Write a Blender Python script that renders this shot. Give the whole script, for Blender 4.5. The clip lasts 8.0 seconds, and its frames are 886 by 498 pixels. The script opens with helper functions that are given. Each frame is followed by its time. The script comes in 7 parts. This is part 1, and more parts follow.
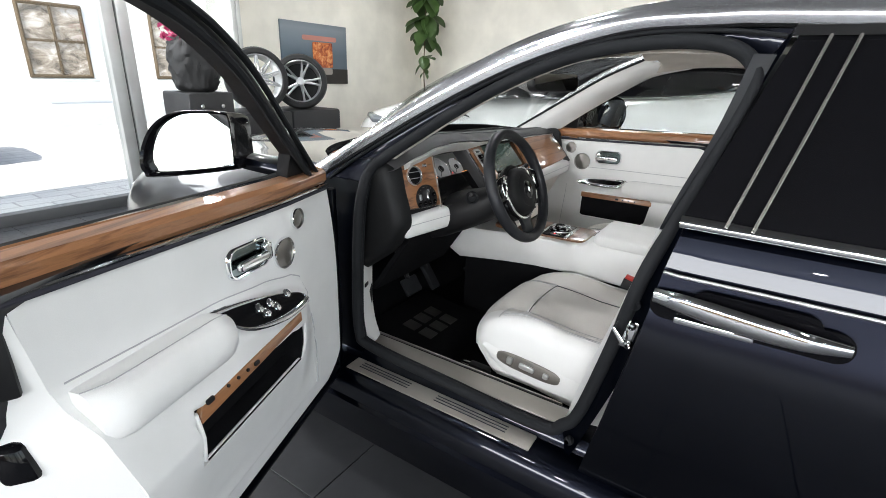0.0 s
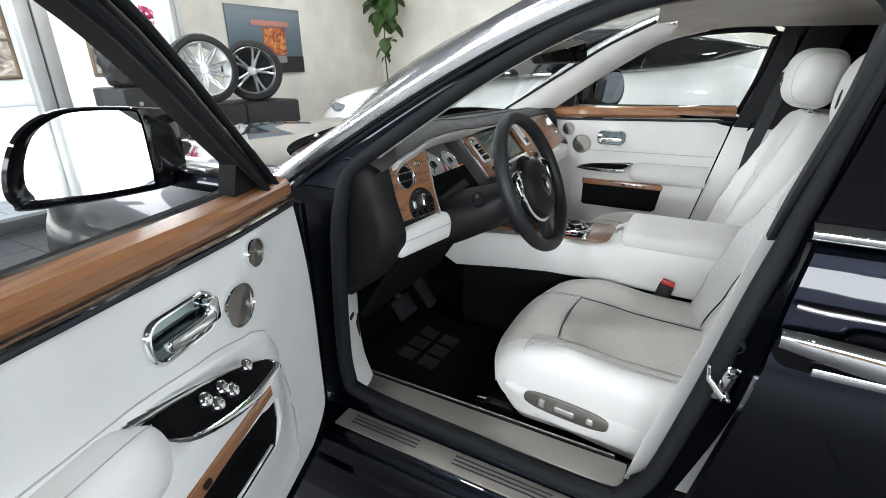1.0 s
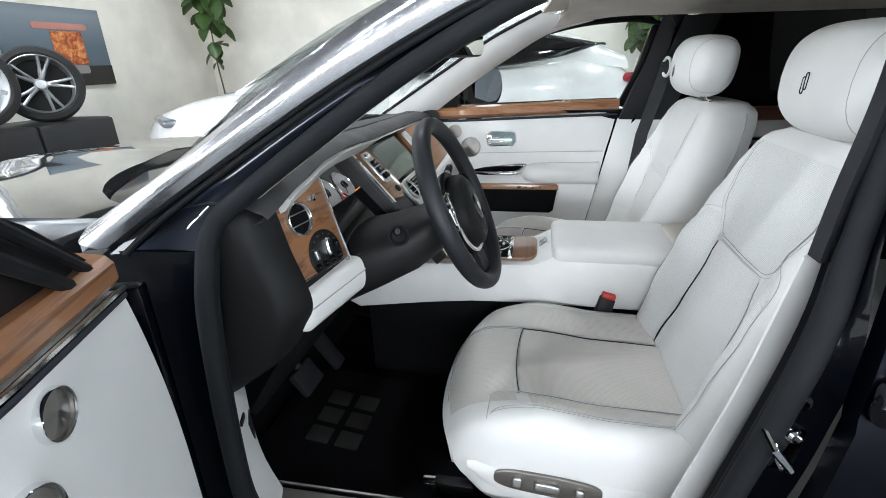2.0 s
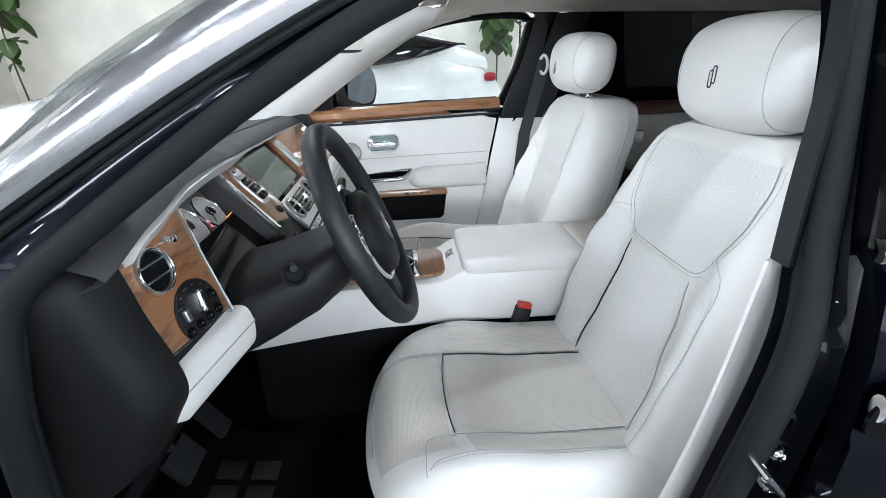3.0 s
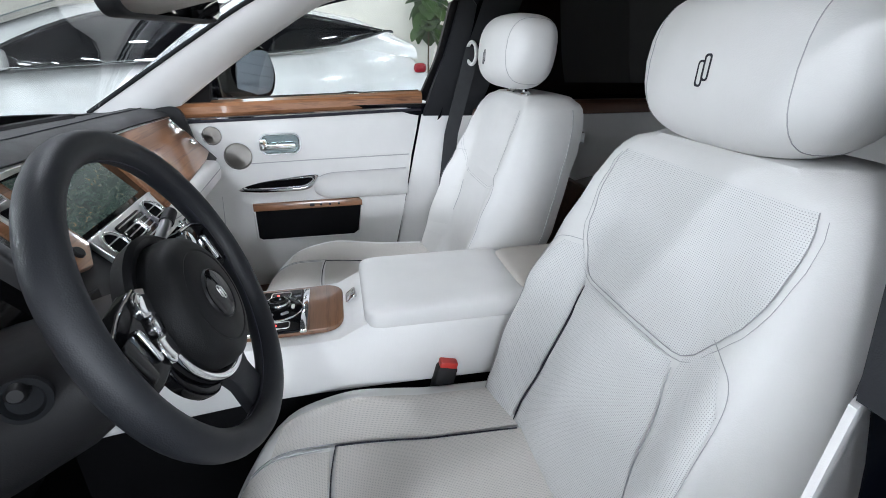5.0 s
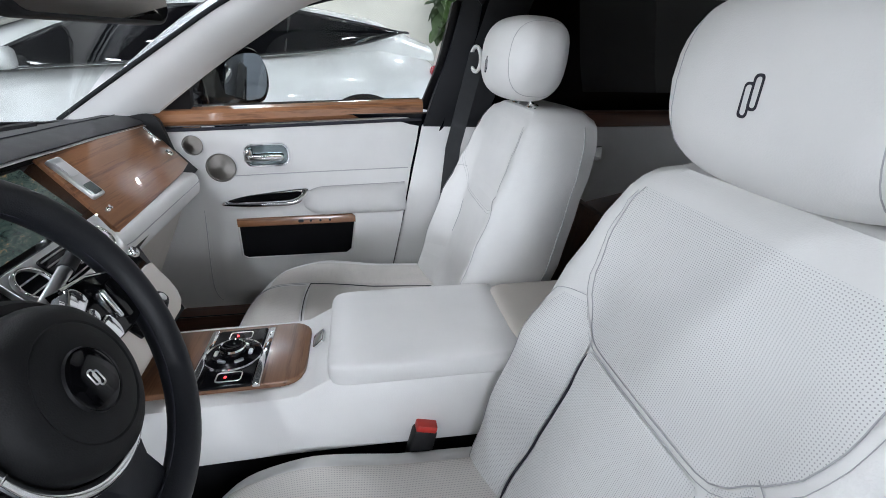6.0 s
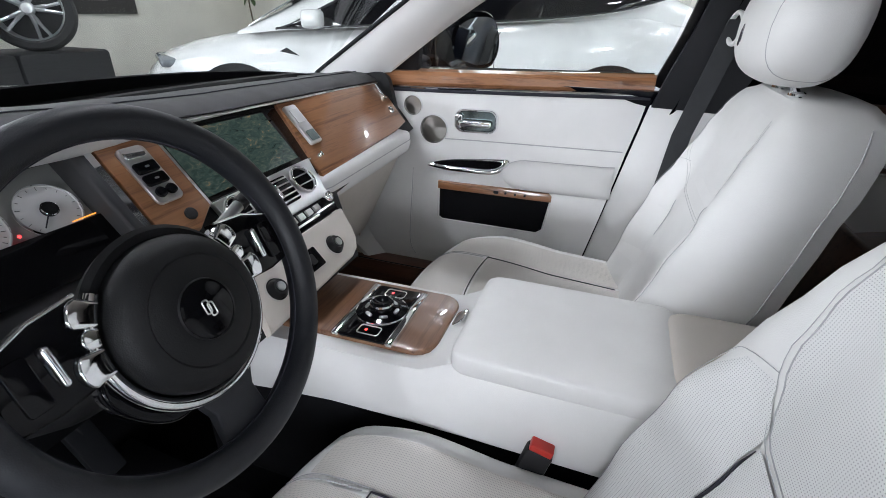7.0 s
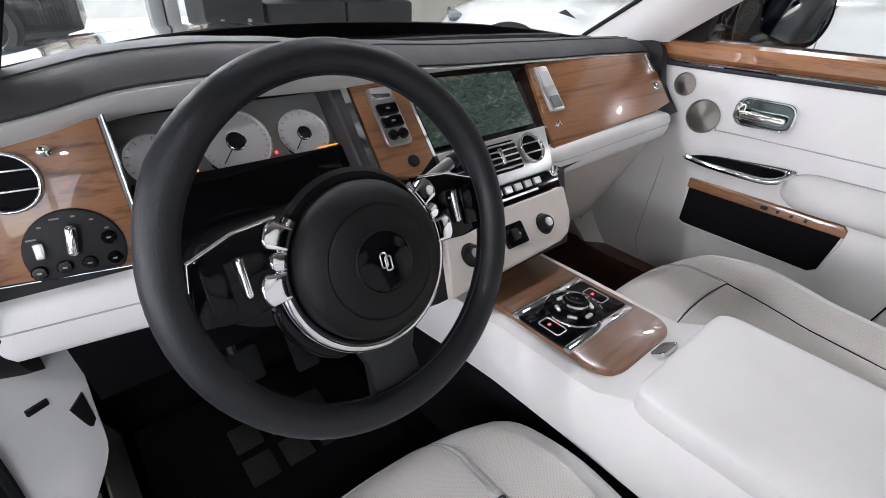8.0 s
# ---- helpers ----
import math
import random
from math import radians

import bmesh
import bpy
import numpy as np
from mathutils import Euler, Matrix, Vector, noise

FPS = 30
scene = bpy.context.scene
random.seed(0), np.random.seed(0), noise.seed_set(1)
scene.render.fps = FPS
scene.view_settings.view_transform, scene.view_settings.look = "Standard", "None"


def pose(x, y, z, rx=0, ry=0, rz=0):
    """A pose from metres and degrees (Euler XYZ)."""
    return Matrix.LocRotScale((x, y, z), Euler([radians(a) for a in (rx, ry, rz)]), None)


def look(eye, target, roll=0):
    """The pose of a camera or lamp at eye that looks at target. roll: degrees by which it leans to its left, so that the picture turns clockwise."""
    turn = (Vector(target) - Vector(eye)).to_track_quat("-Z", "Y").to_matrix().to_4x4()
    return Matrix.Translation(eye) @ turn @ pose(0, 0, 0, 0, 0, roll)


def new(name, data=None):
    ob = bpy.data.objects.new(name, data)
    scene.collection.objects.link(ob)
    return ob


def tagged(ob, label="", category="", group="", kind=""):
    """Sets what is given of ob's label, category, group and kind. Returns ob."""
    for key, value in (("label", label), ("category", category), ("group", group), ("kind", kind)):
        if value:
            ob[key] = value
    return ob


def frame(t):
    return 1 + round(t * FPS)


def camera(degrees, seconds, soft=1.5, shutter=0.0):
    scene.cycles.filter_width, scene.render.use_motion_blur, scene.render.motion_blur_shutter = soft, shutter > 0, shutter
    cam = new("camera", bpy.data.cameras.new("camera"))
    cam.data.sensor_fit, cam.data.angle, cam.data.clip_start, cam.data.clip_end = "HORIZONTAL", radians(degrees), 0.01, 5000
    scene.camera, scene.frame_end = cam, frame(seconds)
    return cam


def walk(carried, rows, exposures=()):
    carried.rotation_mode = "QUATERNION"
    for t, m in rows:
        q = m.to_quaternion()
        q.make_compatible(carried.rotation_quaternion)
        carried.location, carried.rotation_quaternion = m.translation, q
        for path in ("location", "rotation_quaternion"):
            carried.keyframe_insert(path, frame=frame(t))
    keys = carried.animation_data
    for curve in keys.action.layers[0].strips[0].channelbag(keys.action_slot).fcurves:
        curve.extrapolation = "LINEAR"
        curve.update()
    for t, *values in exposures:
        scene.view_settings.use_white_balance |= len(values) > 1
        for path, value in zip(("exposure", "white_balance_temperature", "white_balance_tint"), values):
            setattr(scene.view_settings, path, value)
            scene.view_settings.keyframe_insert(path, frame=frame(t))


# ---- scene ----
cam = camera(85.42, 8.0, 0.9)
ROWS = [
    (0.0, -1.8582, -0.6239, 1.3690, 69.97, -1.97, -56.56),
    (0.5, -1.7695, -0.4956, 1.3524, 69.90, -1.03, -60.35),
    (1.0, -1.6196, -0.3694, 1.3353, 68.37, 0.42, -61.23),
    (1.5, -1.4830, -0.2461, 1.3210, 68.03, 1.41, -66.97),
    (2.0, -1.3747, -0.1307, 1.3154, 68.42, 1.91, -78.94),
    (3.5, -1.1478, -0.0396, 1.2966, 67.76, 0.53, -97.77),
    (4.0, -1.0705, -0.0628, 1.2888, 67.57, -0.92, -98.26),
    (4.5, -1.0026, -0.1122, 1.2813, 65.88, 0.41, -98.38),
    (4.7, -0.9708, -0.1281, 1.2801, 66.30, 0.31, -99.93),
    (5.8, -0.7818, -0.2281, 1.2896, 67.64, -0.82, -103.77),
    (6.0, -0.7689, -0.2484, 1.2914, 67.20, -0.64, -99.42),
    (6.5, -0.7216, -0.3073, 1.2952, 66.15, -0.87, -85.48),
    (7.0, -0.6767, -0.3488, 1.2860, 63.48, -1.15, -70.71),
    (7.5, -0.6404, -0.3496, 1.2772, 60.94, -2.12, -55.45),
    (8.0, -0.5948, -0.3293, 1.2676, 59.05, -2.45, -40.51),
]
walk(cam, [(r[0], pose(*r[1:])) for r in ROWS], [(0.0, 1.16, 6550, 11), (1.5, 1.18, 6300, 9), (3.5, 1.34, 6050, 10), (4.5, 1.30, 6050, 11), (6.0, 1.00, 6100, 13), (7.0, 1.14, 6200, 14), (8.0, 1.30, 6400, 18)])

# ---- world, sun, window light ----
world = bpy.data.worlds.new("sky")
scene.world = world
world.use_nodes = True
wt = world.node_tree
wt.nodes.clear()
sky = wt.nodes.new("ShaderNodeTexSky")
sky.sky_type, sky.sun_disc, sky.sun_elevation, sky.sun_rotation = "NISHITA", False, radians(54), radians(249)
wbg = wt.nodes.new("ShaderNodeBackground")
wbg.inputs["Strength"].default_value = 0.15
wout = wt.nodes.new("ShaderNodeOutputWorld")
wt.links.new(sky.outputs[0], wbg.inputs[0])
wt.links.new(wbg.outputs[0], wout.inputs[0])

sun = new("sun", bpy.data.lights.new("sun", "SUN"))
sun.data.energy, sun.data.angle, sun.data.color = 5.0, radians(0.5), (1.0, 0.96, 0.9)
sun.matrix_world = look((-8.0, -3.0, 12.0), (0.0, 0.0, 0.0))


def window_light(eye, target, width, height, watts, color=(1.0, 1.0, 1.0)):
    """The sky's light through one glazed opening."""
    ob = new("window_light", bpy.data.lights.new("window_light", "AREA"))
    ob.data.shape, ob.data.size, ob.data.size_y, ob.data.energy, ob.data.color = "RECTANGLE", width, height, watts, color
    ob.matrix_world = look(eye, target)
    return ob


window_light((-2.3, 4.60, 2.62), (-2.0, 0.0, 0.6), 7.8, 0.8, 120, (0.96, 0.985, 1.0))
window_light((-11.0, -1.0, 2.52), (0.0, -0.8, 1.0), 10.8, 1.05, 430, (0.96, 0.985, 1.0))
window_light((-2.0, -13.5, 3.2), (-1.5, 0.0, 1.2), 16.0, 6.0, 440, (0.96, 0.985, 1.0))

# ---- materials ----


class Nodes:
    """A material's node tree with a Principled shader."""

    def __init__(self, name, color, rough, metal=0.0, **more):
        self.mat = bpy.data.materials.new(name)
        self.mat.use_nodes = True
        self.tree = self.mat.node_tree
        self.bsdf = self.tree.nodes["Principled BSDF"]
        self.set("Base Color", (*color, 1.0))
        self.set("Roughness", rough)
        self.set("Metallic", metal)
        for key, value in more.items():
            self.set(key.replace("_", " "), value)
        self.coords = None

    def set(self, key, value):
        self.bsdf.inputs[key].default_value = value

    def node(self, kind, **values):
        n = self.tree.nodes.new(kind)
        for key, value in values.items():
            n.inputs[key.replace("_", " ")].default_value = value
        return n

    def link(self, a, b):
        self.tree.links.new(a, b)

    def where(self, scale=(1, 1, 1), rot=(0, 0, 0)):
        if self.coords is None:
            self.coords = self.tree.nodes.new("ShaderNodeTexCoord")
        m = self.tree.nodes.new("ShaderNodeMapping")
        m.inputs["Scale"].default_value = scale
        m.inputs["Rotation"].default_value = rot
        self.link(self.coords.outputs["Object"], m.inputs["Vector"])
        return m.outputs[0]

    def noise(self, scale, detail=3.0, stretch=(1, 1, 1), rough=0.5, distort=0.0, yaw=0.0):
        n = self.node("ShaderNodeTexNoise", Scale=scale, Detail=detail, Roughness=rough, Distortion=distort)
        at = self.where(stretch)
        if yaw:
            turn = self.node("ShaderNodeMapping", Scale=stretch)
            self.link(self.where((1, 1, 1), (0, 0, radians(yaw))), turn.inputs["Vector"])
            at = turn.outputs[0]
        self.link(at, n.inputs["Vector"])
        return n.outputs["Fac"]

    def ramp(self, fac, stops):
        r = self.tree.nodes.new("ShaderNodeValToRGB")
        el = r.color_ramp.elements
        while len(el) < len(stops):
            el.new(0.5)
        for e, (p, c) in zip(el, stops):
            e.position, e.color = p, (*c, 1.0)
        self.link(fac, r.inputs[0])
        return r.outputs[0]

    def span(self, fac, lo, hi, a=0.0, b=1.0):
        m = self.node("ShaderNodeMapRange", From_Min=a, From_Max=b, To_Min=lo, To_Max=hi)
        self.link(fac, m.inputs["Value"])
        return m.outputs[0]

    def bump(self, fac, strength, distance=0.001, after=None):
        b = self.node("ShaderNodeBump", Strength=strength, Distance=distance)
        self.link(fac, b.inputs["Height"])
        if after is not None:
            self.link(after, b.inputs["Normal"])
        self.link(b.outputs[0], self.bsdf.inputs["Normal"])
        return b.outputs[0]

    def mix(self, fac, a, b):
        m = self.tree.nodes.new("ShaderNodeMix")
        m.data_type = "RGBA"
        self.link(fac, m.inputs[0])
        for socket, value in ((m.inputs[6], a), (m.inputs[7], b)):
            if isinstance(value, tuple):
                socket.default_value = (*value, 1.0)
            else:
                self.link(value, socket)
        return m.outputs[2]

    def math(self, op, a, b=None):
        m = self.tree.nodes.new("ShaderNodeMath")
        m.operation = op
        for socket, value in zip(m.inputs, (a, b)):
            if value is None:
                continue
            if isinstance(value, (int, float)):
                socket.default_value = value
            else:
                self.link(value, socket)
        return m.outputs[0]


def leather(name, color, rough=0.42, soil=0.93, grain=1.0, **more):
    n = Nodes(name, color, rough, **more)
    big = n.noise(7.0, 4.0)
    dark = tuple(c * soil for c in color)
    n.link(n.mix(n.span(big, 0, 1, 0.35, 0.7), color, dark), n.bsdf.inputs["Base Color"])
    n.link(n.span(n.noise(30.0), rough - 0.06, rough + 0.1), n.bsdf.inputs["Roughness"])
    soft = n.bump(n.noise(12.0, 3.0), 0.2 * grain, 0.006)
    v = n.node("ShaderNodeTexVoronoi", Scale=650.0)
    n.link(n.where(), v.inputs["Vector"])
    n.bump(v.outputs["Distance"], 0.16 * grain, 0.0008, soft)
    return n


def perforated(name, color, axes, pitch=0.0030):
    """Leather with fine rows of punched holes, running over two of the object's axes."""
    n = leather(name, color)
    sep = n.node("ShaderNodeSeparateXYZ")
    n.link(n.where(), sep.inputs[0])
    cells = []
    for k, a in enumerate(axes):
        c = n.math("FRACT", n.math("MULTIPLY", sep.outputs[a], 1.0 / (pitch * (1.0 if k == 0 else 0.8))))
        cells.append(n.math("ABSOLUTE", n.math("SUBTRACT", c, 0.5)))
    d = n.math("ADD", n.math("MULTIPLY", cells[0], cells[0]), n.math("MULTIPLY", cells[1], cells[1]))
    hole = n.math("LESS_THAN", d, 0.042)
    base = n.bsdf.inputs["Base Color"].links[0].from_socket
    n.link(n.mix(n.math("MULTIPLY", hole, 0.62), base, (0.16, 0.16, 0.165)), n.bsdf.inputs["Base Color"])
    return n


def veneer(name, light, dark, axis, rough=0.16, yaw=0.0):
    """Lacquered wood with the grain along one axis of the object."""
    n = Nodes(name, light, rough + 0.12, Coat_Weight=0.8, Coat_Roughness=0.025)
    stretch = [1.0, 1.0, 1.0]
    stretch[axis] = 0.06
    fine = n.noise(260.0, 5.0, tuple(stretch), 0.6, 0.3, yaw)
    stretch[axis] = 0.022
    broad = n.noise(45.0, 4.0, tuple(stretch), 0.55, 0.9, yaw)
    both = n.math("ADD", n.math("MULTIPLY", fine, 0.3), n.math("MULTIPLY", broad, 0.7))
    mid = tuple((a + b) / 2 for a, b in zip(light, dark))
    n.link(n.ramp(both, [(0.36, dark), (0.44, mid), (0.50, light), (0.58, tuple(0.8 * a + 0.2 * b for a, b in zip(light, dark))), (0.66, light)]), n.bsdf.inputs["Base Color"])
    n.bump(fine, 0.05, 0.0004)
    return n


def plain(name, color, rough, metal=0.0, grain=0.0, scale=300.0, **more):
    n = Nodes(name, color, rough, metal, **more)
    f = n.noise(scale * 0.04, 3.0)
    n.link(n.span(f, max(0.02, rough * 0.85), min(1.0, rough * 1.2 + 0.01)), n.bsdf.inputs["Roughness"])
    if metal < 0.5:
        n.link(n.mix(n.span(n.noise(scale * 0.015, 4.0), 0, 1, 0.35, 0.65), color, tuple(c * 0.88 for c in color)), n.bsdf.inputs["Base Color"])
    if grain:
        n.bump(n.noise(scale, 2.0), grain, 0.0008)
    return n


WHITE = leather("white_leather", (0.76, 0.755, 0.74)).mat
WHITE_BACK = perforated("perforated_white_leather", (0.74, 0.74, 0.73), ("X", "Z")).mat
# Cushion leather: warm, dimmer cabin light put into the white's colour.
SEAT_LIGHT_TINT = perforated("perforated_leather_light_tint", (0.66, 0.63, 0.59), ("X", "Y")).mat
CREAM = leather("cream_leather", (0.68, 0.63, 0.57)).mat
SUEDE = plain("headliner_cloth", (0.62, 0.58, 0.53), 0.9, grain=0.2, scale=500).mat
DARK = leather("dark_leather", (0.0078, 0.0090, 0.0125), 0.5, 0.8).mat
AIRBAG = leather("airbag_leather", (0.0055, 0.0058, 0.0065), 0.58, 0.85, Specular_IOR_Level=0.28).mat
DASH_TOP = leather("dash_top_leather", (0.040, 0.040, 0.042), 0.6, 0.85).mat
SOFT_BLACK = plain("soft_black_plastic", (0.008, 0.008, 0.009), 0.5, grain=0.2, scale=600, Specular_IOR_Level=0.32).mat
GLOSS_BLACK = plain("gloss_black_plastic", (0.004, 0.004, 0.005), 0.06, Specular_IOR_Level=0.2).mat
RUBBER = plain("black_rubber_seal", (0.011, 0.012, 0.014), 0.75, grain=0.15, scale=400, Specular_IOR_Level=0.2).mat
CARPET = plain("black_carpet", (0.0065, 0.0065, 0.0075), 0.95, grain=0.9, scale=420, Specular_IOR_Level=0.08).mat
HEEL = plain("worn_heel_rubber", (0.019, 0.018, 0.017), 0.7, grain=0.5, scale=300).mat
CHROME = plain("polished_chrome", (0.86, 0.87, 0.88), 0.07, 1.0).mat
SATIN = plain("brushed_aluminium", (0.62, 0.62, 0.62), 0.3, 1.0).mat
PAINT = plain("midnight_blue_paint", (0.0002, 0.0013, 0.0058), 0.3, 0.85, Coat_Weight=0.5, Coat_Roughness=0.012).mat
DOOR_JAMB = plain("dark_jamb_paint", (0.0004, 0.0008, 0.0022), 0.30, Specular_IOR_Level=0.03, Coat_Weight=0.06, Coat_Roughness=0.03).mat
BONNET = plain("silver_paint", (0.58, 0.59, 0.61), 0.035, 1.0, Coat_Weight=1.0, Coat_Roughness=0.03).mat
CAR_WHITE = plain("white_car_paint", (0.88, 0.88, 0.87), 0.25, Coat_Weight=1.0, Coat_Roughness=0.03).mat
THREAD = plain("grey_thread", (0.46, 0.46, 0.47), 0.8).mat
TREAD = plain("matt_tread_metal", (0.34, 0.32, 0.29), 0.5, 0.6, grain=0.2, scale=500).mat
RAIL_PAINT = plain("silver_rail_paint", (0.66, 0.67, 0.70), 0.2, 0.9, Coat_Weight=0.6, Coat_Roughness=0.03).mat
GRILLE = plain("grille_metal", (0.21, 0.195, 0.18), 0.38, 0.85, grain=0.25, scale=1500).mat


def turned_metal(name, axis):
    """Turned metal, brushed in rings about one axis of the object."""
    n = Nodes(name, (0.30, 0.285, 0.265), 0.34, 0.95, Anisotropic=0.85)
    t = n.tree.nodes.new("ShaderNodeTangent")
    t.direction_type, t.axis = "RADIAL", axis
    n.link(t.outputs[0], n.bsdf.inputs["Tangent"])
    v = n.node("ShaderNodeTexVoronoi", Scale=620.0)
    n.link(n.where(), v.inputs["Vector"])
    n.bump(v.outputs["Distance"], 0.25, 0.0006)
    return n.mat


TURNED_X = turned_metal("turned_metal_across", "X")
TURNED_Y = turned_metal("turned_metal_along", "Y")
GROOVE = plain("dark_seam", (0.02, 0.02, 0.03), 0.8).mat
RED = plain("red_plastic", (0.55, 0.03, 0.02), 0.35).mat
BELT = plain("black_webbing", (0.03, 0.032, 0.035), 0.8, grain=0.5, scale=900).mat
WOOD_X = veneer("walnut_across", (0.30, 0.138, 0.062), (0.12, 0.048, 0.021), 0).mat
WOOD_CONSOLE = veneer("walnut_console", (0.20, 0.098, 0.050), (0.085, 0.036, 0.017), 0).mat
WOOD_DOOR = veneer("walnut_open_door", (0.30, 0.138, 0.062), (0.12, 0.048, 0.021), 1, 0.16, 69.05).mat
WOOD_Y = veneer("walnut_along", (0.30, 0.138, 0.062), (0.12, 0.048, 0.021), 1).mat
# Chrome with a dim, greenish reflection put into its colour.
DIM_CHROME = plain("chrome_dim_reflection", (0.22, 0.27, 0.27), 0.1, 1.0).mat
WOOD_DARK = veneer("dark_walnut", (0.10, 0.042, 0.025), (0.04, 0.015, 0.01), 1).mat
GAUGE = plain("lit_silver_dial", (0.50, 0.50, 0.50), 0.4, Emission_Color=(0.8, 0.8, 0.8, 1.0), Emission_Strength=0.02).mat
CLUSTER = plain("grey_cluster_panel", (0.26, 0.26, 0.25), 0.5).mat
WALL = plain("cream_wall_paint", (0.90, 0.87, 0.79), 0.85, grain=0.15, scale=160).mat
DADO = plain("brown_wall_panel", (0.30, 0.19, 0.11), 0.6, grain=0.3, scale=40).mat
CEIL = plain("dark_ceiling_paint", (0.07, 0.07, 0.072), 0.9).mat
ALU = plain("grey_window_frame", (0.60, 0.61, 0.60), 0.4, 0.3).mat
ALU_DARK = plain("dark_window_frame", (0.10, 0.105, 0.11), 0.5).mat
TYRE = plain("tyre_rubber", (0.02, 0.02, 0.021), 0.75, grain=0.4, scale=200).mat
STONE_BLACK = plain("black_stand", (0.018, 0.018, 0.02), 0.5, grain=0.3, scale=60).mat
MIRROR = plain("mirror_glass", (0.9, 0.91, 0.92), 0.015, 1.0).mat
PRIVACY = plain("privacy_glass", (0.004, 0.004, 0.005), 0.02, Coat_Weight=0.5).mat
# Windscreen base grey: the bright reflection on the glass is painted in.
REFLECTED_SCREEN = plain("windscreen_reflection_grey", (0.20, 0.23, 0.23), 0.03, Coat_Weight=1.0, Coat_Roughness=0.01).mat
LENS = plain("headlamp_lens", (0.35, 0.37, 0.4), 0.08, 0.5).mat
RED_LENS = plain("red_lamp_lens", (0.35, 0.02, 0.03), 0.1).mat


def glass_material(name, tint, rough=0.0):
    mat = bpy.data.materials.new(name)
    mat.use_nodes = True
    t = mat.node_tree
    t.nodes.clear()
    out = t.nodes.new("ShaderNodeOutputMaterial")
    mixer = t.nodes.new("ShaderNodeMixShader")
    facing = t.nodes.new("ShaderNodeLayerWeight")
    facing.inputs["Blend"].default_value = 0.5
    power = t.nodes.new("ShaderNodeMath")
    power.operation = "POWER"
    power.inputs[1].default_value = 4.5
    fres = t.nodes.new("ShaderNodeMath")
    fres.operation = "MULTIPLY_ADD"
    fres.inputs[1].default_value = 0.85
    fres.inputs[2].default_value = 0.03
    t.links.new(facing.outputs["Facing"], power.inputs[0])
    t.links.new(power.outputs[0], fres.inputs[0])
    clear = t.nodes.new("ShaderNodeBsdfTransparent")
    clear.inputs[0].default_value = (*tint, 1.0)
    shine = t.nodes.new("ShaderNodeBsdfGlossy")
    shine.inputs["Roughness"].default_value = rough
    t.links.new(fres.outputs[0], mixer.inputs[0])
    t.links.new(clear.outputs[0], mixer.inputs[1])
    t.links.new(shine.outputs[0], mixer.inputs[2])
    t.links.new(mixer.outputs[0], out.inputs[0])
    return mat


GLASS = glass_material("clear_glass", (0.93, 0.95, 0.94))


def tile_material():
    n = Nodes("dark_slate_tile", (0.045, 0.047, 0.05), 0.42)
    info = n.tree.nodes.new("ShaderNodeObjectInfo")
    tone = n.span(info.outputs["Random"], 0.85, 1.15)
    base = n.mix(n.noise(9.0, 6.0, rough=0.65), (0.019, 0.020, 0.023), (0.036, 0.037, 0.040))
    vm = n.tree.nodes.new("ShaderNodeVectorMath")
    vm.operation = "SCALE"
    n.link(base, vm.inputs[0])
    n.link(tone, vm.inputs["Scale"])
    n.link(vm.outputs[0], n.bsdf.inputs["Base Color"])
    n.link(n.span(n.noise(25.0, 4.0), 0.42, 0.66), n.bsdf.inputs["Roughness"])
    n.bump(n.noise(90.0, 5.0), 0.1, 0.002)
    return n.mat


TILE = tile_material()
GROUT = plain("pale_grout", (0.09, 0.09, 0.09), 0.9, grain=0.4, scale=200).mat


def paving_material():
    n = Nodes("pale_paving", (0.66, 0.64, 0.61), 0.85)
    br = n.node("ShaderNodeTexBrick", Scale=1.0, Mortar_Size=0.012, Brick_Width=0.5, Row_Height=0.25)
    br.inputs["Color1"].default_value = (0.74, 0.72, 0.69, 1)
    br.inputs["Color2"].default_value = (0.66, 0.64, 0.62, 1)
    br.inputs["Mortar"].default_value = (0.48, 0.46, 0.44, 1)
    n.link(n.where(), br.inputs["Vector"])
    n.link(br.outputs[0], n.bsdf.inputs["Base Color"])
    return n.mat


PAVING = paving_material()
RENDER_WALL = plain("white_facade_render", (0.86, 0.85, 0.83), 0.9, grain=0.3, scale=60).mat
LEAF = plain("green_leaf", (0.05, 0.10, 0.025), 0.45).mat
STEM = plain("brown_stem", (0.10, 0.07, 0.04), 0.8).mat
PETAL = plain("magenta_petal", (0.45, 0.03, 0.13), 0.6).mat


def glow(name, color, strength):
    n = Nodes(name, color, 0.3)
    n.set("Emission Color", (*color, 1.0))
    n.set("Emission Strength", strength)
    return n.mat


LAMP = glow("lamp_glow", (0.95, 0.985, 1.0), 135.0)
AMBER = glow("amber_glow", (1.0, 0.35, 0.05), 0.7)
TELL_RED = glow("red_telltale", (1.0, 0.03, 0.03), 2.5)


def screen_material():
    """A map on a lit display: dark green ground with pale streaks."""
    n = Nodes("display_map", (0.02, 0.03, 0.028), 0.08)
    a = n.noise(38.0, 5.0, (1.0, 1.0, 2.6), 0.7, 1.5)
    col = n.ramp(a, [(0.3, (0.012, 0.018, 0.017)), (0.5, (0.028, 0.046, 0.038)), (0.6, (0.05, 0.062, 0.05)), (0.72, (0.20, 0.12, 0.05))])
    n.link(col, n.bsdf.inputs["Base Color"])
    n.link(col, n.bsdf.inputs["Emission Color"])
    n.set("Emission Strength", 0.3)
    return n.mat


SCREEN = screen_material()

# ---- building helpers ----
PLACE = {}


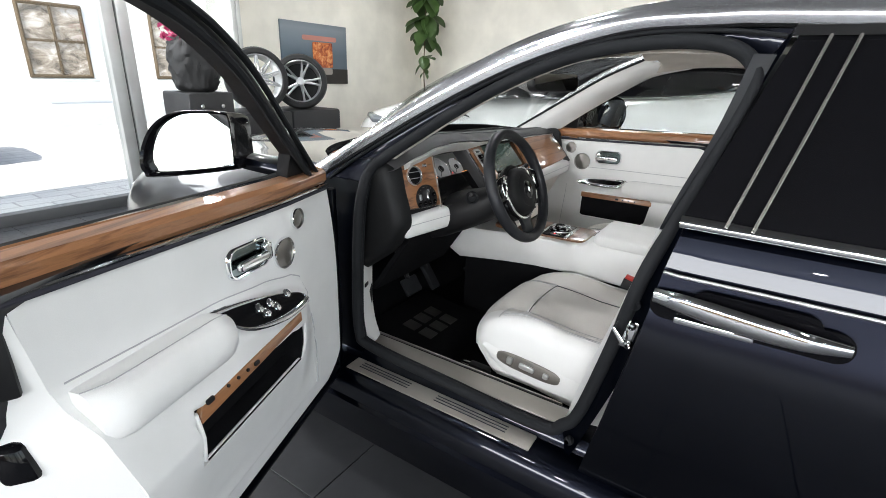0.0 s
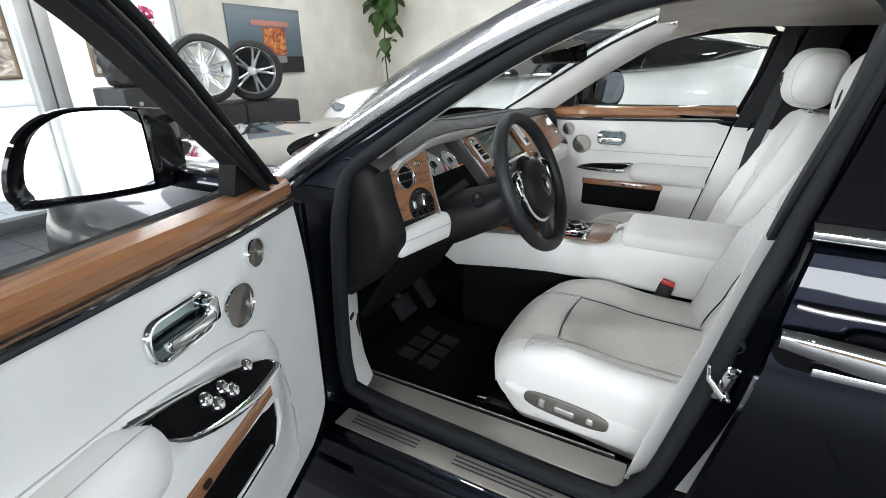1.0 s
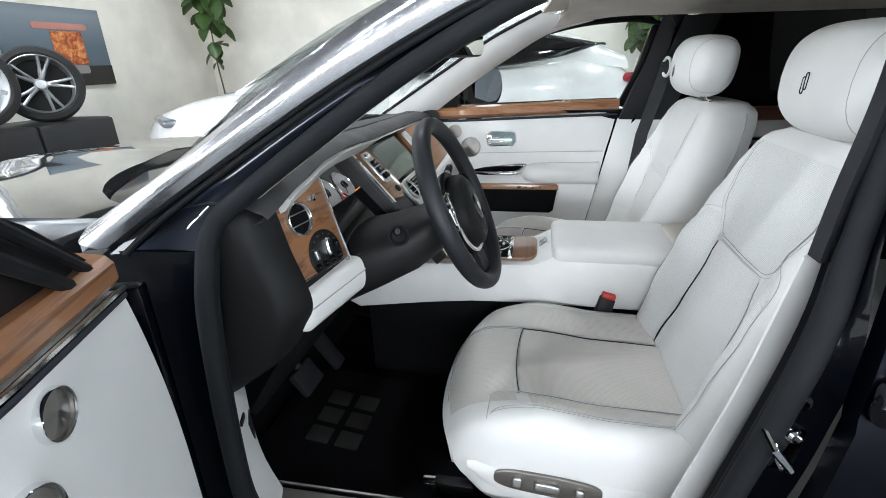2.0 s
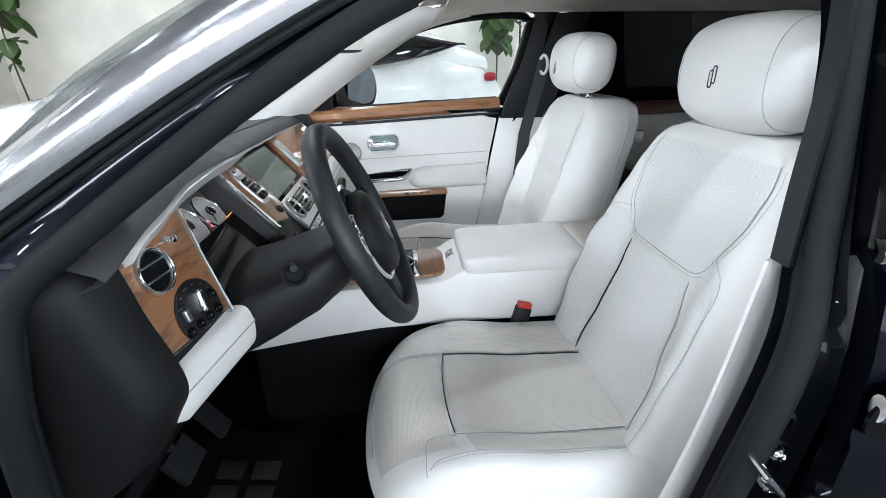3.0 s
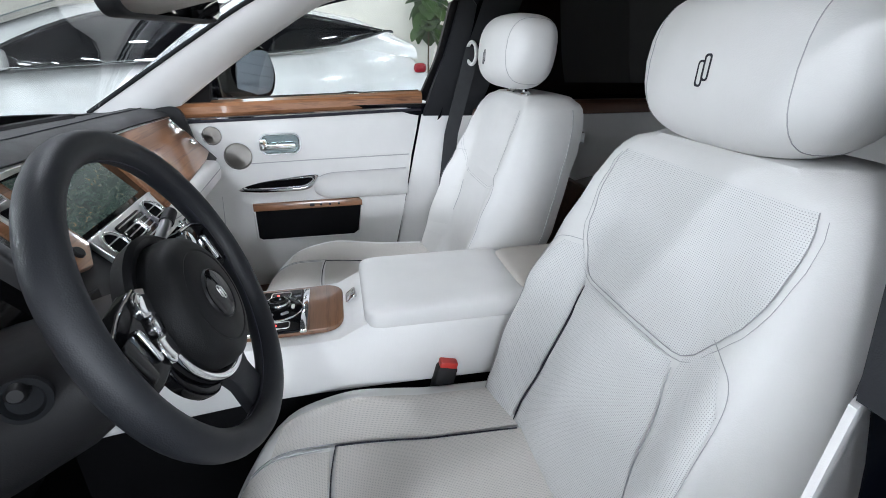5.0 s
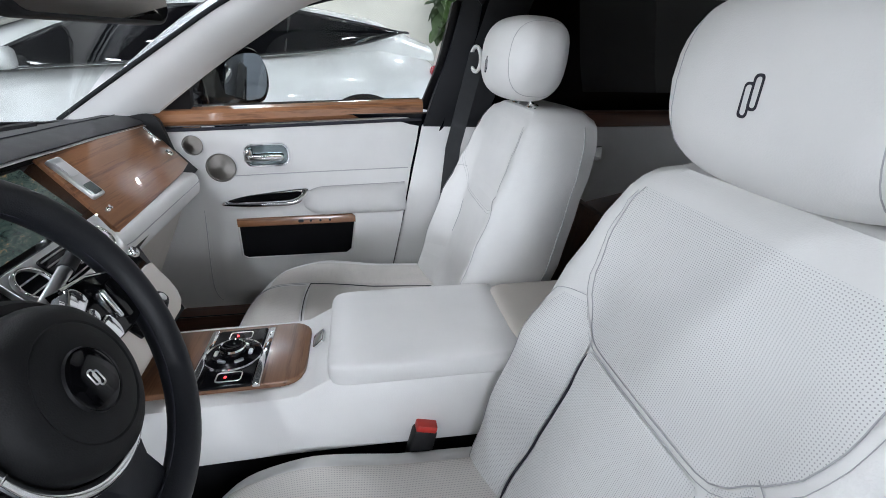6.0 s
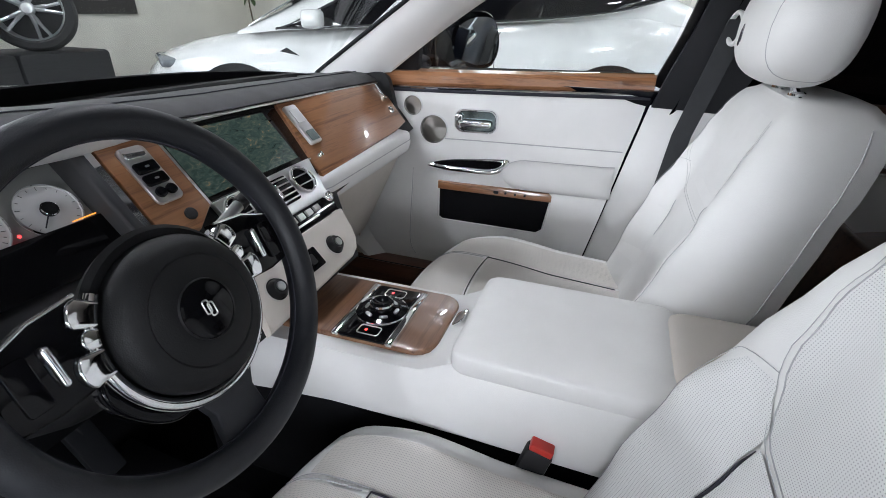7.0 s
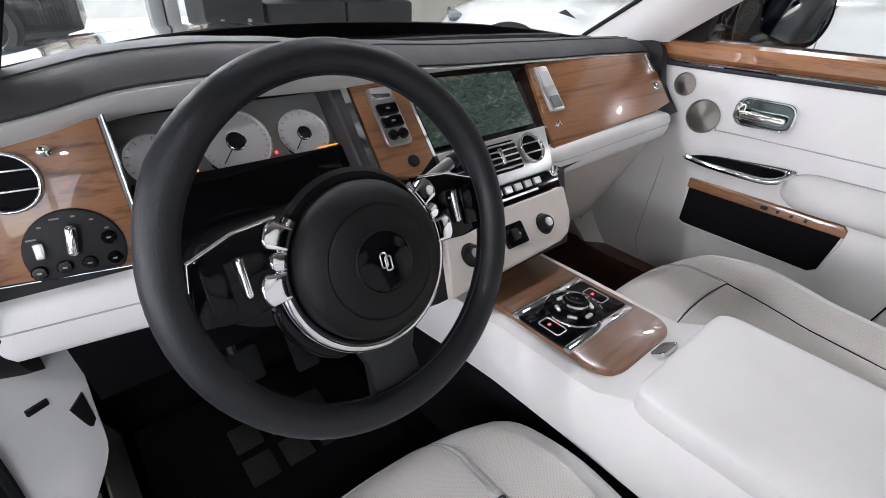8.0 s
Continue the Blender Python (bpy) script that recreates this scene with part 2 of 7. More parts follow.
def thing(name, at, label, category, group="", kind=""):
    """A top-level Empty at a thing's base."""
    ob = new(name)
    ob.empty_display_size = 0.1
    ob.location = at
    PLACE[ob] = Vector(at)
    return tagged(ob, label, category, group, kind)


def part(name, bm, material, parent=None, label="", xf=None, sharp=38):
    """Links a bmesh, in world coordinates, as one mesh object under a thing or a part."""
    if xf is not None:
        bm.transform(xf)
    bmesh.ops.recalc_face_normals(bm, faces=bm.faces)
    lo = Vector([min(v.co[k] for v in bm.verts) for k in range(3)])
    hi = Vector([max(v.co[k] for v in bm.verts) for k in range(3)])
    mid = (lo + hi) / 2
    bm.transform(Matrix.Translation(-mid))
    for f in bm.faces:
        f.smooth = True
    me = bpy.data.meshes.new(name)
    bm.to_mesh(me)
    bm.free()
    me.set_sharp_from_angle(angle=radians(sharp))
    me.materials.append(material)
    ob = new(name, me)
    PLACE[ob] = mid
    if parent is not None:
        ob.parent = parent
        ob.location = mid - PLACE[parent]
    else:
        ob.location = mid
    return tagged(ob, label)


def grid(rows, ring=False, caps=False, loop=False):
    """A skin over rows of points; ring closes each row, loop joins last row to first, caps fill the ends."""
    bm = bmesh.new()
    vs = [[bm.verts.new(p) for p in row] for row in rows]
    n, m = len(vs), len(vs[0])
    for i in range(n if loop else n - 1):
        a, b = vs[i], vs[(i + 1) % n]
        for j in range(m if ring else m - 1):
            k = (j + 1) % m
            try:
                bm.faces.new((a[j], a[k], b[k], b[j]))
            except ValueError:
                pass
    if caps:
        bm.faces.new(list(reversed(vs[0])))
        bm.faces.new(vs[-1])
    return bm


def thick(rows, depth, axis_dir):
    """A skin over rows of points, given thickness along a direction."""
    d = Vector(axis_dir).normalized() * depth
    rows = [[Vector(p) for p in row] for row in rows]
    out = []
    for row in rows:
        out.append(list(row) + [p + d for p in reversed(row)])
    return grid(out, ring=True, caps=True)


def joined(*bms):
    """Several bmeshes in one."""
    bm = bmesh.new()
    for other in bms:
        me = bpy.data.meshes.new("piece")
        other.to_mesh(me)
        other.free()
        bm.from_mesh(me)
        bpy.data.meshes.remove(me)
    return bm


def tube(points, r, n=8, closed=False):
    """A round bar along points; r may be a list."""
    pts = [Vector(p) for p in points]
    rows, last = [], None
    for i, p in enumerate(pts):
        if closed:
            t = (pts[(i + 1) % len(pts)] - pts[i - 1]).normalized()
        else:
            t = (pts[min(i + 1, len(pts) - 1)] - pts[max(i - 1, 0)]).normalized()
        ref = last if last is not None else (Vector((0, 0, 1)) if abs(t.z) < 0.9 else Vector((1, 0, 0)))
        u = (ref - t * ref.dot(t)).normalized()
        last = u
        w = t.cross(u)
        rr = r[i] if isinstance(r, (list, tuple)) else r
        rows.append([p + (u * math.cos(a) + w * math.sin(a)) * rr for a in [2 * math.pi * k / n for k in range(n)]])
    return grid(rows, ring=True, caps=not closed, loop=closed)


def smooth_line(points, steps=6, closed=False):
    """A Catmull-Rom line through points."""
    pts = [Vector(p) for p in points]
    out, n = [], len(pts)
    for i in range(n if closed else n - 1):
        if closed:
            a, b, c, d = pts[i - 1], pts[i], pts[(i + 1) % n], pts[(i + 2) % n]
        else:
            a, b, c, d = pts[max(i - 1, 0)], pts[i], pts[i + 1], pts[min(i + 2, n - 1)]
        for k in range(steps):
            t = k / steps
            out.append(0.5 * ((2 * b) + (c - a) * t + (2 * a - 5 * b + 4 * c - d) * t * t + (3 * b - a - 3 * c + d) * t ** 3))
    if not closed:
        out.append(pts[-1])
    return out


def basis(at, out, up=(0, 0, 1)):
    """A frame at a place: local z points out, local y up."""
    z = Vector(out).normalized()
    x = Vector(up).cross(z).normalized()
    y = z.cross(x)
    m = Matrix((x, y, z)).transposed().to_4x4()
    m.translation = Vector(at)
    return m


def lathe(profile, n=32, xf=None):
    """A turned shape: (radius, height) points about local z."""
    rows = [[(r * math.cos(2 * math.pi * k / n), r * math.sin(2 * math.pi * k / n), h) for k in range(n)] for r, h in profile]
    bm = grid(rows, ring=True)
    bm.verts.ensure_lookup_table()
    for end, (r, h) in ((0, profile[0]), (len(profile) - 1, profile[-1])):
        if r < 0.002:
            bm.faces.new([bm.verts[end * n + k] for k in range(n)])
    if xf is not None:
        bm.transform(xf)
    return bm


def rrect(w, h, r, n=5):
    """A rounded rectangle's outline."""
    pts = []
    for cx, cy, a0 in ((w / 2 - r, h / 2 - r, 0), (-w / 2 + r, h / 2 - r, 90), (-w / 2 + r, -h / 2 + r, 180), (w / 2 - r, -h / 2 + r, 270)):
        for k in range(n + 1):
            a = radians(a0 + 90 * k / n)
            pts.append((cx + r * math.cos(a), cy + r * math.sin(a)))
    return pts


def plate(outline, depth, xf=None, round_by=0.0, base=0.0):
    """A flat shape given depth along local z, with a rounded front edge."""
    pts = [Vector((x, y)) for x, y in outline]
    n = len(pts)

    def inset(d):
        out = []
        for i, p in enumerate(pts):
            a, b = pts[i - 1], pts[(i + 1) % n]
            t = (b - a).normalized()
            out.append(p + Vector((-t.y, t.x)) * d * area_sign)
        return out

    area = sum(pts[i - 1].x * pts[i].y - pts[i].x * pts[i - 1].y for i in range(n))
    area_sign = 1 if area > 0 else -1
    rows = [[(p.x, p.y, base) for p in pts]]
    if round_by:
        for a in (0, 30, 60, 90):
            k = radians(a)
            ring = inset(round_by * (1 - math.cos(k)))
            rows.append([(p.x, p.y, base + depth - round_by + round_by * math.sin(k)) for p in ring])
    else:
        rows.append([(p.x, p.y, base + depth) for p in pts])
    bm = grid(rows, ring=True, caps=True)
    if xf is not None:
        bm.transform(xf)
    return bm


def ring_plate(outer, inner, depth, xf=None, base=0.0):
    """A flat frame between two outlines with the same count of points, with a rounded section."""
    rows = []
    for k in range(10):
        a = 2 * math.pi * k / 10
        s, h = (1 + math.cos(a)) / 2, max(0.0, math.sin(a))
        rows.append([(i[0] + (o[0] - i[0]) * s, i[1] + (o[1] - i[1]) * s, base + depth * h) for o, i in zip(outer, inner)])
    bm = grid(rows, ring=True, loop=True)
    if xf is not None:
        bm.transform(xf)
    return bm


def rbox(size, at, r=0.01, rot=(0, 0, 0), seg=2):
    """A box with rounded edges."""
    bm = bmesh.new()
    bmesh.ops.create_cube(bm, size=1.0)
    bm.transform(Matrix.Diagonal((*size, 1)))
    if r > 0:
        bmesh.ops.bevel(bm, geom=bm.edges[:], offset=min(r, min(size) * 0.49), segments=seg, profile=0.5, affect="EDGES")
    bm.transform(pose(*at, *rot))
    return bm


def pillow(size, at, e=(0.5, 0.5), n=20, rot=(0, 0, 0)):
    """A superellipsoid: a padded block."""
    def f(c, p):
        return math.copysign(abs(c) ** p, c)
    rows = []
    for i in range(n + 1):
        v = -math.pi / 2 + math.pi * min(max(i / n, 0.004), 0.996)
        rows.append([(size[0] / 2 * f(math.cos(v), e[0]) * f(math.cos(u), e[1]), size[1] / 2 * f(math.cos(v), e[0]) * f(math.sin(u), e[1]), size[2] / 2 * f(math.sin(v), e[0]))
                     for u in [2 * math.pi * k / (2 * n) for k in range(2 * n)]])
    bm = grid(rows, ring=True, caps=True)
    bm.transform(pose(*at, *rot))
    return bm


def lerp(a, b, t):
    return a + (b - a) * t


def ease(a, b, x):
    t = min(1.0, max(0.0, (x - a) / (b - a)))
    return t * t * (3 - 2 * t)


def table(x, rows):
    """Smooth interpolation in a table of (key, value...)."""
    if x <= rows[0][0]:
        return rows[0][1:]
    for a, b in zip(rows, rows[1:]):
        if x <= b[0]:
            t = (x - a[0]) / (b[0] - a[0])
            t = t * t * (3 - 2 * t) * 0.5 + t * 0.5
            return tuple(lerp(p, q, t) for p, q in zip(a[1:], b[1:]))
    return rows[-1][1:]

# ---- showroom ----
HALL_W, HALL_E, HALL_S, HALL_N, HALL_H = -11.2, 6.05, -6.5, 5.1, 3.2
GLASS_Y = 4.7
TILE_SIZE = 0.46


def slab(name, lo, hi, material, label="", category="", kind="structure", r=0.0):
    size = [b - a for a, b in zip(lo, hi)]
    ob = part(name, rbox(size, [(a + b) / 2 for a, b in zip(lo, hi)], r), material)
    return tagged(ob, label, category, "", kind)


ground = part("ground", rbox((600, 600, 0.2), (0, 0, -0.14), 0), PAVING)
tagged(ground, "pale paved yard outside the showroom glass", "ground", "", "structure")
floor = slab("floor", (HALL_W, HALL_S, -0.06), (HALL_E, HALL_N, -0.006), GROUT, "dark grey tiled showroom floor with pale joints", "floor")
slab("wall_north", (1.9, HALL_N, 0), (HALL_E + 0.2, HALL_N + 0.2, HALL_H), WALL, "plain cream painted showroom wall", "wall")
slab("wall_return", (1.9, GLASS_Y + 0.1, 0), (2.0, HALL_N, HALL_H), WALL, "narrow cream wall end beside the glazing", "wall")
slab("wall_east", (HALL_E, HALL_S, 0), (HALL_E + 0.2, HALL_N, HALL_H), WALL, "long plain cream painted wall", "wall")
slab("wall_south", (2.0, HALL_S - 0.2, 0), (HALL_E + 0.2, HALL_S, HALL_H), WALL, "plain cream painted rear wall", "wall")
slab("ceiling", (HALL_W - 0.2, HALL_S - 0.2, HALL_H), (HALL_E + 0.2, HALL_N + 0.2, HALL_H + 0.2), CEIL, "dark showroom ceiling with round downlights", "ceiling")


def glazing(name, along, start, end, at, step, first):
    """A glazed wall with a sill rail, a head rail, posts and panes."""
    win = thing(name, (start if along == "x" else at, at if along == "x" else start, 0), "full-height showroom window with grey metal posts", "window", "", "structure")

    def box(lo_a, hi_a, lo_d, hi_d, z0, z1, pname, material, label="", r=0.006):
        lo = (lo_a, at + lo_d, z0) if along == "x" else (at + lo_d, lo_a, z0)
        hi = (hi_a, at + hi_d, z1) if along == "x" else (at + hi_d, hi_a, z1)
        return part(pname, rbox([b - a for a, b in zip(lo, hi)], [(a + b) / 2 for a, b in zip(lo, hi)], r), material, win, label)

    box(start, end, -0.06, 0.06, 0.0, 0.1, "window_sill", ALU_DARK, "dark bottom rail")
    box(start, end, -0.05, 0.05, HALL_H - 0.12, HALL_H, "head_rail", ALU)
    cuts = [start]
    x = first
    while x < end - 0.3:
        cuts.append(x)
        x += step
    cuts.append(end)
    for c in cuts:
        a, b = max(start, c - 0.115), min(end, c + 0.115)
        box(a, a + (b - a) * 0.46, -0.06, 0.06, 0.1, HALL_H - 0.12, "window_post", ALU)
        box(a + (b - a) * 0.54, b, -0.06, 0.06, 0.1, HALL_H - 0.12, "window_post", ALU)
        box(a + (b - a) * 0.46, a + (b - a) * 0.54, -0.03, 0.03, 0.1, HALL_H - 0.12, "gasket", ALU_DARK, "", 0)
    for a, b in zip(cuts, cuts[1:]):
        pane = box(a + 0.115, b - 0.115, -0.004, 0.004, 0.1, HALL_H - 0.12, "pane", GLASS, "clear window pane", 0)
        pane.visible_shadow = False
    return win


glazing("window_1", "x", HALL_W, 1.9, GLASS_Y, 2.35, HALL_W + 2.37)
slab("wall_west", (HALL_W - 0.2, HALL_S, 0), (HALL_W, GLASS_Y, 1.95), DADO, "plain brown panelled showroom wall under a window band", "wall")
slab("wall_west_head", (HALL_W - 0.2, HALL_S, 3.08), (HALL_W, GLASS_Y, HALL_H), WALL, "cream wall over the window band", "wall")
glazing("window_2", "x", HALL_W, 2.0, HALL_S, 2.1, HALL_W + 2.1)


def downlight(x, y):
    d = thing("downlight", (x, y, HALL_H), "small round recessed ceiling downlight", "ceiling light", "ceiling downlights")
    part("rim", lathe([(0.110, 0.0), (0.115, -0.012), (0.101, -0.014), (0.097, 0.0)], 24, Matrix.Translation((x, y, HALL_H))), SATIN, d)
    part("lens", lathe([(0.097, -0.003), (0.095, -0.006), (0.001, -0.007)], 24, Matrix.Translation((x, y, HALL_H))), LAMP, d, "glowing lens")


for ix in range(6):
    for iy in range(4):
        downlight(-9.6 + 2.7 * ix, -4.6 + 2.7 * iy)

# ---- the open yard outside ----


def painted_glass():
    """Window glass with reflections and a dim room mottled into its colour."""
    n = Nodes("house_window_glass", (0.3, 0.27, 0.24), 0.12)
    f = n.noise(2.6, 5.0, (1.0, 1.0, 1.8), 0.65, 0.6)
    n.link(n.ramp(f, [(0.36, (0.10, 0.085, 0.07)), (0.5, (0.33, 0.28, 0.23)), (0.66, (0.62, 0.58, 0.54))]), n.bsdf.inputs["Base Color"])
    return n.mat


PAINTED_GLASS = painted_glass()


def house(name, x0, x1, y, h, faces):
    """A rendered house front with its windows, at y, facing the hall."""
    hs = thing(name, ((x0 + x1) / 2, y, -0.04), "white rendered house front across the yard", "house")
    s = 1 if faces < 0 else -1
    part("wall", rbox((x1 - x0, 4.0, h), ((x0 + x1) / 2, y + 2.0 * s, h / 2 - 0.04), 0), RENDER_WALL, hs)
    part("roof", rbox((x1 - x0 + 0.6, 4.8, 0.3), ((x0 + x1) / 2, y + 2.0 * s, h + 0.1), 0.02), ALU_DARK, hs)
    part("plinth", rbox((x1 - x0, 0.08, 0.5), ((x0 + x1) / 2, y - 0.03 * s, 0.21), 0.01), ALU, hs)
    n = int((x1 - x0) / 2.4)
    for floor_z in (1.75, 4.6):
        for i in range(n):
            cx = x0 + (i + 0.5) * (x1 - x0) / n
            w = part("window", ring_plate(rrect(1.2, 1.5, 0.01, 1), rrect(1.04, 1.34, 0.01, 1), 0.05, basis((cx, y - 0.004 * s, floor_z), (0, -s, 0))), STEM, hs)
            part("pane", plate(rrect(1.05, 1.35, 0.01, 1), 0.012, basis((cx, y - 0.004 * s, floor_z), (0, -s, 0))), PAINTED_GLASS, w)
            part("glazing_bar", rbox((0.05, 0.04, 1.34), (cx, y - 0.03 * s, floor_z), 0.005), STEM, w)
            part("glazing_bar", rbox((1.04, 0.04, 0.05), (cx, y - 0.034 * s, floor_z), 0.005), STEM, w)
            part("sill", rbox((1.3, 0.16, 0.06), (cx, y - 0.08 * s, floor_z - 0.8), 0.01), ALU, w)


house("house", -14.0, 12.0, 12.5, 7.5, -1)

# ---- the car: body ----
car = thing("car", (0, -0.6, 0), "midnight blue saloon car with silver pillars, one door open", "car")

# door opening on the near side: the seal's run, and the frame's inner and outer lines
SEAL = [(-0.800, 0.374, 0.915), (-0.786, 0.369, 1.012), (-0.752, 0.362, 1.085), (-0.725, 0.285, 1.151), (-0.653, 0.047, 1.314), (-0.609, -0.164, 1.415),
        (-0.592, -0.357, 1.453), (-0.594, -0.513, 1.448), (-0.618, -0.581, 1.393), (-0.665, -0.568, 1.286), (-0.751, -0.508, 1.092), (-0.800, -0.470, 0.97),
        (-0.800, -0.428, 0.765), (-0.800, -0.379, 0.563), (-0.800, -0.341, 0.504), (-0.800, -0.280, 0.470), (-0.800, 0.005, 0.479), (-0.800, 0.330, 0.497),
        (-0.800, 0.382, 0.540), (-0.800, 0.387, 0.70)]
RAIL_IN = [(-0.788, 0.540, 1.052), (-0.746, 0.401, 1.147), (-0.681, 0.158, 1.296), (-0.632, -0.068, 1.408), (-0.601, -0.291, 1.477), (-0.596, -0.48, 1.489), (-0.598, -0.68, 1.486), (-0.62, -1.7, 1.44)]
RAIL_OUT = [(-0.785, 0.585, 1.066), (-0.738, 0.432, 1.167), (-0.660, 0.174, 1.344), (-0.610, -0.053, 1.458), (-0.584, -0.281, 1.517), (-0.579, -0.48, 1.528), (-0.580, -0.68, 1.527), (-0.60, -1.7, 1.48)]
POST_EDGE = [(-0.600, -0.632, 1.481), (-0.648, -0.599, 1.371), (-0.707, -0.560, 1.238), (-0.773, -0.523, 1.088), (-0.820, -0.508, 0.971), (-0.820, -0.500, 0.888), (-0.820, -0.475, 0.748), (-0.820, -0.411, 0.539), (-0.820, -0.365, 0.40)]


def flip(points):
    return [(-p[0], p[1], p[2]) for p in points]


def resample(points, n):
    pts = smooth_line(points, 12)
    d = [0.0]
    for a, b in zip(pts, pts[1:]):
        d.append(d[-1] + (b - a).length)
    out, k = [], 0
    for i in range(n):
        s = d[-1] * i / (n - 1)
        while k < len(d) - 2 and d[k + 1] < s:
            k += 1
        t = (s - d[k]) / max(1e-9, d[k + 1] - d[k])
        out.append(pts[k].lerp(pts[k + 1], min(1, max(0, t))))
    return out


def band(a, b, n=40, bulge=(0, 0, 0), m=5):
    """A strip between two lines, bowed by a vector at its middle."""
    ra, rb = resample(a, n), resample(b, n)
    v = Vector(bulge)
    return [[p.lerp(q, k / m) + v * math.sin(math.pi * k / m) for k in range(m + 1)] for p, q in zip(ra, rb)]


def body_side(s):
    """Pillars, roof rail, door frame and sill of one side; s is -1 for the driver's side, 1 for the far side."""
    def sd(points):
        return points if s < 0 else flip(points)

    glass_edge = [(p[0] * (0.885 if s < 0 else 0.955), p[1] + 0.03 - 0.02 * i, p[2] + 0.004 + 0.004 * i) for i, p in enumerate(RAIL_OUT)]
    part("roof_rail", thick(band(sd(glass_edge), sd(RAIL_OUT), 50, (0.006 * s, 0, 0.010)), 0.02, (0, 0, -1)), RAIL_PAINT, car, "silver painted pillar and roof rail")
    part("roof_rail", thick(band(sd(RAIL_OUT), sd(RAIL_IN), 50, (0.014 * s, 0, 0.006)), 0.02, (-s, 0, -0.3)), RAIL_PAINT, car, "silver painted pillar and roof rail")
    lower = [(-0.775, 0.372, 1.045)] + [p for p in SEAL[2:9]]
    upper = [(-0.788, 0.53, 1.046)] + [tuple(Vector(p) + Vector((0.012, 0, -0.006))) for p in RAIL_IN[1:6]] + [(-0.598, -0.628, 1.478)]
    part("door_frame", thick(band(sd(upper), sd(lower), 50, (-0.012 * s, 0, 0), 4), 0.03 if s < 0 else 0.008, (-s, 0, 0)), PAINT, car, "dark blue door frame")
    part("drip_strip", tube(sd([tuple(Vector(p).lerp(Vector(q), 0.16)) for p, q in zip(resample(upper, 40), resample(lower, 40))]), 0.005), RUBBER, car)
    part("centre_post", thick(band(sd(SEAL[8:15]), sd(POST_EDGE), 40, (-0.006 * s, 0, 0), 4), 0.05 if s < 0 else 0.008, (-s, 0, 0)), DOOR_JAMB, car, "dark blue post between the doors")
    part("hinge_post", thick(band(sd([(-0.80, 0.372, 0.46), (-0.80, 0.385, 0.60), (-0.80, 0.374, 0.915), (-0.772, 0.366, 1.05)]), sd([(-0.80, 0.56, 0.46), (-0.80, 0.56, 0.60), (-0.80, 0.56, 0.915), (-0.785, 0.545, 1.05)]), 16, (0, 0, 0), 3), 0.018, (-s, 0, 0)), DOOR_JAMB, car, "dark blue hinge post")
    run = smooth_line(sd(SEAL), 6, True)
    if s > 0:
        run = [p + Vector((0.035, 0, 0)) for p in run]
    seal = part("door_seal", tube(run, 0.0165 if s < 0 else 0.010, 10, True), RUBBER, car, "thick black rubber door seal")
    part("seal_lip", tube([p + Vector((-s * 0.018, 0, 0)) for p in run], 0.010, 8, True), RUBBER, seal)
    # sill
    prof = [(-0.66, 0.40), (-0.69, 0.478), (-0.785, 0.470), (-0.80, 0.452), (-0.805, 0.435), (-0.868, 0.432), (-0.885, 0.42), (-0.90, 0.385), (-0.905, 0.355), (-0.918, 0.345), (-0.925, 0.30), (-0.92, 0.235), (-0.88, 0.20), (-0.70, 0.19)]
    rows = [[(-s * x, y, z) for x, z in prof] for y in [0.62, 0.5, 0.4, 0.2, 0.0, -0.2, -0.4, -0.6, -1.2, -1.9]]
    part("sill", grid(rows, ring=True, caps=True), PAINT, car, "dark blue sill panel")
    part("tread_strip", rbox((0.085, 0.72 if s < 0 else 0.95, 0.006), (s * 0.735, 0.03 if s < 0 else 0.10, 0.478), 0.002, (0, -s * 4.5, 0)), TREAD if s < 0 else WOOD_DARK, car, "brushed metal inner tread strip" if s < 0 else "glossy dark brown inner sill strip")
    part("sill_trim", thick([[(s * 0.652, y, 0.395), (s * 0.668, y, 0.44), (s * 0.684, y, 0.479)] for y in (-0.30, 0.0, 0.3, 0.58)], 0.004, (-s, 0, 0.3)), TREAD if s < 0 else WOOD_DARK, car, "brown-grey inner sill trim")
    step = part("tread_strip", rbox((0.062, 0.66, 0.006), (s * 0.838, 0.05, 0.437), 0.002, (0, s * 2, 0)), TREAD, car, "brushed metal tread strip with fine lines")
    for k in range(3):
        part("line", rbox((0.003, 0.24, 0.002), (s * (0.823 + 0.012 * k), -0.08, 0.4415), 0.0005), GROOVE, step)
        part("line", rbox((0.003, 0.2, 0.002), (s * (0.823 + 0.012 * k), 0.24, 0.4415), 0.0005), GROOVE, step)


body_side(-1)
body_side(1)
part("pillar_trim", tube(resample([(x + 0.034, y, z - 0.004) for x, y, z in SEAL[2:7]], 30), 0.010, 10), SUEDE, car, "pale lining along the near pillar")

# latch striker on the near post
LATCH = Vector((-0.806, -0.455, 0.825))
latch = part("striker", rbox((0.012, 0.05, 0.07), LATCH, 0.003, (6, 0, 0)), CHROME, car, "chrome door latch striker")
part("loop", tube([LATCH + Vector(p) for p in ((0, 0.02, 0.025), (-0.035, 0.02, 0.02), (-0.037, 0.0, -0.005), (0, -0.005, -0.02))], 0.005), CHROME, latch)
for dz in (0.024, -0.026):
    part("bolt", lathe([(0.010, 0), (0.010, 0.005), (0.006, 0.008)], 12, basis(LATCH + Vector((-0.006, -0.012, dz)), (-1, 0, 0))), CHROME, latch)
part("bump_stop", lathe([(0.014, 0), (0.014, 0.01), (0.008, 0.016)], 16, basis((-0.803, -0.463, 0.90), (-1, 0, 0))), RUBBER, car)
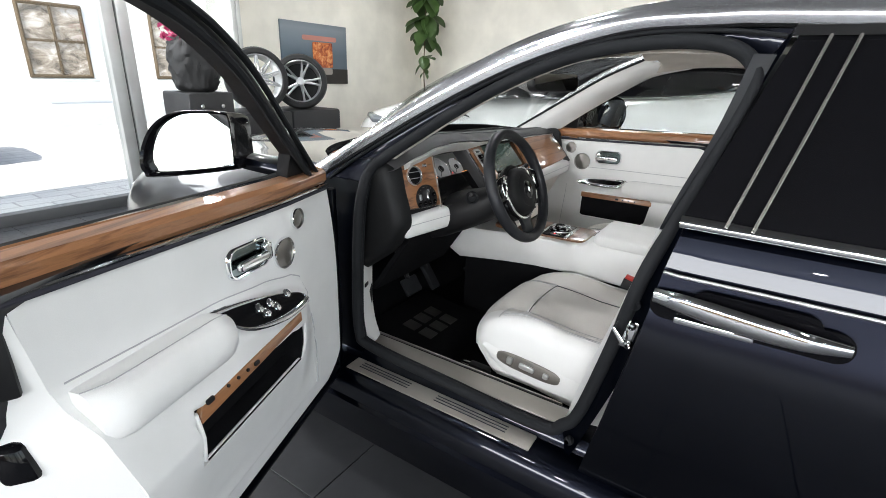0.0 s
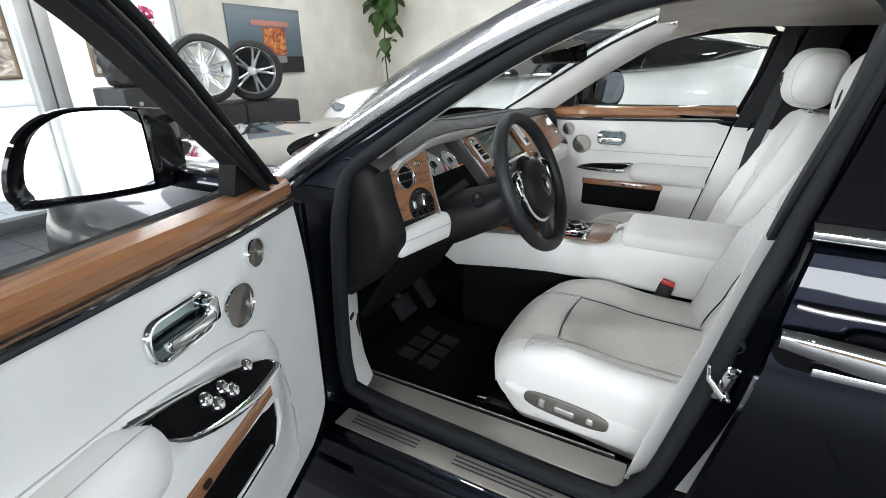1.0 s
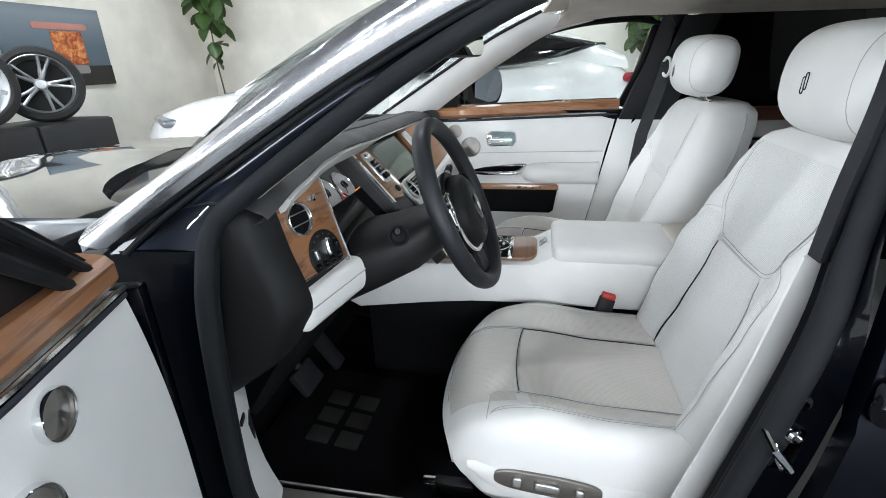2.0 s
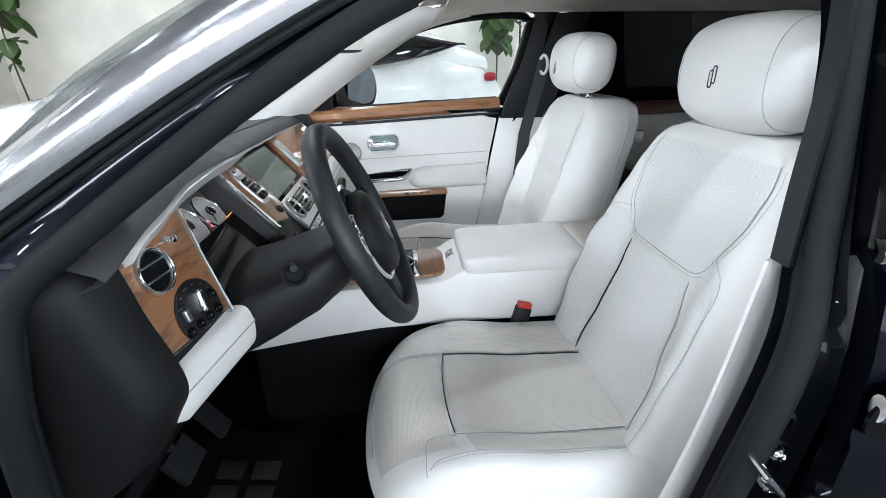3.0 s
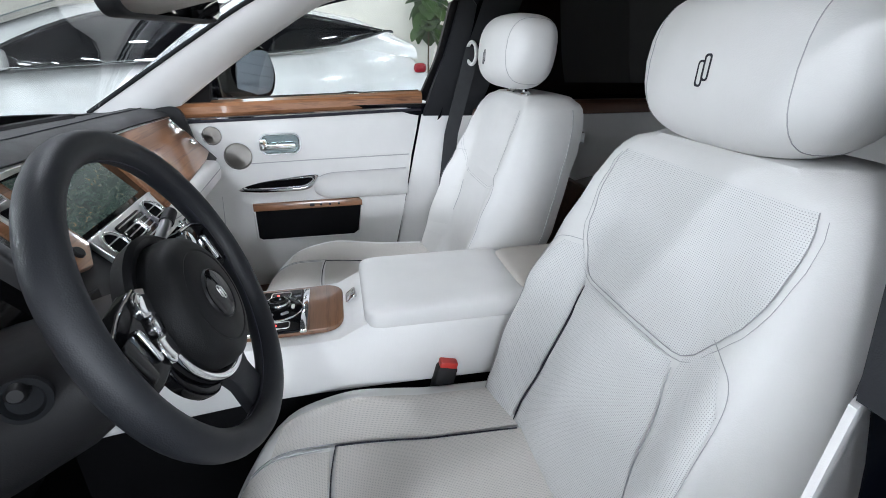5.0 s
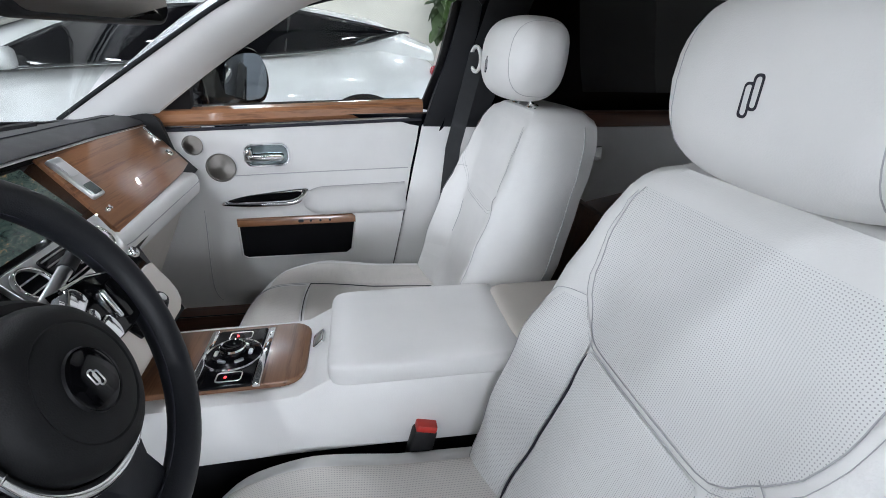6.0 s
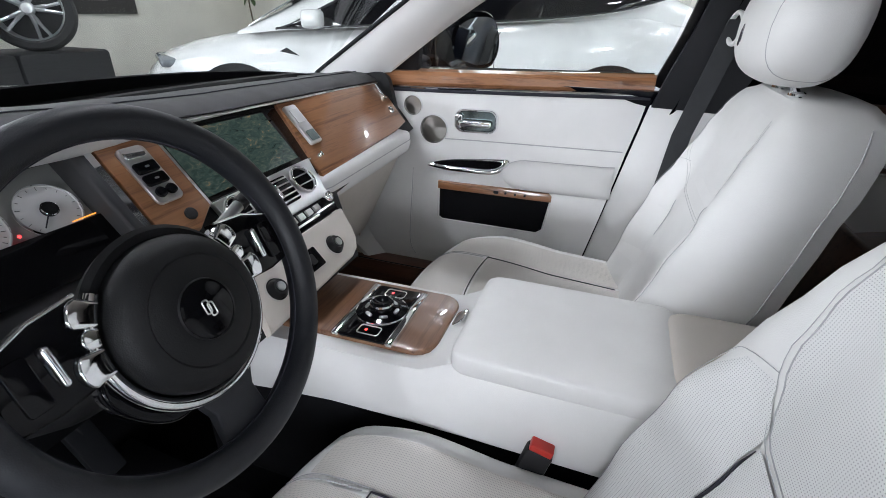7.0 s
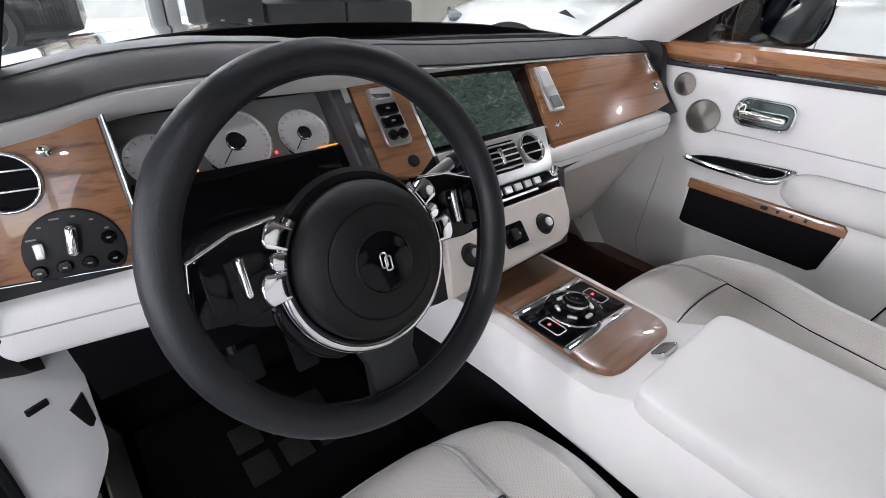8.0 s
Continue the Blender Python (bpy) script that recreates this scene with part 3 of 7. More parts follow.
part("bump_stop", lathe([(0.012, 0), (0.012, 0.012), (0.006, 0.018)], 16, basis((-0.806, -0.37, 0.475), (-1, 0.3, 0))), RUBBER, car)


def scuttle_edge(x):
    """Where the bonnet's rear edge runs: far forward in the middle, back towards the wings."""
    return 0.70 + 0.335 * math.sqrt(max(0.0, 1 - (x / 0.53) ** 2)) if abs(x) < 0.53 else 0.70


def front_end():
    """Bonnet and wings: superellipse sections along the car."""
    def section(y, half, top, low, e):
        rows = []
        for k in range(33):
            a = math.pi * k / 32
            c, sn = math.cos(a), math.sin(a)
            rows.append((half * math.copysign(abs(c) ** e, -c), y, low + (top - low) * sn ** e))
        return rows
    secs = []
    for y, half, top, e in [(0.56, 0.86, 1.035, 0.34), (0.72, 0.89, 1.045, 0.33), (1.0, 0.905, 1.04, 0.33), (1.3, 0.905, 1.025, 0.33), (1.58, 0.89, 1.0, 0.34), (1.78, 0.855, 0.965, 0.36), (1.94, 0.80, 0.92, 0.4), (2.06, 0.71, 0.86, 0.45), (2.10, 0.58, 0.80, 0.5)]:
        secs.append(section(y, half, top, 0.32, e))
    wings = part("front_wing", grid(secs, caps=False), PAINT, car, "dark blue front wings")
    secs = []
    for y, half, top in [(0.72, 0.60, 1.062), (0.95, 0.63, 1.066), (1.25, 0.62, 1.058), (1.55, 0.58, 1.036), (1.82, 0.52, 1.0), (2.0, 0.46, 0.95)]:
        secs.append([(half * u, lerp(scuttle_edge(half * u), 1.95, (y - 0.72) / 1.28) + 0.05 * (1 - u * u) * (y - 0.72) / 1.28, top - 0.022 * abs(u) ** 3 + 0.012 * (1 - min(1, abs(u) * 4))) for u in [k / 12 - 1 for k in range(25)]])
    part("bonnet", thick(secs, 0.05, (0, 0, -1)), BONNET, car, "silver bonnet with a soft centre crease")
    part("grille", rbox((0.62, 0.12, 0.5), (0, 2.08, 0.66), 0.04), CHROME, car, "chrome radiator grille")
    for k in range(14):
        part("grille_vane", rbox((0.012, 0.05, 0.42), (-0.26 + 0.04 * k, 2.15, 0.66), 0.004), SATIN, car)
    for s in (-1, 1):
        lampo = part("headlamp", rbox((0.30, 0.12, 0.13), (s * 0.57, 2.02, 0.74), 0.04, (0, 0, -s * 18)), LENS, car, "clear headlamp")
        part("reflector", lathe([(0.045, 0), (0.04, 0.02), (0.012, 0.005)], 20, basis((s * 0.60, 2.07, 0.74), (s * 0.3, 1, 0))), CHROME, lampo)
    return wings


front_end()
part("cowl", thick(band([(-0.76, 0.60, 1.05), (-0.4, 0.72, 1.075), (0, 0.76, 1.08), (0.4, 0.72, 1.075), (0.76, 0.60, 1.05)], [(-0.72, 0.53, 1.072), (-0.4, 0.62, 1.112), (0, 0.66, 1.118), (0.4, 0.62, 1.112), (0.72, 0.53, 1.072)], 30), 0.02, (0, 0, -1)), SOFT_BLACK, car, "black plastic cowl below the windscreen")
part("scuttle", thick([[(x, lerp(0.60, scuttle_edge(x) + 0.012, k / 6), 1.046 + 0.010 * math.sin(math.pi * k / 6)) for x in [lerp(-0.60, 0.60, j / 32) for j in range(33)]] for k in range(7)], 0.015, (0, 0, -1)), GLOSS_BLACK, car, "gloss black scuttle panel behind the bonnet")
for s in (-1, 1):
    part("wiper", tube([(s * 0.1 - 0.05, 0.69, 1.107), (s * 0.3, 0.685, 1.118), (s * 0.55, 0.60, 1.112)], [0.011, 0.008, 0.005]), SOFT_BLACK, car)


def roof():
    rows = []
    for i in range(17):
        y = -0.24 - 1.5 * i / 16
        edge = resample(RAIL_OUT, 60)
        e = min(edge, key=lambda p: abs(p.y - y))
        half = -e.x * 0.9
        rows.append([(half * u, y - 0.06 * (1 - u * u) * (-1 if i < 1 else 0), lerp(1.545, e.z + 0.008, abs(u) ** 2.6)) for u in [k / 12 - 1 for k in range(25)]])
    part("roof_skin", thick(rows, 0.03, (0, 0, -1)), PAINT, car, "dark blue roof")
    rows = []
    for i in range(20):
        y = -0.20 - 1.65 * i / 19
        half = 0.56
        rows.append([(half * u, y, lerp(1.475, 1.435, abs(u) ** 2.2) - 0.012 * (i == 0)) for u in [k / 12 - 1 for k in range(25)]])
    part("headliner", thick(rows, 0.012, (0, 0, 1)), SUEDE, car, "pale cloth headliner")


roof()


def windscreen():
    rows = []
    low = resample([(-0.715, 0.545, 1.075), (-0.4, 0.64, 1.112), (0, 0.68, 1.12), (0.4, 0.64, 1.112), (0.715, 0.545, 1.075)], 25)
    high = resample([(-0.525, -0.16, 1.492), (-0.3, -0.20, 1.515), (0, -0.215, 1.522), (0.3, -0.20, 1.515), (0.525, -0.16, 1.492)], 25)
    for k in range(13):
        t = k / 12
        rows.append([a.lerp(b, t) + Vector((0, 0.05, 0.05)) * math.sin(math.pi * t) for a, b in zip(low, high)])
    w = part("windscreen", thick(rows, 0.005, (0, 0.5, 0.8)), GLASS, car, "clear curved windscreen")
    w.visible_shadow = False
    frit = [[a.lerp(b, t * lerp(1.0, 0.6, ease(-0.3, 0.5, a.x))) + Vector((0, 0.05, 0.05)) * math.sin(math.pi * t * lerp(1.0, 0.6, ease(-0.3, 0.5, a.x))) + Vector((0, -0.008, -0.008)) for a, b in zip(low, high)] for t in (0.0, 0.03, 0.06, 0.085)]
    part("glass_border", thick(frit, 0.003, (0, -0.5, -0.8)), SOFT_BLACK, car, "black border of the windscreen")


windscreen()


def cabin_trim(s):
    """Inside trim of the pillars of one side."""
    inner = [(-0.700, 0.40, 1.085), (-0.655, 0.20, 1.215), (-0.60, -0.01, 1.345), (-0.572, -0.16, 1.405), (-0.555, -0.32, 1.428)]
    front = [(-0.615, 0.46, 1.110), (-0.575, 0.26, 1.245), (-0.53, 0.04, 1.385), (-0.50, -0.10, 1.450), (-0.48, -0.26, 1.468)]
    if s > 0:
        inner = [(-0.735, 0.31, 1.112), (-0.703, 0.155, 1.218), (-0.660, 0.0, 1.312), (-0.618, -0.142, 1.388), (-0.580, -0.30, 1.425)]
        front = [(-0.700, 0.545, 1.098), (-0.655, 0.40, 1.182), (-0.600, 0.20, 1.298), (-0.560, 0.05, 1.382), (-0.505, -0.12, 1.455)]
    a = inner if s < 0 else flip(inner)
    b = front if s < 0 else flip(front)
    part("pillar_trim", thick(band(a, b, 30, (-0.024 * s, -0.016, 0)), 0.02, (s, 0.4, 0)), SUEDE if s < 0 else WHITE, car, "pale leather windscreen pillar trim")
    part("glass_rubber", tube(resample([tuple(Vector(p) + Vector((0, 0.004, 0.004))) for p in b], 24), 0.006), RUBBER, car)
    part("trim_edge", tube(resample([tuple(Vector(p) + Vector((0, -0.004, 0.012))) for p in a], 24), 0.008), SUEDE, car)
    rail_a = [(-0.572, -0.16, 1.405), (-0.555, -0.35, 1.432), (-0.555, -0.6, 1.43), (-0.565, -1.7, 1.41)]
    rail_b = [(-0.47, -0.2, 1.452), (-0.46, -0.4, 1.458), (-0.46, -0.6, 1.458), (-0.47, -1.7, 1.44)]
    part("roof_trim", thick(band(rail_a if s < 0 else flip(rail_a), rail_b if s < 0 else flip(rail_b), 24), 0.015, (0, 0, 1)), SUEDE, car)
    post_f = [(-0.60, -0.57, 1.43), (-0.655, -0.538, 1.28), (-0.70, -0.495, 1.14), (-0.722, -0.475, 1.065)] if s < 0 else [(-0.61, -0.535, 1.43), (-0.672, -0.505, 1.28), (-0.735, -0.465, 1.14), (-0.77, -0.445, 1.06)]
    post_b = [(-0.58, -0.72, 1.43), (-0.635, -0.68, 1.28), (-0.68, -0.64, 1.14), (-0.70 - 0.04 * (s > 0), -0.62, 1.06)]
    part("post_trim", thick(band(post_f if s < 0 else flip(post_f), post_b if s < 0 else flip(post_b), 16, (0.02 if s < 0 else 0, 0, 0)), 0.03, (s, 0, 0)), DARK, car, "dark cloth upper post trim")
    low_f = [(-0.722, -0.470, 1.063), (-0.735, -0.42, 0.85), (-0.735, -0.36, 0.62), (-0.735, -0.33, 0.48)] if s < 0 else [(-0.785, -0.442, 1.063), (-0.765, -0.393, 0.85), (-0.742, -0.340, 0.62), (-0.738, -0.308, 0.48)]
    low_b = [(-0.70 - 0.04 * (s > 0), -0.62, 1.063), (-0.715, -0.60, 0.85), (-0.72, -0.56, 0.62), (-0.72, -0.54, 0.48)]
    part("post_trim", thick(band(low_f if s < 0 else flip(low_f), low_b if s < 0 else flip(low_b), 16, (0.015 if s < 0 else -0.004, 0, 0)), 0.006, (s, 0, 0)), WHITE, car, "white lower post trim")


cabin_trim(-1)
cabin_trim(1)
part("header_trim", thick(band([(-0.5, -0.12, 1.452), (0, -0.17, 1.485), (0.5, -0.12, 1.452)], [(-0.5, -0.27, 1.462), (0, -0.3, 1.485), (0.5, -0.27, 1.462)], 20), 0.012, (0, 0, 1)), SUEDE, car, "pale cloth header over the windscreen")

# cabin floor
part("cabin_floor", rbox((1.42, 2.6, 0.06), (0, -0.55, 0.33), 0.01), CARPET, car, "black carpet")
part("bulkhead", rbox((1.46, 0.06, 0.72), (0, 0.66, 0.68), 0.02, (-10, 0, 0)), CARPET, car, "black carpeted bulkhead")
mat_bm = rbox((0.46, 0.55, 0.016), (-0.40, 0.28, 0.37), 0.006, (8, 0, 0))
mat = part("floor_mat", mat_bm, CARPET, car, "black carpet floor mat")
for i in range(3):
    for j in range(2):
        part("heel_pad", rbox((0.056, 0.062, 0.006), (-0.305 - 0.074 * i, 0.335 + 0.080 * j, 0.3865 + 0.0112 * j), 0.003, (8, 0, 0)), HEEL, mat, "worn grey rubber heel pad")
part("floor_mat", rbox((0.46, 0.55, 0.016), (0.40, 0.28, 0.37), 0.006, (8, 0, 0)), CARPET, car, "black carpet floor mat")
for k, (px, w) in enumerate(((-0.30, 0.05), (-0.43, 0.09))):
    ped = part("pedal", rbox((w, 0.02, 0.12 if k == 0 else 0.07), (px, 0.44, 0.56), 0.006, (-35, 0, 0)), RUBBER, car, "black rubber pedal")
    part("pedal_arm", tube([(px, 0.455, 0.58), (px, 0.52, 0.70), (px, 0.53, 0.80)], 0.01), SOFT_BLACK, ped)
# white kick panel ahead of the driver's door
part("kick_panel", thick(band([(-0.779, 0.398, 0.87), (-0.779, 0.400, 0.72), (-0.779, 0.402, 0.62), (-0.779, 0.392, 0.53), (-0.775, 0.350, 0.488)], [(-0.646, 0.452, 0.87), (-0.650, 0.452, 0.72), (-0.657, 0.447, 0.60), (-0.664, 0.43, 0.52), (-0.70, 0.375, 0.484)], 24, (0.0, -0.004, 0)), 0.02, (0, 0.5, 0)), WHITE, car, "white kick panel with two small slots")
part("kick_slot", rbox((0.030, 0.014, 0.013), (-0.718, 0.425, 0.672), 0.002, (0, 0, 23)), SOFT_BLACK, car, "small dark slot")
part("kick_slot", plate([(-0.013, 0.026), (0.012, 0.044), (0.014, -0.020), (0.002, -0.036)], 0.010, basis((-0.6776, 0.4466, 0.606), (0.38, -0.92, 0)), 0.002), SOFT_BLACK, car, "dark recessed pull")
part("kick_panel", thick([[(0.715, y, z) for z in (0.40, 0.5, 0.65, 0.85)] for y in (0.44, 0.50, 0.56, 0.64)], 0.02, (1, 0, 0)), CREAM, car, "cream leather footwell side panel")
part("kick_panel", thick(band([(0.775, 0.36, 0.80), (0.775, 0.385, 0.62), (0.77, 0.33, 0.482)], [(0.70, 0.50, 0.80), (0.695, 0.52, 0.62), (0.70, 0.40, 0.482)], 12), 0.02, (0, 0.5, 0)), WHITE, car, "white kick panel")

# rear doors and rear quarter


def rear_side(s):
    """The closed rear door, its window and the quarter behind it."""
    xs = [(0.79, 0.36, 0.02), (0.842, 0.37, 0.0), (0.866, 0.48, -0.02), (0.872, 0.66, -0.055), (0.868, 0.82, -0.085), (0.862, 0.90, -0.098), (0.856, 0.915, -0.1), (0.845, 1.00, -0.11), (0.822, 1.078, -0.125), (0.79, 1.10, -0.13)]
    rows = []
    for k in range(22):
        y = -0.40 - 1.35 * k / 21
        rows.append([(s * x, y + (dy if k < 6 else dy * max(0, 1 - (k - 5) / 6)), z) for x, z, dy in xs])
    door = part("rear_door", thick(rows, 0.03, (-s, 0, 0)), PAINT, car, "dark blue closed rear door with a chrome handle")
    # window: glass, frame, chrome
    fore = 0.026 if s < 0 else 0.0
    base = [(s * 0.800, -0.545 + fore, 1.105), (s * 0.800, -0.9, 1.102), (s * 0.795, -1.3, 1.10), (s * 0.785, -1.7, 1.10)]
    top = [(s * 0.606, -0.665 + fore, 1.468), (s * 0.602, -0.95, 1.468), (s * 0.606, -1.3, 1.455), (s * 0.63, -1.66, 1.40)]
    part("rear_window", thick(band(base, top, 24, (s * 0.012, 0, 0)), 0.006, (-s, 0, 0)), PRIVACY, door, "black privacy glass")
    part("chrome_strip", thick(band([tuple(Vector(p) + Vector((s * 0.012, 0, -0.012))) for p in base], [tuple(Vector(p) + Vector((s * 0.004, 0, 0.012))) for p in base], 24, (s * 0.006, 0, 0)), 0.008, (-s, 0, 0)), CHROME, door, "chrome waist strip")
    part("chrome_strip", thick(band([tuple(Vector(p) + Vector((s * 0.012, 0.012, -0.004))) for p in top], [tuple(Vector(p) + Vector((s * 0.0, 0.008, 0.016))) for p in top], 24), 0.008, (-s, 0, 0)), CHROME, door, "chrome window strip")
    for dy0, w in ((-0.055, 0.0065), (-0.100, 0.0065)):
        a = Vector((s * 0.812, -0.545 + dy0, 1.108))
        b = Vector((s * 0.616, -0.665 + dy0 + 0.03, 1.466))
        part("window_bar", tube([a, a.lerp(b, 0.5) + Vector((s * 0.012, 0, 0)), b], w * 0.5), GRILLE, door, "slim dark metal strip")
    # crease, its bright highlight drawn as a thin metal line
    part("crease_highlight", tube([(s * 0.872, -0.48 - 0.06 * k, 1.012) if k else (s * 0.866, -0.515, 1.012) for k in range(20)], 0.004), SATIN, door)
    # handle
    z = 0.955
    part("handle_plate", plate(rrect(0.335, 0.062, 0.028), 0.004, basis((s * 0.8635, -0.668, z - 0.012), (s, 0, -0.12))), GLOSS_BLACK, door, "gloss black plate behind the handle")
    recess = part("handle_recess", plate(rrect(0.21, 0.05, 0.024), 0.006, basis((s * 0.8625, -0.68, z + 0.012), (s, 0, -0.12))), GLOSS_BLACK, door)
    line = [Vector((s * 0.868, -0.505, z + 0.004)), Vector((s * 0.884, -0.56, z + 0.006)), Vector((s * 0.893, -0.66, z)), Vector((s * 0.890, -0.76, z - 0.006)), Vector((s * 0.868, -0.83, z - 0.010))]
    pts = resample(line, 24)
    rows = []
    for i, p in enumerate(pts):
        h = 0.020 * (0.65 + 0.5 * math.sin(math.pi * min(1, i / 23 * 0.9 + 0.1)))
        rows.append([p + Vector((s * 0.010 * math.cos(a), 0, h * math.sin(a))) for a in [2 * math.pi * k / 12 for k in range(12)]])
    part("door_handle", grid(rows, ring=True, caps=True), CHROME, door, "long chrome pull handle")
    part("handle_strip", rbox((0.006, 0.14, 0.014), (s * 0.872, -0.62, z - 0.036), 0.003), CHROME, door)
    # inside
    inner = part("rear_door_panel", thick([[(s * 0.735, y, z2) for z2 in (0.46, 0.7, 0.9, 1.055)] for y in (-0.62, -1.0, -1.4, -1.75)], 0.03, (s, 0, 0)), WHITE, door, "white leather rear door panel")
    part("rear_wood_cap", rbox((0.05, 1.14, 0.05), (s * 0.745, -1.18, 1.082), 0.008), WOOD_DARK, door, "dark walnut waist rail")
    part("rear_pull", rbox((0.012, 0.12, 0.05), (s * 0.731, -0.98, 0.97), 0.012), CHROME, door)
    return door


rear_side(-1)
rear_side(1)


def rear_end():
    """Boot and rear wings: superellipse sections along the car."""
    secs = []
    for y, half, top, e in [(-1.74, 0.866, 1.098, 0.30), (-2.0, 0.866, 1.095, 0.30), (-2.3, 0.862, 1.085, 0.31), (-2.6, 0.85, 1.06, 0.33), (-2.85, 0.83, 1.02, 0.36), (-3.0, 0.79, 0.95, 0.42), (-3.06, 0.70, 0.82, 0.5)]:
        row = []
        for k in range(33):
            a = math.pi * k / 32
            row.append((half * math.copysign(abs(math.cos(a)) ** e, -math.cos(a)), y, 0.34 + (top - 0.34) * math.sin(a) ** e))
        secs.append(row)
    tail = part("boot", grid(secs, caps=True), PAINT, car, "dark blue boot and rear wings")
    for s in (-1, 1):
        part("tail_lamp", rbox((0.12, 0.05, 0.24), (s * 0.70, -3.03, 0.80), 0.02, (0, 0, s * 12)), RED_LENS, tail, "upright red tail lamp")
    part("bumper_trim", rbox((1.2, 0.03, 0.02), (0, -3.06, 0.58), 0.006), CHROME, tail)


rear_end()
part("rear_screen", thick(band([(-0.70, -2.05, 1.08), (0, -2.15, 1.09), (0.70, -2.05, 1.08)], [(-0.56, -1.68, 1.44), (0, -1.72, 1.47), (0.56, -1.68, 1.44)], 20), 0.006, (0, -1, 0.6)), PRIVACY, car, "black rear screen")
part("roof_quarter", thick(band([(-0.80, -1.72, 1.10), (-0.76, -2.1, 1.09)], [(-0.60, -1.64, 1.44), (-0.58, -1.72, 1.43)], 6), 0.03, (1, 0, 0)), PAINT, car)
part("roof_quarter", thick(band([(0.80, -1.72, 1.10), (0.76, -2.1, 1.09)], [(0.60, -1.64, 1.44), (0.58, -1.72, 1.43)], 6), 0.03, (-1, 0, 0)), PAINT, car)
for s in (-1, 1):
    for wy in (1.33, -1.75):
        wh = part("wheel", lathe([(0.20, -0.11), (0.335, -0.11), (0.365, -0.07), (0.37, 0.0), (0.365, 0.07), (0.335, 0.11), (0.26, 0.115), (0.255, 0.09)], 40, basis((s * 0.80, wy, 0.37), (s, 0, 0))), TYRE, car, "black tyre on an alloy wheel")
        part("rim", lathe([(0.255, 0.10), (0.24, 0.075), (0.07, 0.095), (0.04, 0.11), (0.01, 0.112)], 40, basis((s * 0.80, wy, 0.37), (s, 0, 0))), SATIN, wh)

# ---- front doors ----
HINGE, OPEN = Vector((-0.865, 0.525, 0.0)), 69.05
LEFT_DOOR = Matrix.Translation(HINGE) @ pose(0, 0, 0, 0, 0, -OPEN) @ Matrix.Translation(-HINGE) @ Matrix.Diagonal((-1, 1, 1, 1))
RIGHT_DOOR = Matrix.Identity(4)


def lean(z):
    """How far in the window's plane lies at a height."""
    return 0.775 - 0.46 * max(0.0, z - 1.09)


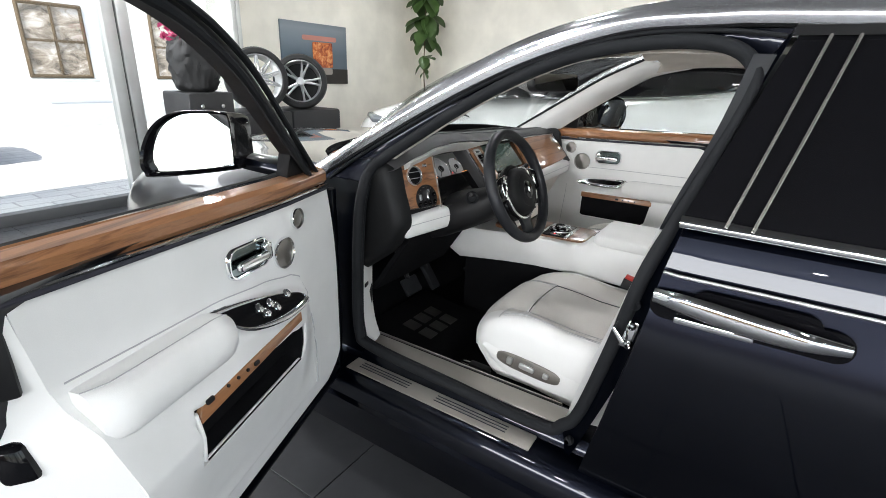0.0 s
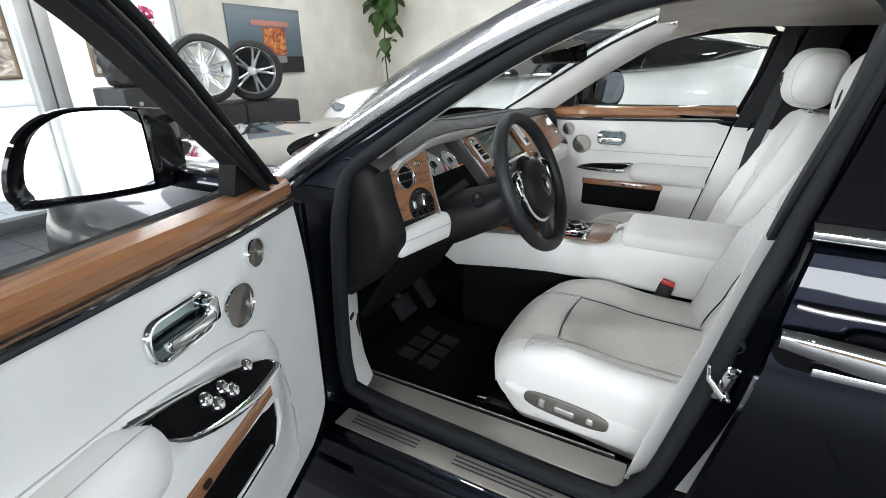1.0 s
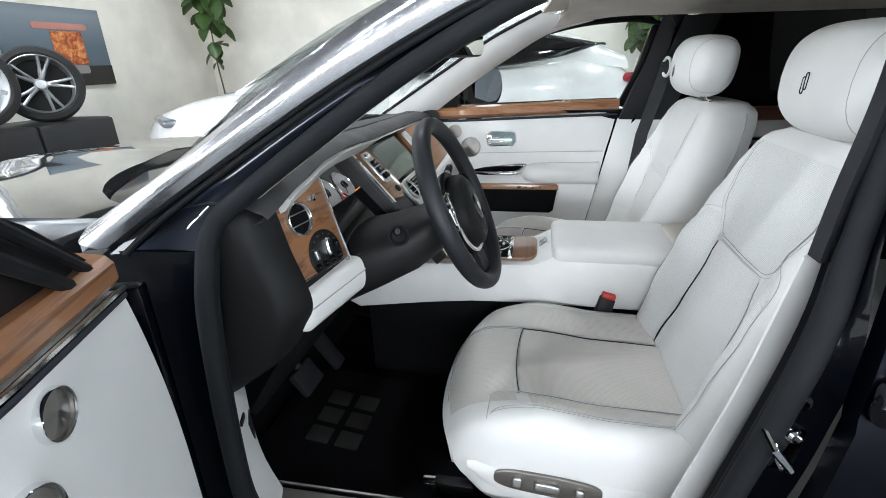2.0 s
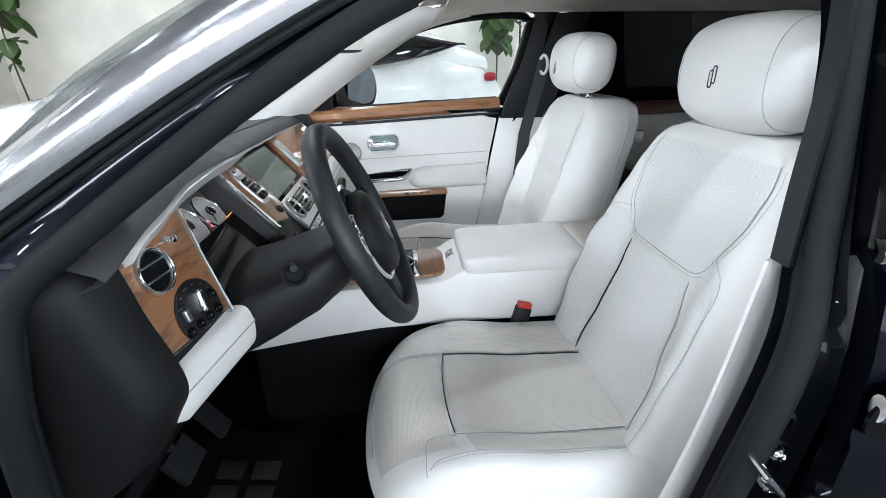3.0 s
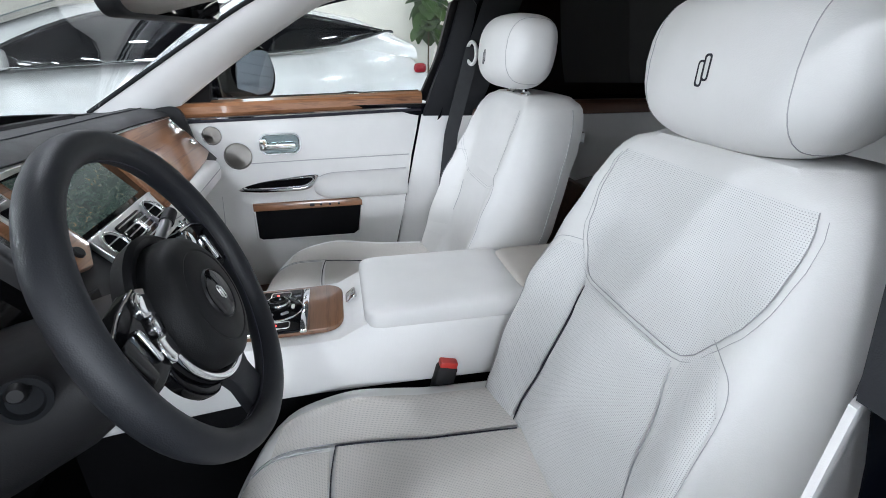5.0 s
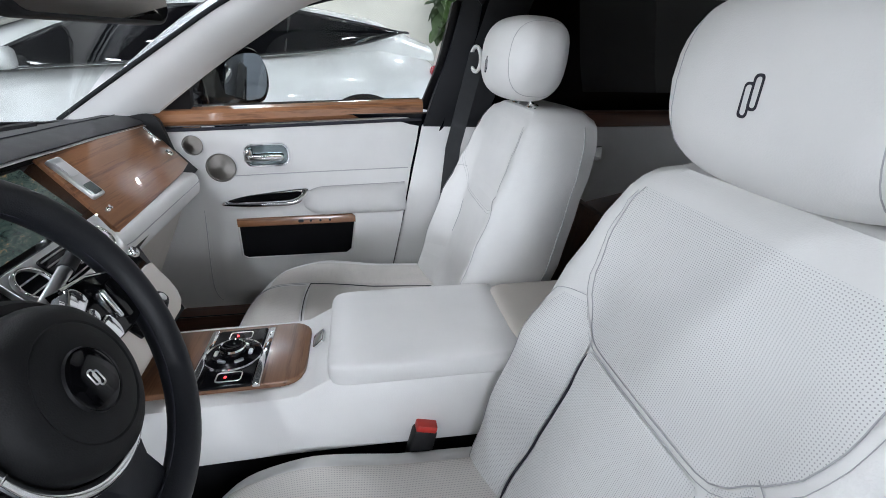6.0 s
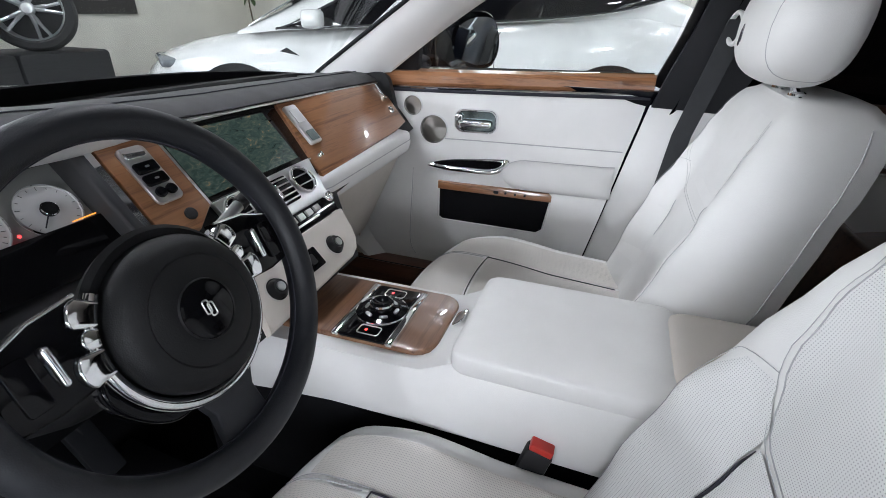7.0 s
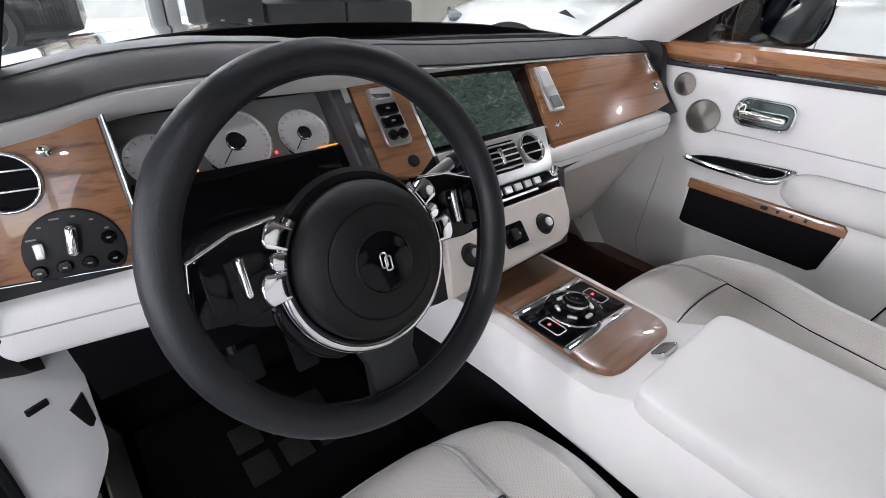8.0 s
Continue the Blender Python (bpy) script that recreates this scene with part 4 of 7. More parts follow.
def front_door(name, xf, label, driver):
    """A front door in the far side's closed place, moved by xf."""
    # shell
    shell = []
    for k in range(13):
        y = 0.50 - 0.95 * k / 12
        shell.append([(x, y + dy, z) for x, z, dy in ((0.79, 0.40, 0.0), (0.845, 0.39, 0.0), (0.872, 0.5, 0.0), (0.876, 0.66, 0.0), (0.868, 0.82, -0.0), (0.858, 0.915, -0.01), (0.845, 1.0, -0.02), (0.82, 1.08, -0.03), (0.80, 1.10, -0.035))])
    d = part(name, thick(shell, 0.03, (-1, 0, 0)), PAINT, car, label, xf)

    def add(pname, bm, material, parent=None, plabel=""):
        for v in bm.verts:
            v.co.x += 0.055 * max(0.0, min(1.0, (0.18 - v.co.y) / 0.6)) ** 1.1 * max(0.0, min(1.0, (v.co.z - 0.74) / 0.16)) * max(0.0, min(1.0, (1.25 - v.co.z) / 0.12))
        return part(pname, bm, material, d, plabel, xf)

    # inner panel: outline in (y, z), bowed
    def rear_edge(z):
        return -0.44 + (1.08 - z) * 0.23 if not driver else -0.405 + (1.08 - z) * 0.16

    def front_edge(z):
        return 0.453 - 0.051 * max(0, (z - 0.75) / 0.33) ** 2 - 0.09 * max(0, (0.53 - z) / 0.09) ** 2

    def crest(y):
        """Height of the pad's stitched upper edge."""
        return table(y, [(-0.42, 0.933), (-0.07, 0.925), (0.077, 0.908), (0.186, 0.886), (0.225, 0.866), (0.246, 0.83), (0.266, 0.74), (0.280, 0.64), (0.290, 0.40)])[0]

    def pad_x(y, z):
        """The driver's panel: a proud pad below the crest, hollowed for the pocket."""
        d = min(crest(y) - z, (z - 0.495) * 1.2)
        x = 0.742 - 0.008 * ease(0.0, 0.012, d)
        x -= 0.036 * ease(0.02, 0.085, d) * ease(0.27, 0.16, y) * ease(0.50, 0.74, z)
        hole = ease(-0.222, -0.212, y) * ease(0.166, 0.156, y + 0.4 * max(0, 0.72 - z)) * ease(0.672, 0.680, z) * ease(0.776, 0.770, z + 0.06 * y)
        return lerp(x, 0.752, hole)

    rows = []
    fine_n = 96 if driver else 30
    for k in range(fine_n + 1):
        z = 0.445 + (1.065 - 0.445) * k / fine_n
        row = []
        for j in range(fine_n + 1):
            y = lerp(front_edge(z), rear_edge(z), j / fine_n)
            zt = z + 0.017 * j / fine_n * ease(1.0, 1.065, z)
            if driver:
                row.append((pad_x(y, z) + 0.010 * max(0, (0.54 - z) / 0.1) ** 2, y, zt))
                continue
            x = 0.742 + 0.010 * max(0, (0.54 - z) / 0.1) ** 2
            # lower pad stands proud below the crease
            inside = max(0, min(1, (0.235 - y) / 0.02))
            x -= 0.012 * inside * max(0, min(1, (0.915 - z) / 0.02)) * max(0, min(1, (z - 0.50) / 0.03))
            row.append((x, y, zt))
        rows.append(row)
    panel = add("door_panel", thick(rows, 0.035, (1, 0, 0)), WHITE, None, "white leather door panel")
    add("door_edge", rbox((0.095, 0.03, 0.62), (0.80, 0.485, 0.73), 0.008), PAINT, None, "dark blue leading edge")
    if driver:
        er = [[(lerp(min(0.742, pad_x(rear_edge(z), z) + 0.003), 0.872, q / 6) + 0.008 * math.sin(math.pi * q / 6), rear_edge(z) - 0.15 * q / 6, z) for q in range(7)] for z in [0.42 + 0.68 * k / 20 for k in range(21)]]
        end = add("door_end", thick(er, 0.03, (0.6, 0.8, 0)), WHITE, None, "white door end face with its latch")
    else:
        end = add("door_end", rbox((0.10, 0.028, 0.63), (0.80, -0.445, 0.75), 0.012), PAINT, None, "door end face with its latch")
    if driver:
        add("lock_opening", rbox((0.055, 0.014, 0.11), (0.770, -0.424, 0.995), 0.005, (0, 0, -49)), SOFT_BLACK, end)
        add("lock", rbox((0.045, 0.024, 0.06), (0.785, -0.428, 0.845), 0.01, (0, 0, -35)), GLOSS_BLACK, end, "black door latch")
    add("door_bottom", rbox((0.10, 0.92, 0.03), (0.80, 0.02, 0.42), 0.01), PAINT)
    # waist: wood cap, chrome, black strip
    cap = []
    for k in range(26):
        y = lerp(0.40, -0.445, k / 25)
        zb = 1.074 + 0.018 * (k / 25)
        cap.append([(0.745, y, zb), (0.737, y, zb + 0.010), (0.737, y, zb + 0.030), (0.745, y, zb + 0.040), (0.775, y, zb + 0.046), (0.785, y, zb + 0.03), (0.78, y, zb)])
    add("wood_cap", grid(cap, ring=True, caps=True), WOOD_DOOR if driver else WOOD_Y, None, "open-grain walnut waist rail")
    add("chrome_line", tube([(0.736, lerp(0.40, -0.44, k / 20), 1.070 + 0.018 * k / 20) for k in range(21)], 0.0045), CHROME, None, "chrome line under the wood")
    add("dark_strip", tube([(0.739, lerp(0.40, -0.44, k / 20), 1.062 + 0.018 * k / 20) for k in range(21)], 0.006), GROOVE)
    add("waist_chrome", tube([(0.792, lerp(0.36, -0.44, k / 20), 1.118 + 0.014 * k / 20) for k in range(21)], 0.009), CHROME, None, "chrome outer waist strip")
    if driver:
        add("lock_pin", lathe([(0.006, 0), (0.007, 0.012), (0.005, 0.02)], 12, Matrix.Translation((0.765, -0.40, 1.135))), SATIN)
    # window frame: front slope, top, rear
    arc = [(0.44, 1.085), (0.30, 1.19), (0.13, 1.305), (-0.05, 1.39), (-0.22, 1.43), (-0.40, 1.44), (-0.50, 1.425)] if not driver else [(0.432, 1.073), (0.25, 1.188), (0.10, 1.278), (0.0, 1.338), (-0.10, 1.392), (-0.225, 1.442), (-0.36, 1.470), (-0.50, 1.470)]
    out_line = [(lean(z) + 0.012, y, z + 0.012) for y, z in arc]
    in_line = [(lean(z) + 0.002, y - (0.018 if driver else 0.026), z - (0.018 if driver else 0.016)) for y, z in arc]
    add("window_frame", thick(band(out_line, in_line, 40, (-0.010, 0, 0), 4), 0.035, (1, 0, 0)), SOFT_BLACK, None, "black door window frame")
    add("frame_seal", tube(resample([(x - 0.008, y - 0.004, z) for x, y, z in in_line], 40), 0.008), RUBBER)
    add("frame_seal", tube(resample([(x - 0.012, y + 0.02, z + 0.012) for x, y, z in in_line], 40), 0.006), RUBBER)
    rear_out = [(lean(1.42) + 0.010, -0.545, 1.425), (lean(1.25) + 0.01, -0.515, 1.26), (lean(1.1) + 0.01, -0.475, 1.10)]
    rear_in = [(lean(1.42), -0.505, 1.40), (lean(1.25), -0.478, 1.25), (lean(1.1), -0.440, 1.11)]
    add("window_frame", thick(band(rear_out, rear_in, 16, (-0.008, 0, 0), 3), 0.03, (1, 0, 0)), SOFT_BLACK, None, "black door window frame")
    add("mirror_patch", thick(band([(lean(1.11) - 0.006, 0.40, 1.105), (lean(1.11) - 0.006, 0.232, 1.112)], [(lean(1.19) - 0.004, 0.26, 1.195), (lean(1.2) - 0.004, 0.208, 1.225)], 8), 0.03, (1, 0, 0)), SOFT_BLACK, None, "black triangular corner trim")
    gl_low = [(0.785, 0.20, 1.10), (0.785, -0.45, 1.10)]
    gl_top = [(lean(1.24) + 0.012, 0.20, 1.225), (lean(1.39) + 0.012, -0.02, 1.375), (lean(1.42) + 0.012, -0.25, 1.42), (lean(1.42) + 0.012, -0.49, 1.415)]
    if not driver:
        pane = add("pane", thick(band(gl_low, gl_top, 24), 0.004, (1, 0, 0)), GLASS, None, "clear side glass")
        pane.visible_shadow = False
    # loudspeakers
    for y, z, r, nm in ((0.238, 1.020, 0.029, "tweeter"), (0.170, 0.952, 0.043, "loudspeaker")):
        if driver:
            y, r = y - 0.006, r * 0.88
        m = basis((0.742, y, z), (-1, 0, 0))
        sp = add(nm, lathe([(r, 0.0), (r, 0.004), (r * 0.93, 0.006), (r * 0.90, 0.003), (r * 0.6, 0.0035), (r * 0.3, 0.0045), (0.001, 0.005)], 36, m), TURNED_Y if driver else TURNED_X, None, "round brushed metal grille")
        add("grille_ring", lathe([(r * 0.965, 0.004), (r * 1.0, 0.0085), (r * 1.045, 0.004), (r * 1.05, 0.0)], 40, m), CHROME, sp, "thin chrome ring")
    # inside handle
    m = basis((0.740, 0.037, 0.985), (-1, 0, 0))
    o = rrect(0.134, 0.074, 0.027)
    bez = add("handle_bezel", ring_plate(o, rrect(0.114, 0.054, 0.020), 0.009, m), CHROME, None, "chrome handle surround")
    add("handle_cup", plate(rrect(0.116, 0.056, 0.021), 0.003, m), DIM_CHROME, bez, "chrome cup with a dim green reflection in its colour")
    hb = basis((0.728, 0.037, 0.979), (-1, 0, 0))
    add("lever", plate(rrect(0.098, 0.020, 0.009), 0.010, hb, 0.004), CHROME, bez, "chrome release lever")
    add("lever_pivot", plate(rrect(0.024, 0.040, 0.008), 0.012, basis((0.735, 0.088, 0.985), (-1, 0, 0)), 0.003), CHROME, bez)
    # crease stitching and recess line
    if driver:
        run = [(y, crest(y)) for y in [lerp(-0.36, 0.245, k / 30) for k in range(31)]] + [(table(z, [(0.50, 0.262), (0.53, 0.276), (0.64, 0.278), (0.74, 0.264), (0.83, 0.246)])[0], z) for z in [lerp(0.81, 0.515, k / 12) for k in range(13)]]
        add("stitch_line", tube([(pad_x(y, z) - 0.0005, y, z) for y, z in run], 0.0016, 6), THREAD, None, "dark stitched line")
    else:
      add("stitch_line", tube(smooth_line([(0.7405, rear_edge(0.925) + 0.01, 0.925), (0.7405, 0.10, 0.925), (0.7405, 0.19, 0.915), (0.7405, 0.232, 0.87), (0.742, 0.245, 0.75), (0.742, 0.255, 0.56), (0.742, 0.235, 0.505)]), 0.0016, 6), THREAD, None, "dark stitched line")
    # switch crescent
    tilt_out = (-0.75, 0, 0.66) if driver else (-0.9, 0, 0.44)
    m = basis((0.722, 0.058, 0.858), tilt_out)
    sh = [(p.x, p.y) for p in smooth_line([(u, v, 0) for u, v in ((-0.118, -0.014), (-0.06, 0.004), (0.02, 0.013), (0.112, 0.020), (0.128, 0.014), (0.118, -0.004), (0.085, -0.022), (0.0, -0.024), (-0.07, -0.022))], 4, True)]
    if driver:
        m = basis((0.706, 0.02, 0.873), (-0.80, 0, 0.60))
        sh = [(0.02 - p.x, p.y) for p in smooth_line([(y, v, 0) for y, v in ((-0.088, 0.0455), (-0.065, 0.0435), (-0.03, 0.038), (0.05, 0.020), (0.13, -0.010), (0.153, -0.030), (0.140, -0.041), (0.06, -0.042), (-0.03, -0.022), (-0.070, 0.008), (-0.088, 0.030))], 4, True)]
    pod = add("switch_bezel", ring_plate([(x * 1.05, y * 1.18) for x, y in sh], [(x * (0.95 if driver else 0.86), y * (0.80 if driver else 0.50)) for x, y in sh], 0.006 if driver else 0.009, m), CHROME, None, "chrome crescent surround")
    add("switch_panel", plate([(x * 0.96, y * 0.85) for x, y in sh], 0.004, m), GLOSS_BLACK, pod, "gloss black switch panel")
    if driver:
        for bx, by in ((-0.024, 0.003), (-0.0335, -0.0107), (0.0094, 0.007), (0.0007, -0.0092), (-0.084, 0.001)):
            mm = m @ Matrix.Translation((bx, by, 0.004))
            add("window_switch", lathe([(0.0105, 0), (0.0105, 0.003), (0.008, 0.005), (0.001, 0.0055)], 20, mm), CHROME, pod, "round chrome window switch")
    # armrest
    rows = []
    for k in range(19):
        t = k / 18
        y = lerp(-0.052 if driver else -0.050, rear_edge(0.84) + 0.004, t)
        zc = 0.874 if driver else 0.835
        e = min(1.0, math.sin(math.pi * min(t, 1 - t) * 2.2) if min(t, 1 - t) < 0.227 else 1.0) ** 0.5
        dpt = (0.068 if driver else 0.04) * max(0.12, e if t < 0.5 else 1.0) * (1 - 0.35 * ease(0.86, 1.0, t) ** 2)
        hz = 0.048 * max(0.3, e if t < 0.5 else 1.0)
        rows.append([(0.742 - dpt * max(0.0, math.cos(a)) ** (0.4 if driver else 0.55) if math.cos(a) > 0 else 0.742, y, zc + hz * math.sin(a) * (1.0 if math.sin(a) > 0 else 0.9)) for a in [math.pi * (q / 12 - 0.5) for q in range(13)]])
    arm = add("armrest", grid(rows, caps=True), WHITE, None, "padded white leather armrest")
    add("stitch_line", tube([(r[11][0] - 0.001, r[11][1], r[11][2] + 0.001) for r in rows], 0.0010, 6), THREAD, arm)
    # wood strip and pocket
    strip_x = 0.706 if driver else 0.731
    add("pocket_strip", plate([(-0.147, 0.014), (-0.147, -0.012), (0.215, -0.012), (0.215, 0.004), (0.205, 0.014)], 0.010, basis((strip_x, 0.0, 0.786 if driver else 0.778), (-1, 0, 0), (0, -0.06 if driver else 0, 1)), 0.003), WOOD_DOOR if driver else WOOD_Y, None, "walnut strip above the pocket")
    fore_end = -0.160 if driver else -0.142
    pk = [(fore_end, 0.058 if driver else 0.05), (fore_end, -0.045), (-0.130, -0.052), (0.180, -0.052), (0.196, -0.04), (0.210, 0.05)]
    add("pocket", plate(pk, 0.003, basis((0.7505 if driver else 0.7285, 0.0, 0.725 if driver else 0.715), (-1, 0, 0))), CARPET, None, "black lined door pocket")
    if driver:
        lining = [[(0.7035, y, 0.6795), (0.726, y, 0.683), (0.7465, y, 0.687)] for y in [lerp(-0.2135, 0.142, k / 8) for k in range(9)]]
        add("pocket_floor", thick(lining, 0.004, (0, 0, -1)), CARPET, None, "black pocket lining")
        add("pocket_end", thick([[(0.7035, -0.2125, z), (0.7465, -0.2125, z)] for z in (0.684, 0.72, 0.775)], 0.004, (0, -1, 0)), CARPET)
        add("pocket_end", thick([[(0.702, 0.150 - 0.4 * max(0, 0.72 - z), z), (0.7505, 0.150 - 0.4 * max(0, 0.72 - z), z)] for z in (0.682, 0.70, 0.72, 0.75, 0.768)], 0.004, (0, 1, 0)), CARPET)
        rim = [(-0.220, lerp(0.785, 0.684, k / 6), 0, -0.006) for k in range(7)] + [(lerp(-0.214, 0.138, k / 12), 0.677, 1, -0.010) for k in range(13)] + [(0.163 - 0.4 * max(0, 0.72 - z), z, 0, 0.008) for z in (0.684, 0.70, 0.72, 0.745, 0.768)]
        add("pocket_edge", tube([(pad_x(y + (0 if low else d), z + (d if low else 0)) + 0.002, y, z) for y, z, low, d in rim], 0.0045, 8), WHITE)
    else:
      add("pocket_edge", tube([Vector((0.727, x, 0.715 + z)) for x, z in [(0.146, 0.05), (0.146, -0.045), (0.132, -0.056), (-0.182, -0.056), (-0.2, -0.042), (-0.213, 0.05)]], 0.0035), WHITE)
    for q in range(4):
        add("switch", plate(rrect(0.016 if q == 0 else 0.007, 0.009 if q == 0 else 0.007, 0.003), 0.003, basis((strip_x - 0.0105, -0.045 - 0.03 * q, 0.783 + 0.0018 * q if driver else 0.778), (-1, 0, 0))), SOFT_BLACK, None, "small dark button")
    if driver:
        add("switch", plate(rrect(0.020, 0.010, 0.003), 0.003, basis((strip_x - 0.0105, -0.185, 0.791), (-1, 0, 0))), SOFT_BLACK, None, "small dark button")
    # outside mirror
    mc = Vector((0.945, 0.212, 1.193)) if driver else Vector((0.988, 0.152, 1.190))
    face = Vector((-0.743, -0.66, 0.105)).normalized() if driver else Vector((-0.62, -0.78, 0.03)).normalized()
    fm = basis(mc, face)
    shape = [(0.119, -0.035), (0.113, -0.055), (0.095, -0.066), (-0.050, -0.063), (-0.064, -0.054), (-0.066, 0.0), (-0.065, 0.054), (-0.052, 0.067), (0.02, 0.071), (0.06, 0.062), (0.092, 0.038), (0.112, 0.0)]
    if not driver:
        shape = [(-0.105, 0.02), (-0.10, -0.06), (-0.085, -0.078), (0.06, -0.078), (0.098, -0.055), (0.112, -0.005), (0.10, 0.05), (0.065, 0.082), (-0.02, 0.082), (-0.08, 0.060)]
    shape = [(p.x * (1.0 if driver else 1.16), p.y * (1.0 if driver else 1.04)) for p in smooth_line([(x + (0.017 if driver else 0), y, 0) for x, y in shape], 4, True)]
    rows = []
    for dz, sc, dx in ((0.0, 0.94, 0), (0.008, 1.03, 0), (0.0, 1.08, 0), (-0.018, 1.09, -0.014), (-0.020, 1.085, -0.016), (-0.05, 1.06, -0.048), (-0.085, 0.96, -0.075), (-0.11, 0.74, -0.082), (-0.125, 0.40, -0.082), (-0.13, 0.05, -0.082)) if driver else ((0.0, 0.94, 0), (0.008, 1.03, 0), (0.0, 1.08, 0), (-0.05, 1.10, 0), (-0.11, 1.02, 0), (-0.15, 0.80, 0), (-0.17, 0.45, 0), (-0.18, 0.05, 0)):
        rows.append([(x * sc + dx, y * sc, dz) for x, y in shape])
    bm = grid(rows, ring=True, caps=True)
    bm.transform(fm)
    mir = add("door_mirror", bm, GLOSS_BLACK, None, "black outside mirror")
    gm = fm @ Matrix.Translation((0, 0, 0.005)) @ pose(0, 0, 0, 0 if driver else 9, 4 if driver else -4, 0)
    add("mirror_glass", plate([(x * 0.90 - 0.003, y * 0.935 + 0.003) if driver else (x * 0.66 + 0.034, y * 0.88) for x, y in shape], 0.004, gm), MIRROR, mir, "mirror glass")
    add("mirror_arm", rbox((0.14, 0.07, 0.04), (0.87, mc.y + 0.12, 1.125), 0.018, (0, -8, 0)), PAINT, mir)
    return d


front_door("car_door", LEFT_DOOR, "wide open driver's door with white leather panel and walnut rail", True)
front_door("car_door", RIGHT_DOOR, "closed passenger door with white leather panel and walnut rail", False)

# ---- seats ----


BACK = [  # height, half width, front, rear, bolster
    (0.50, 0.235, -0.420, -0.54, 0.03), (0.62, 0.262, -0.452, -0.585, 0.055), (0.75, 0.272, -0.492, -0.635, 0.058), (0.88, 0.270, -0.530, -0.680, 0.052),
    (0.98, 0.255, -0.558, -0.708, 0.034), (1.06, 0.238, -0.575, -0.738, 0.016), (1.11, 0.220, -0.586, -0.752, 0.004), (1.145, 0.195, -0.600, -0.755, 0.0), (1.163, 0.150, -0.625, -0.74, 0.0)]


def back_front(u, z):
    hw, yf, yb, bol = table(z, BACK)
    a = abs(u)
    y = yf + bol * ease(0.46, 0.80, a) - (0.03 + bol * 0.9) * max(0.0, (a - 0.80) / 0.20) ** 2.2 + 0.012 * (1 - a * a) * (1 - ease(0.9, 1.1, z))
    return hw * u, y


def cushion_top(u, v):
    a = abs(u)
    y = lerp(0.045 + 0.028 * (1 - a * a) - 0.022 * a ** 4, -0.46, v)
    z = 0.640 - 0.016 * v + 0.012 * math.sin(math.pi * min(1, v * 1.6))
    z += 0.030 * ease(0.50, 0.80, a) * ease(0.05, 0.4, v)
    z -= 0.068 * max(0.0, 1 - v / 0.22) ** 3.0
    z -= (0.032 + 0.02 * v) * max(0.0, (a - 0.86) / 0.14) ** 2.4
    return 0.26 * u * (1 - 0.07 * max(0.0, 1 - v / 0.22) ** 2.4), y, z


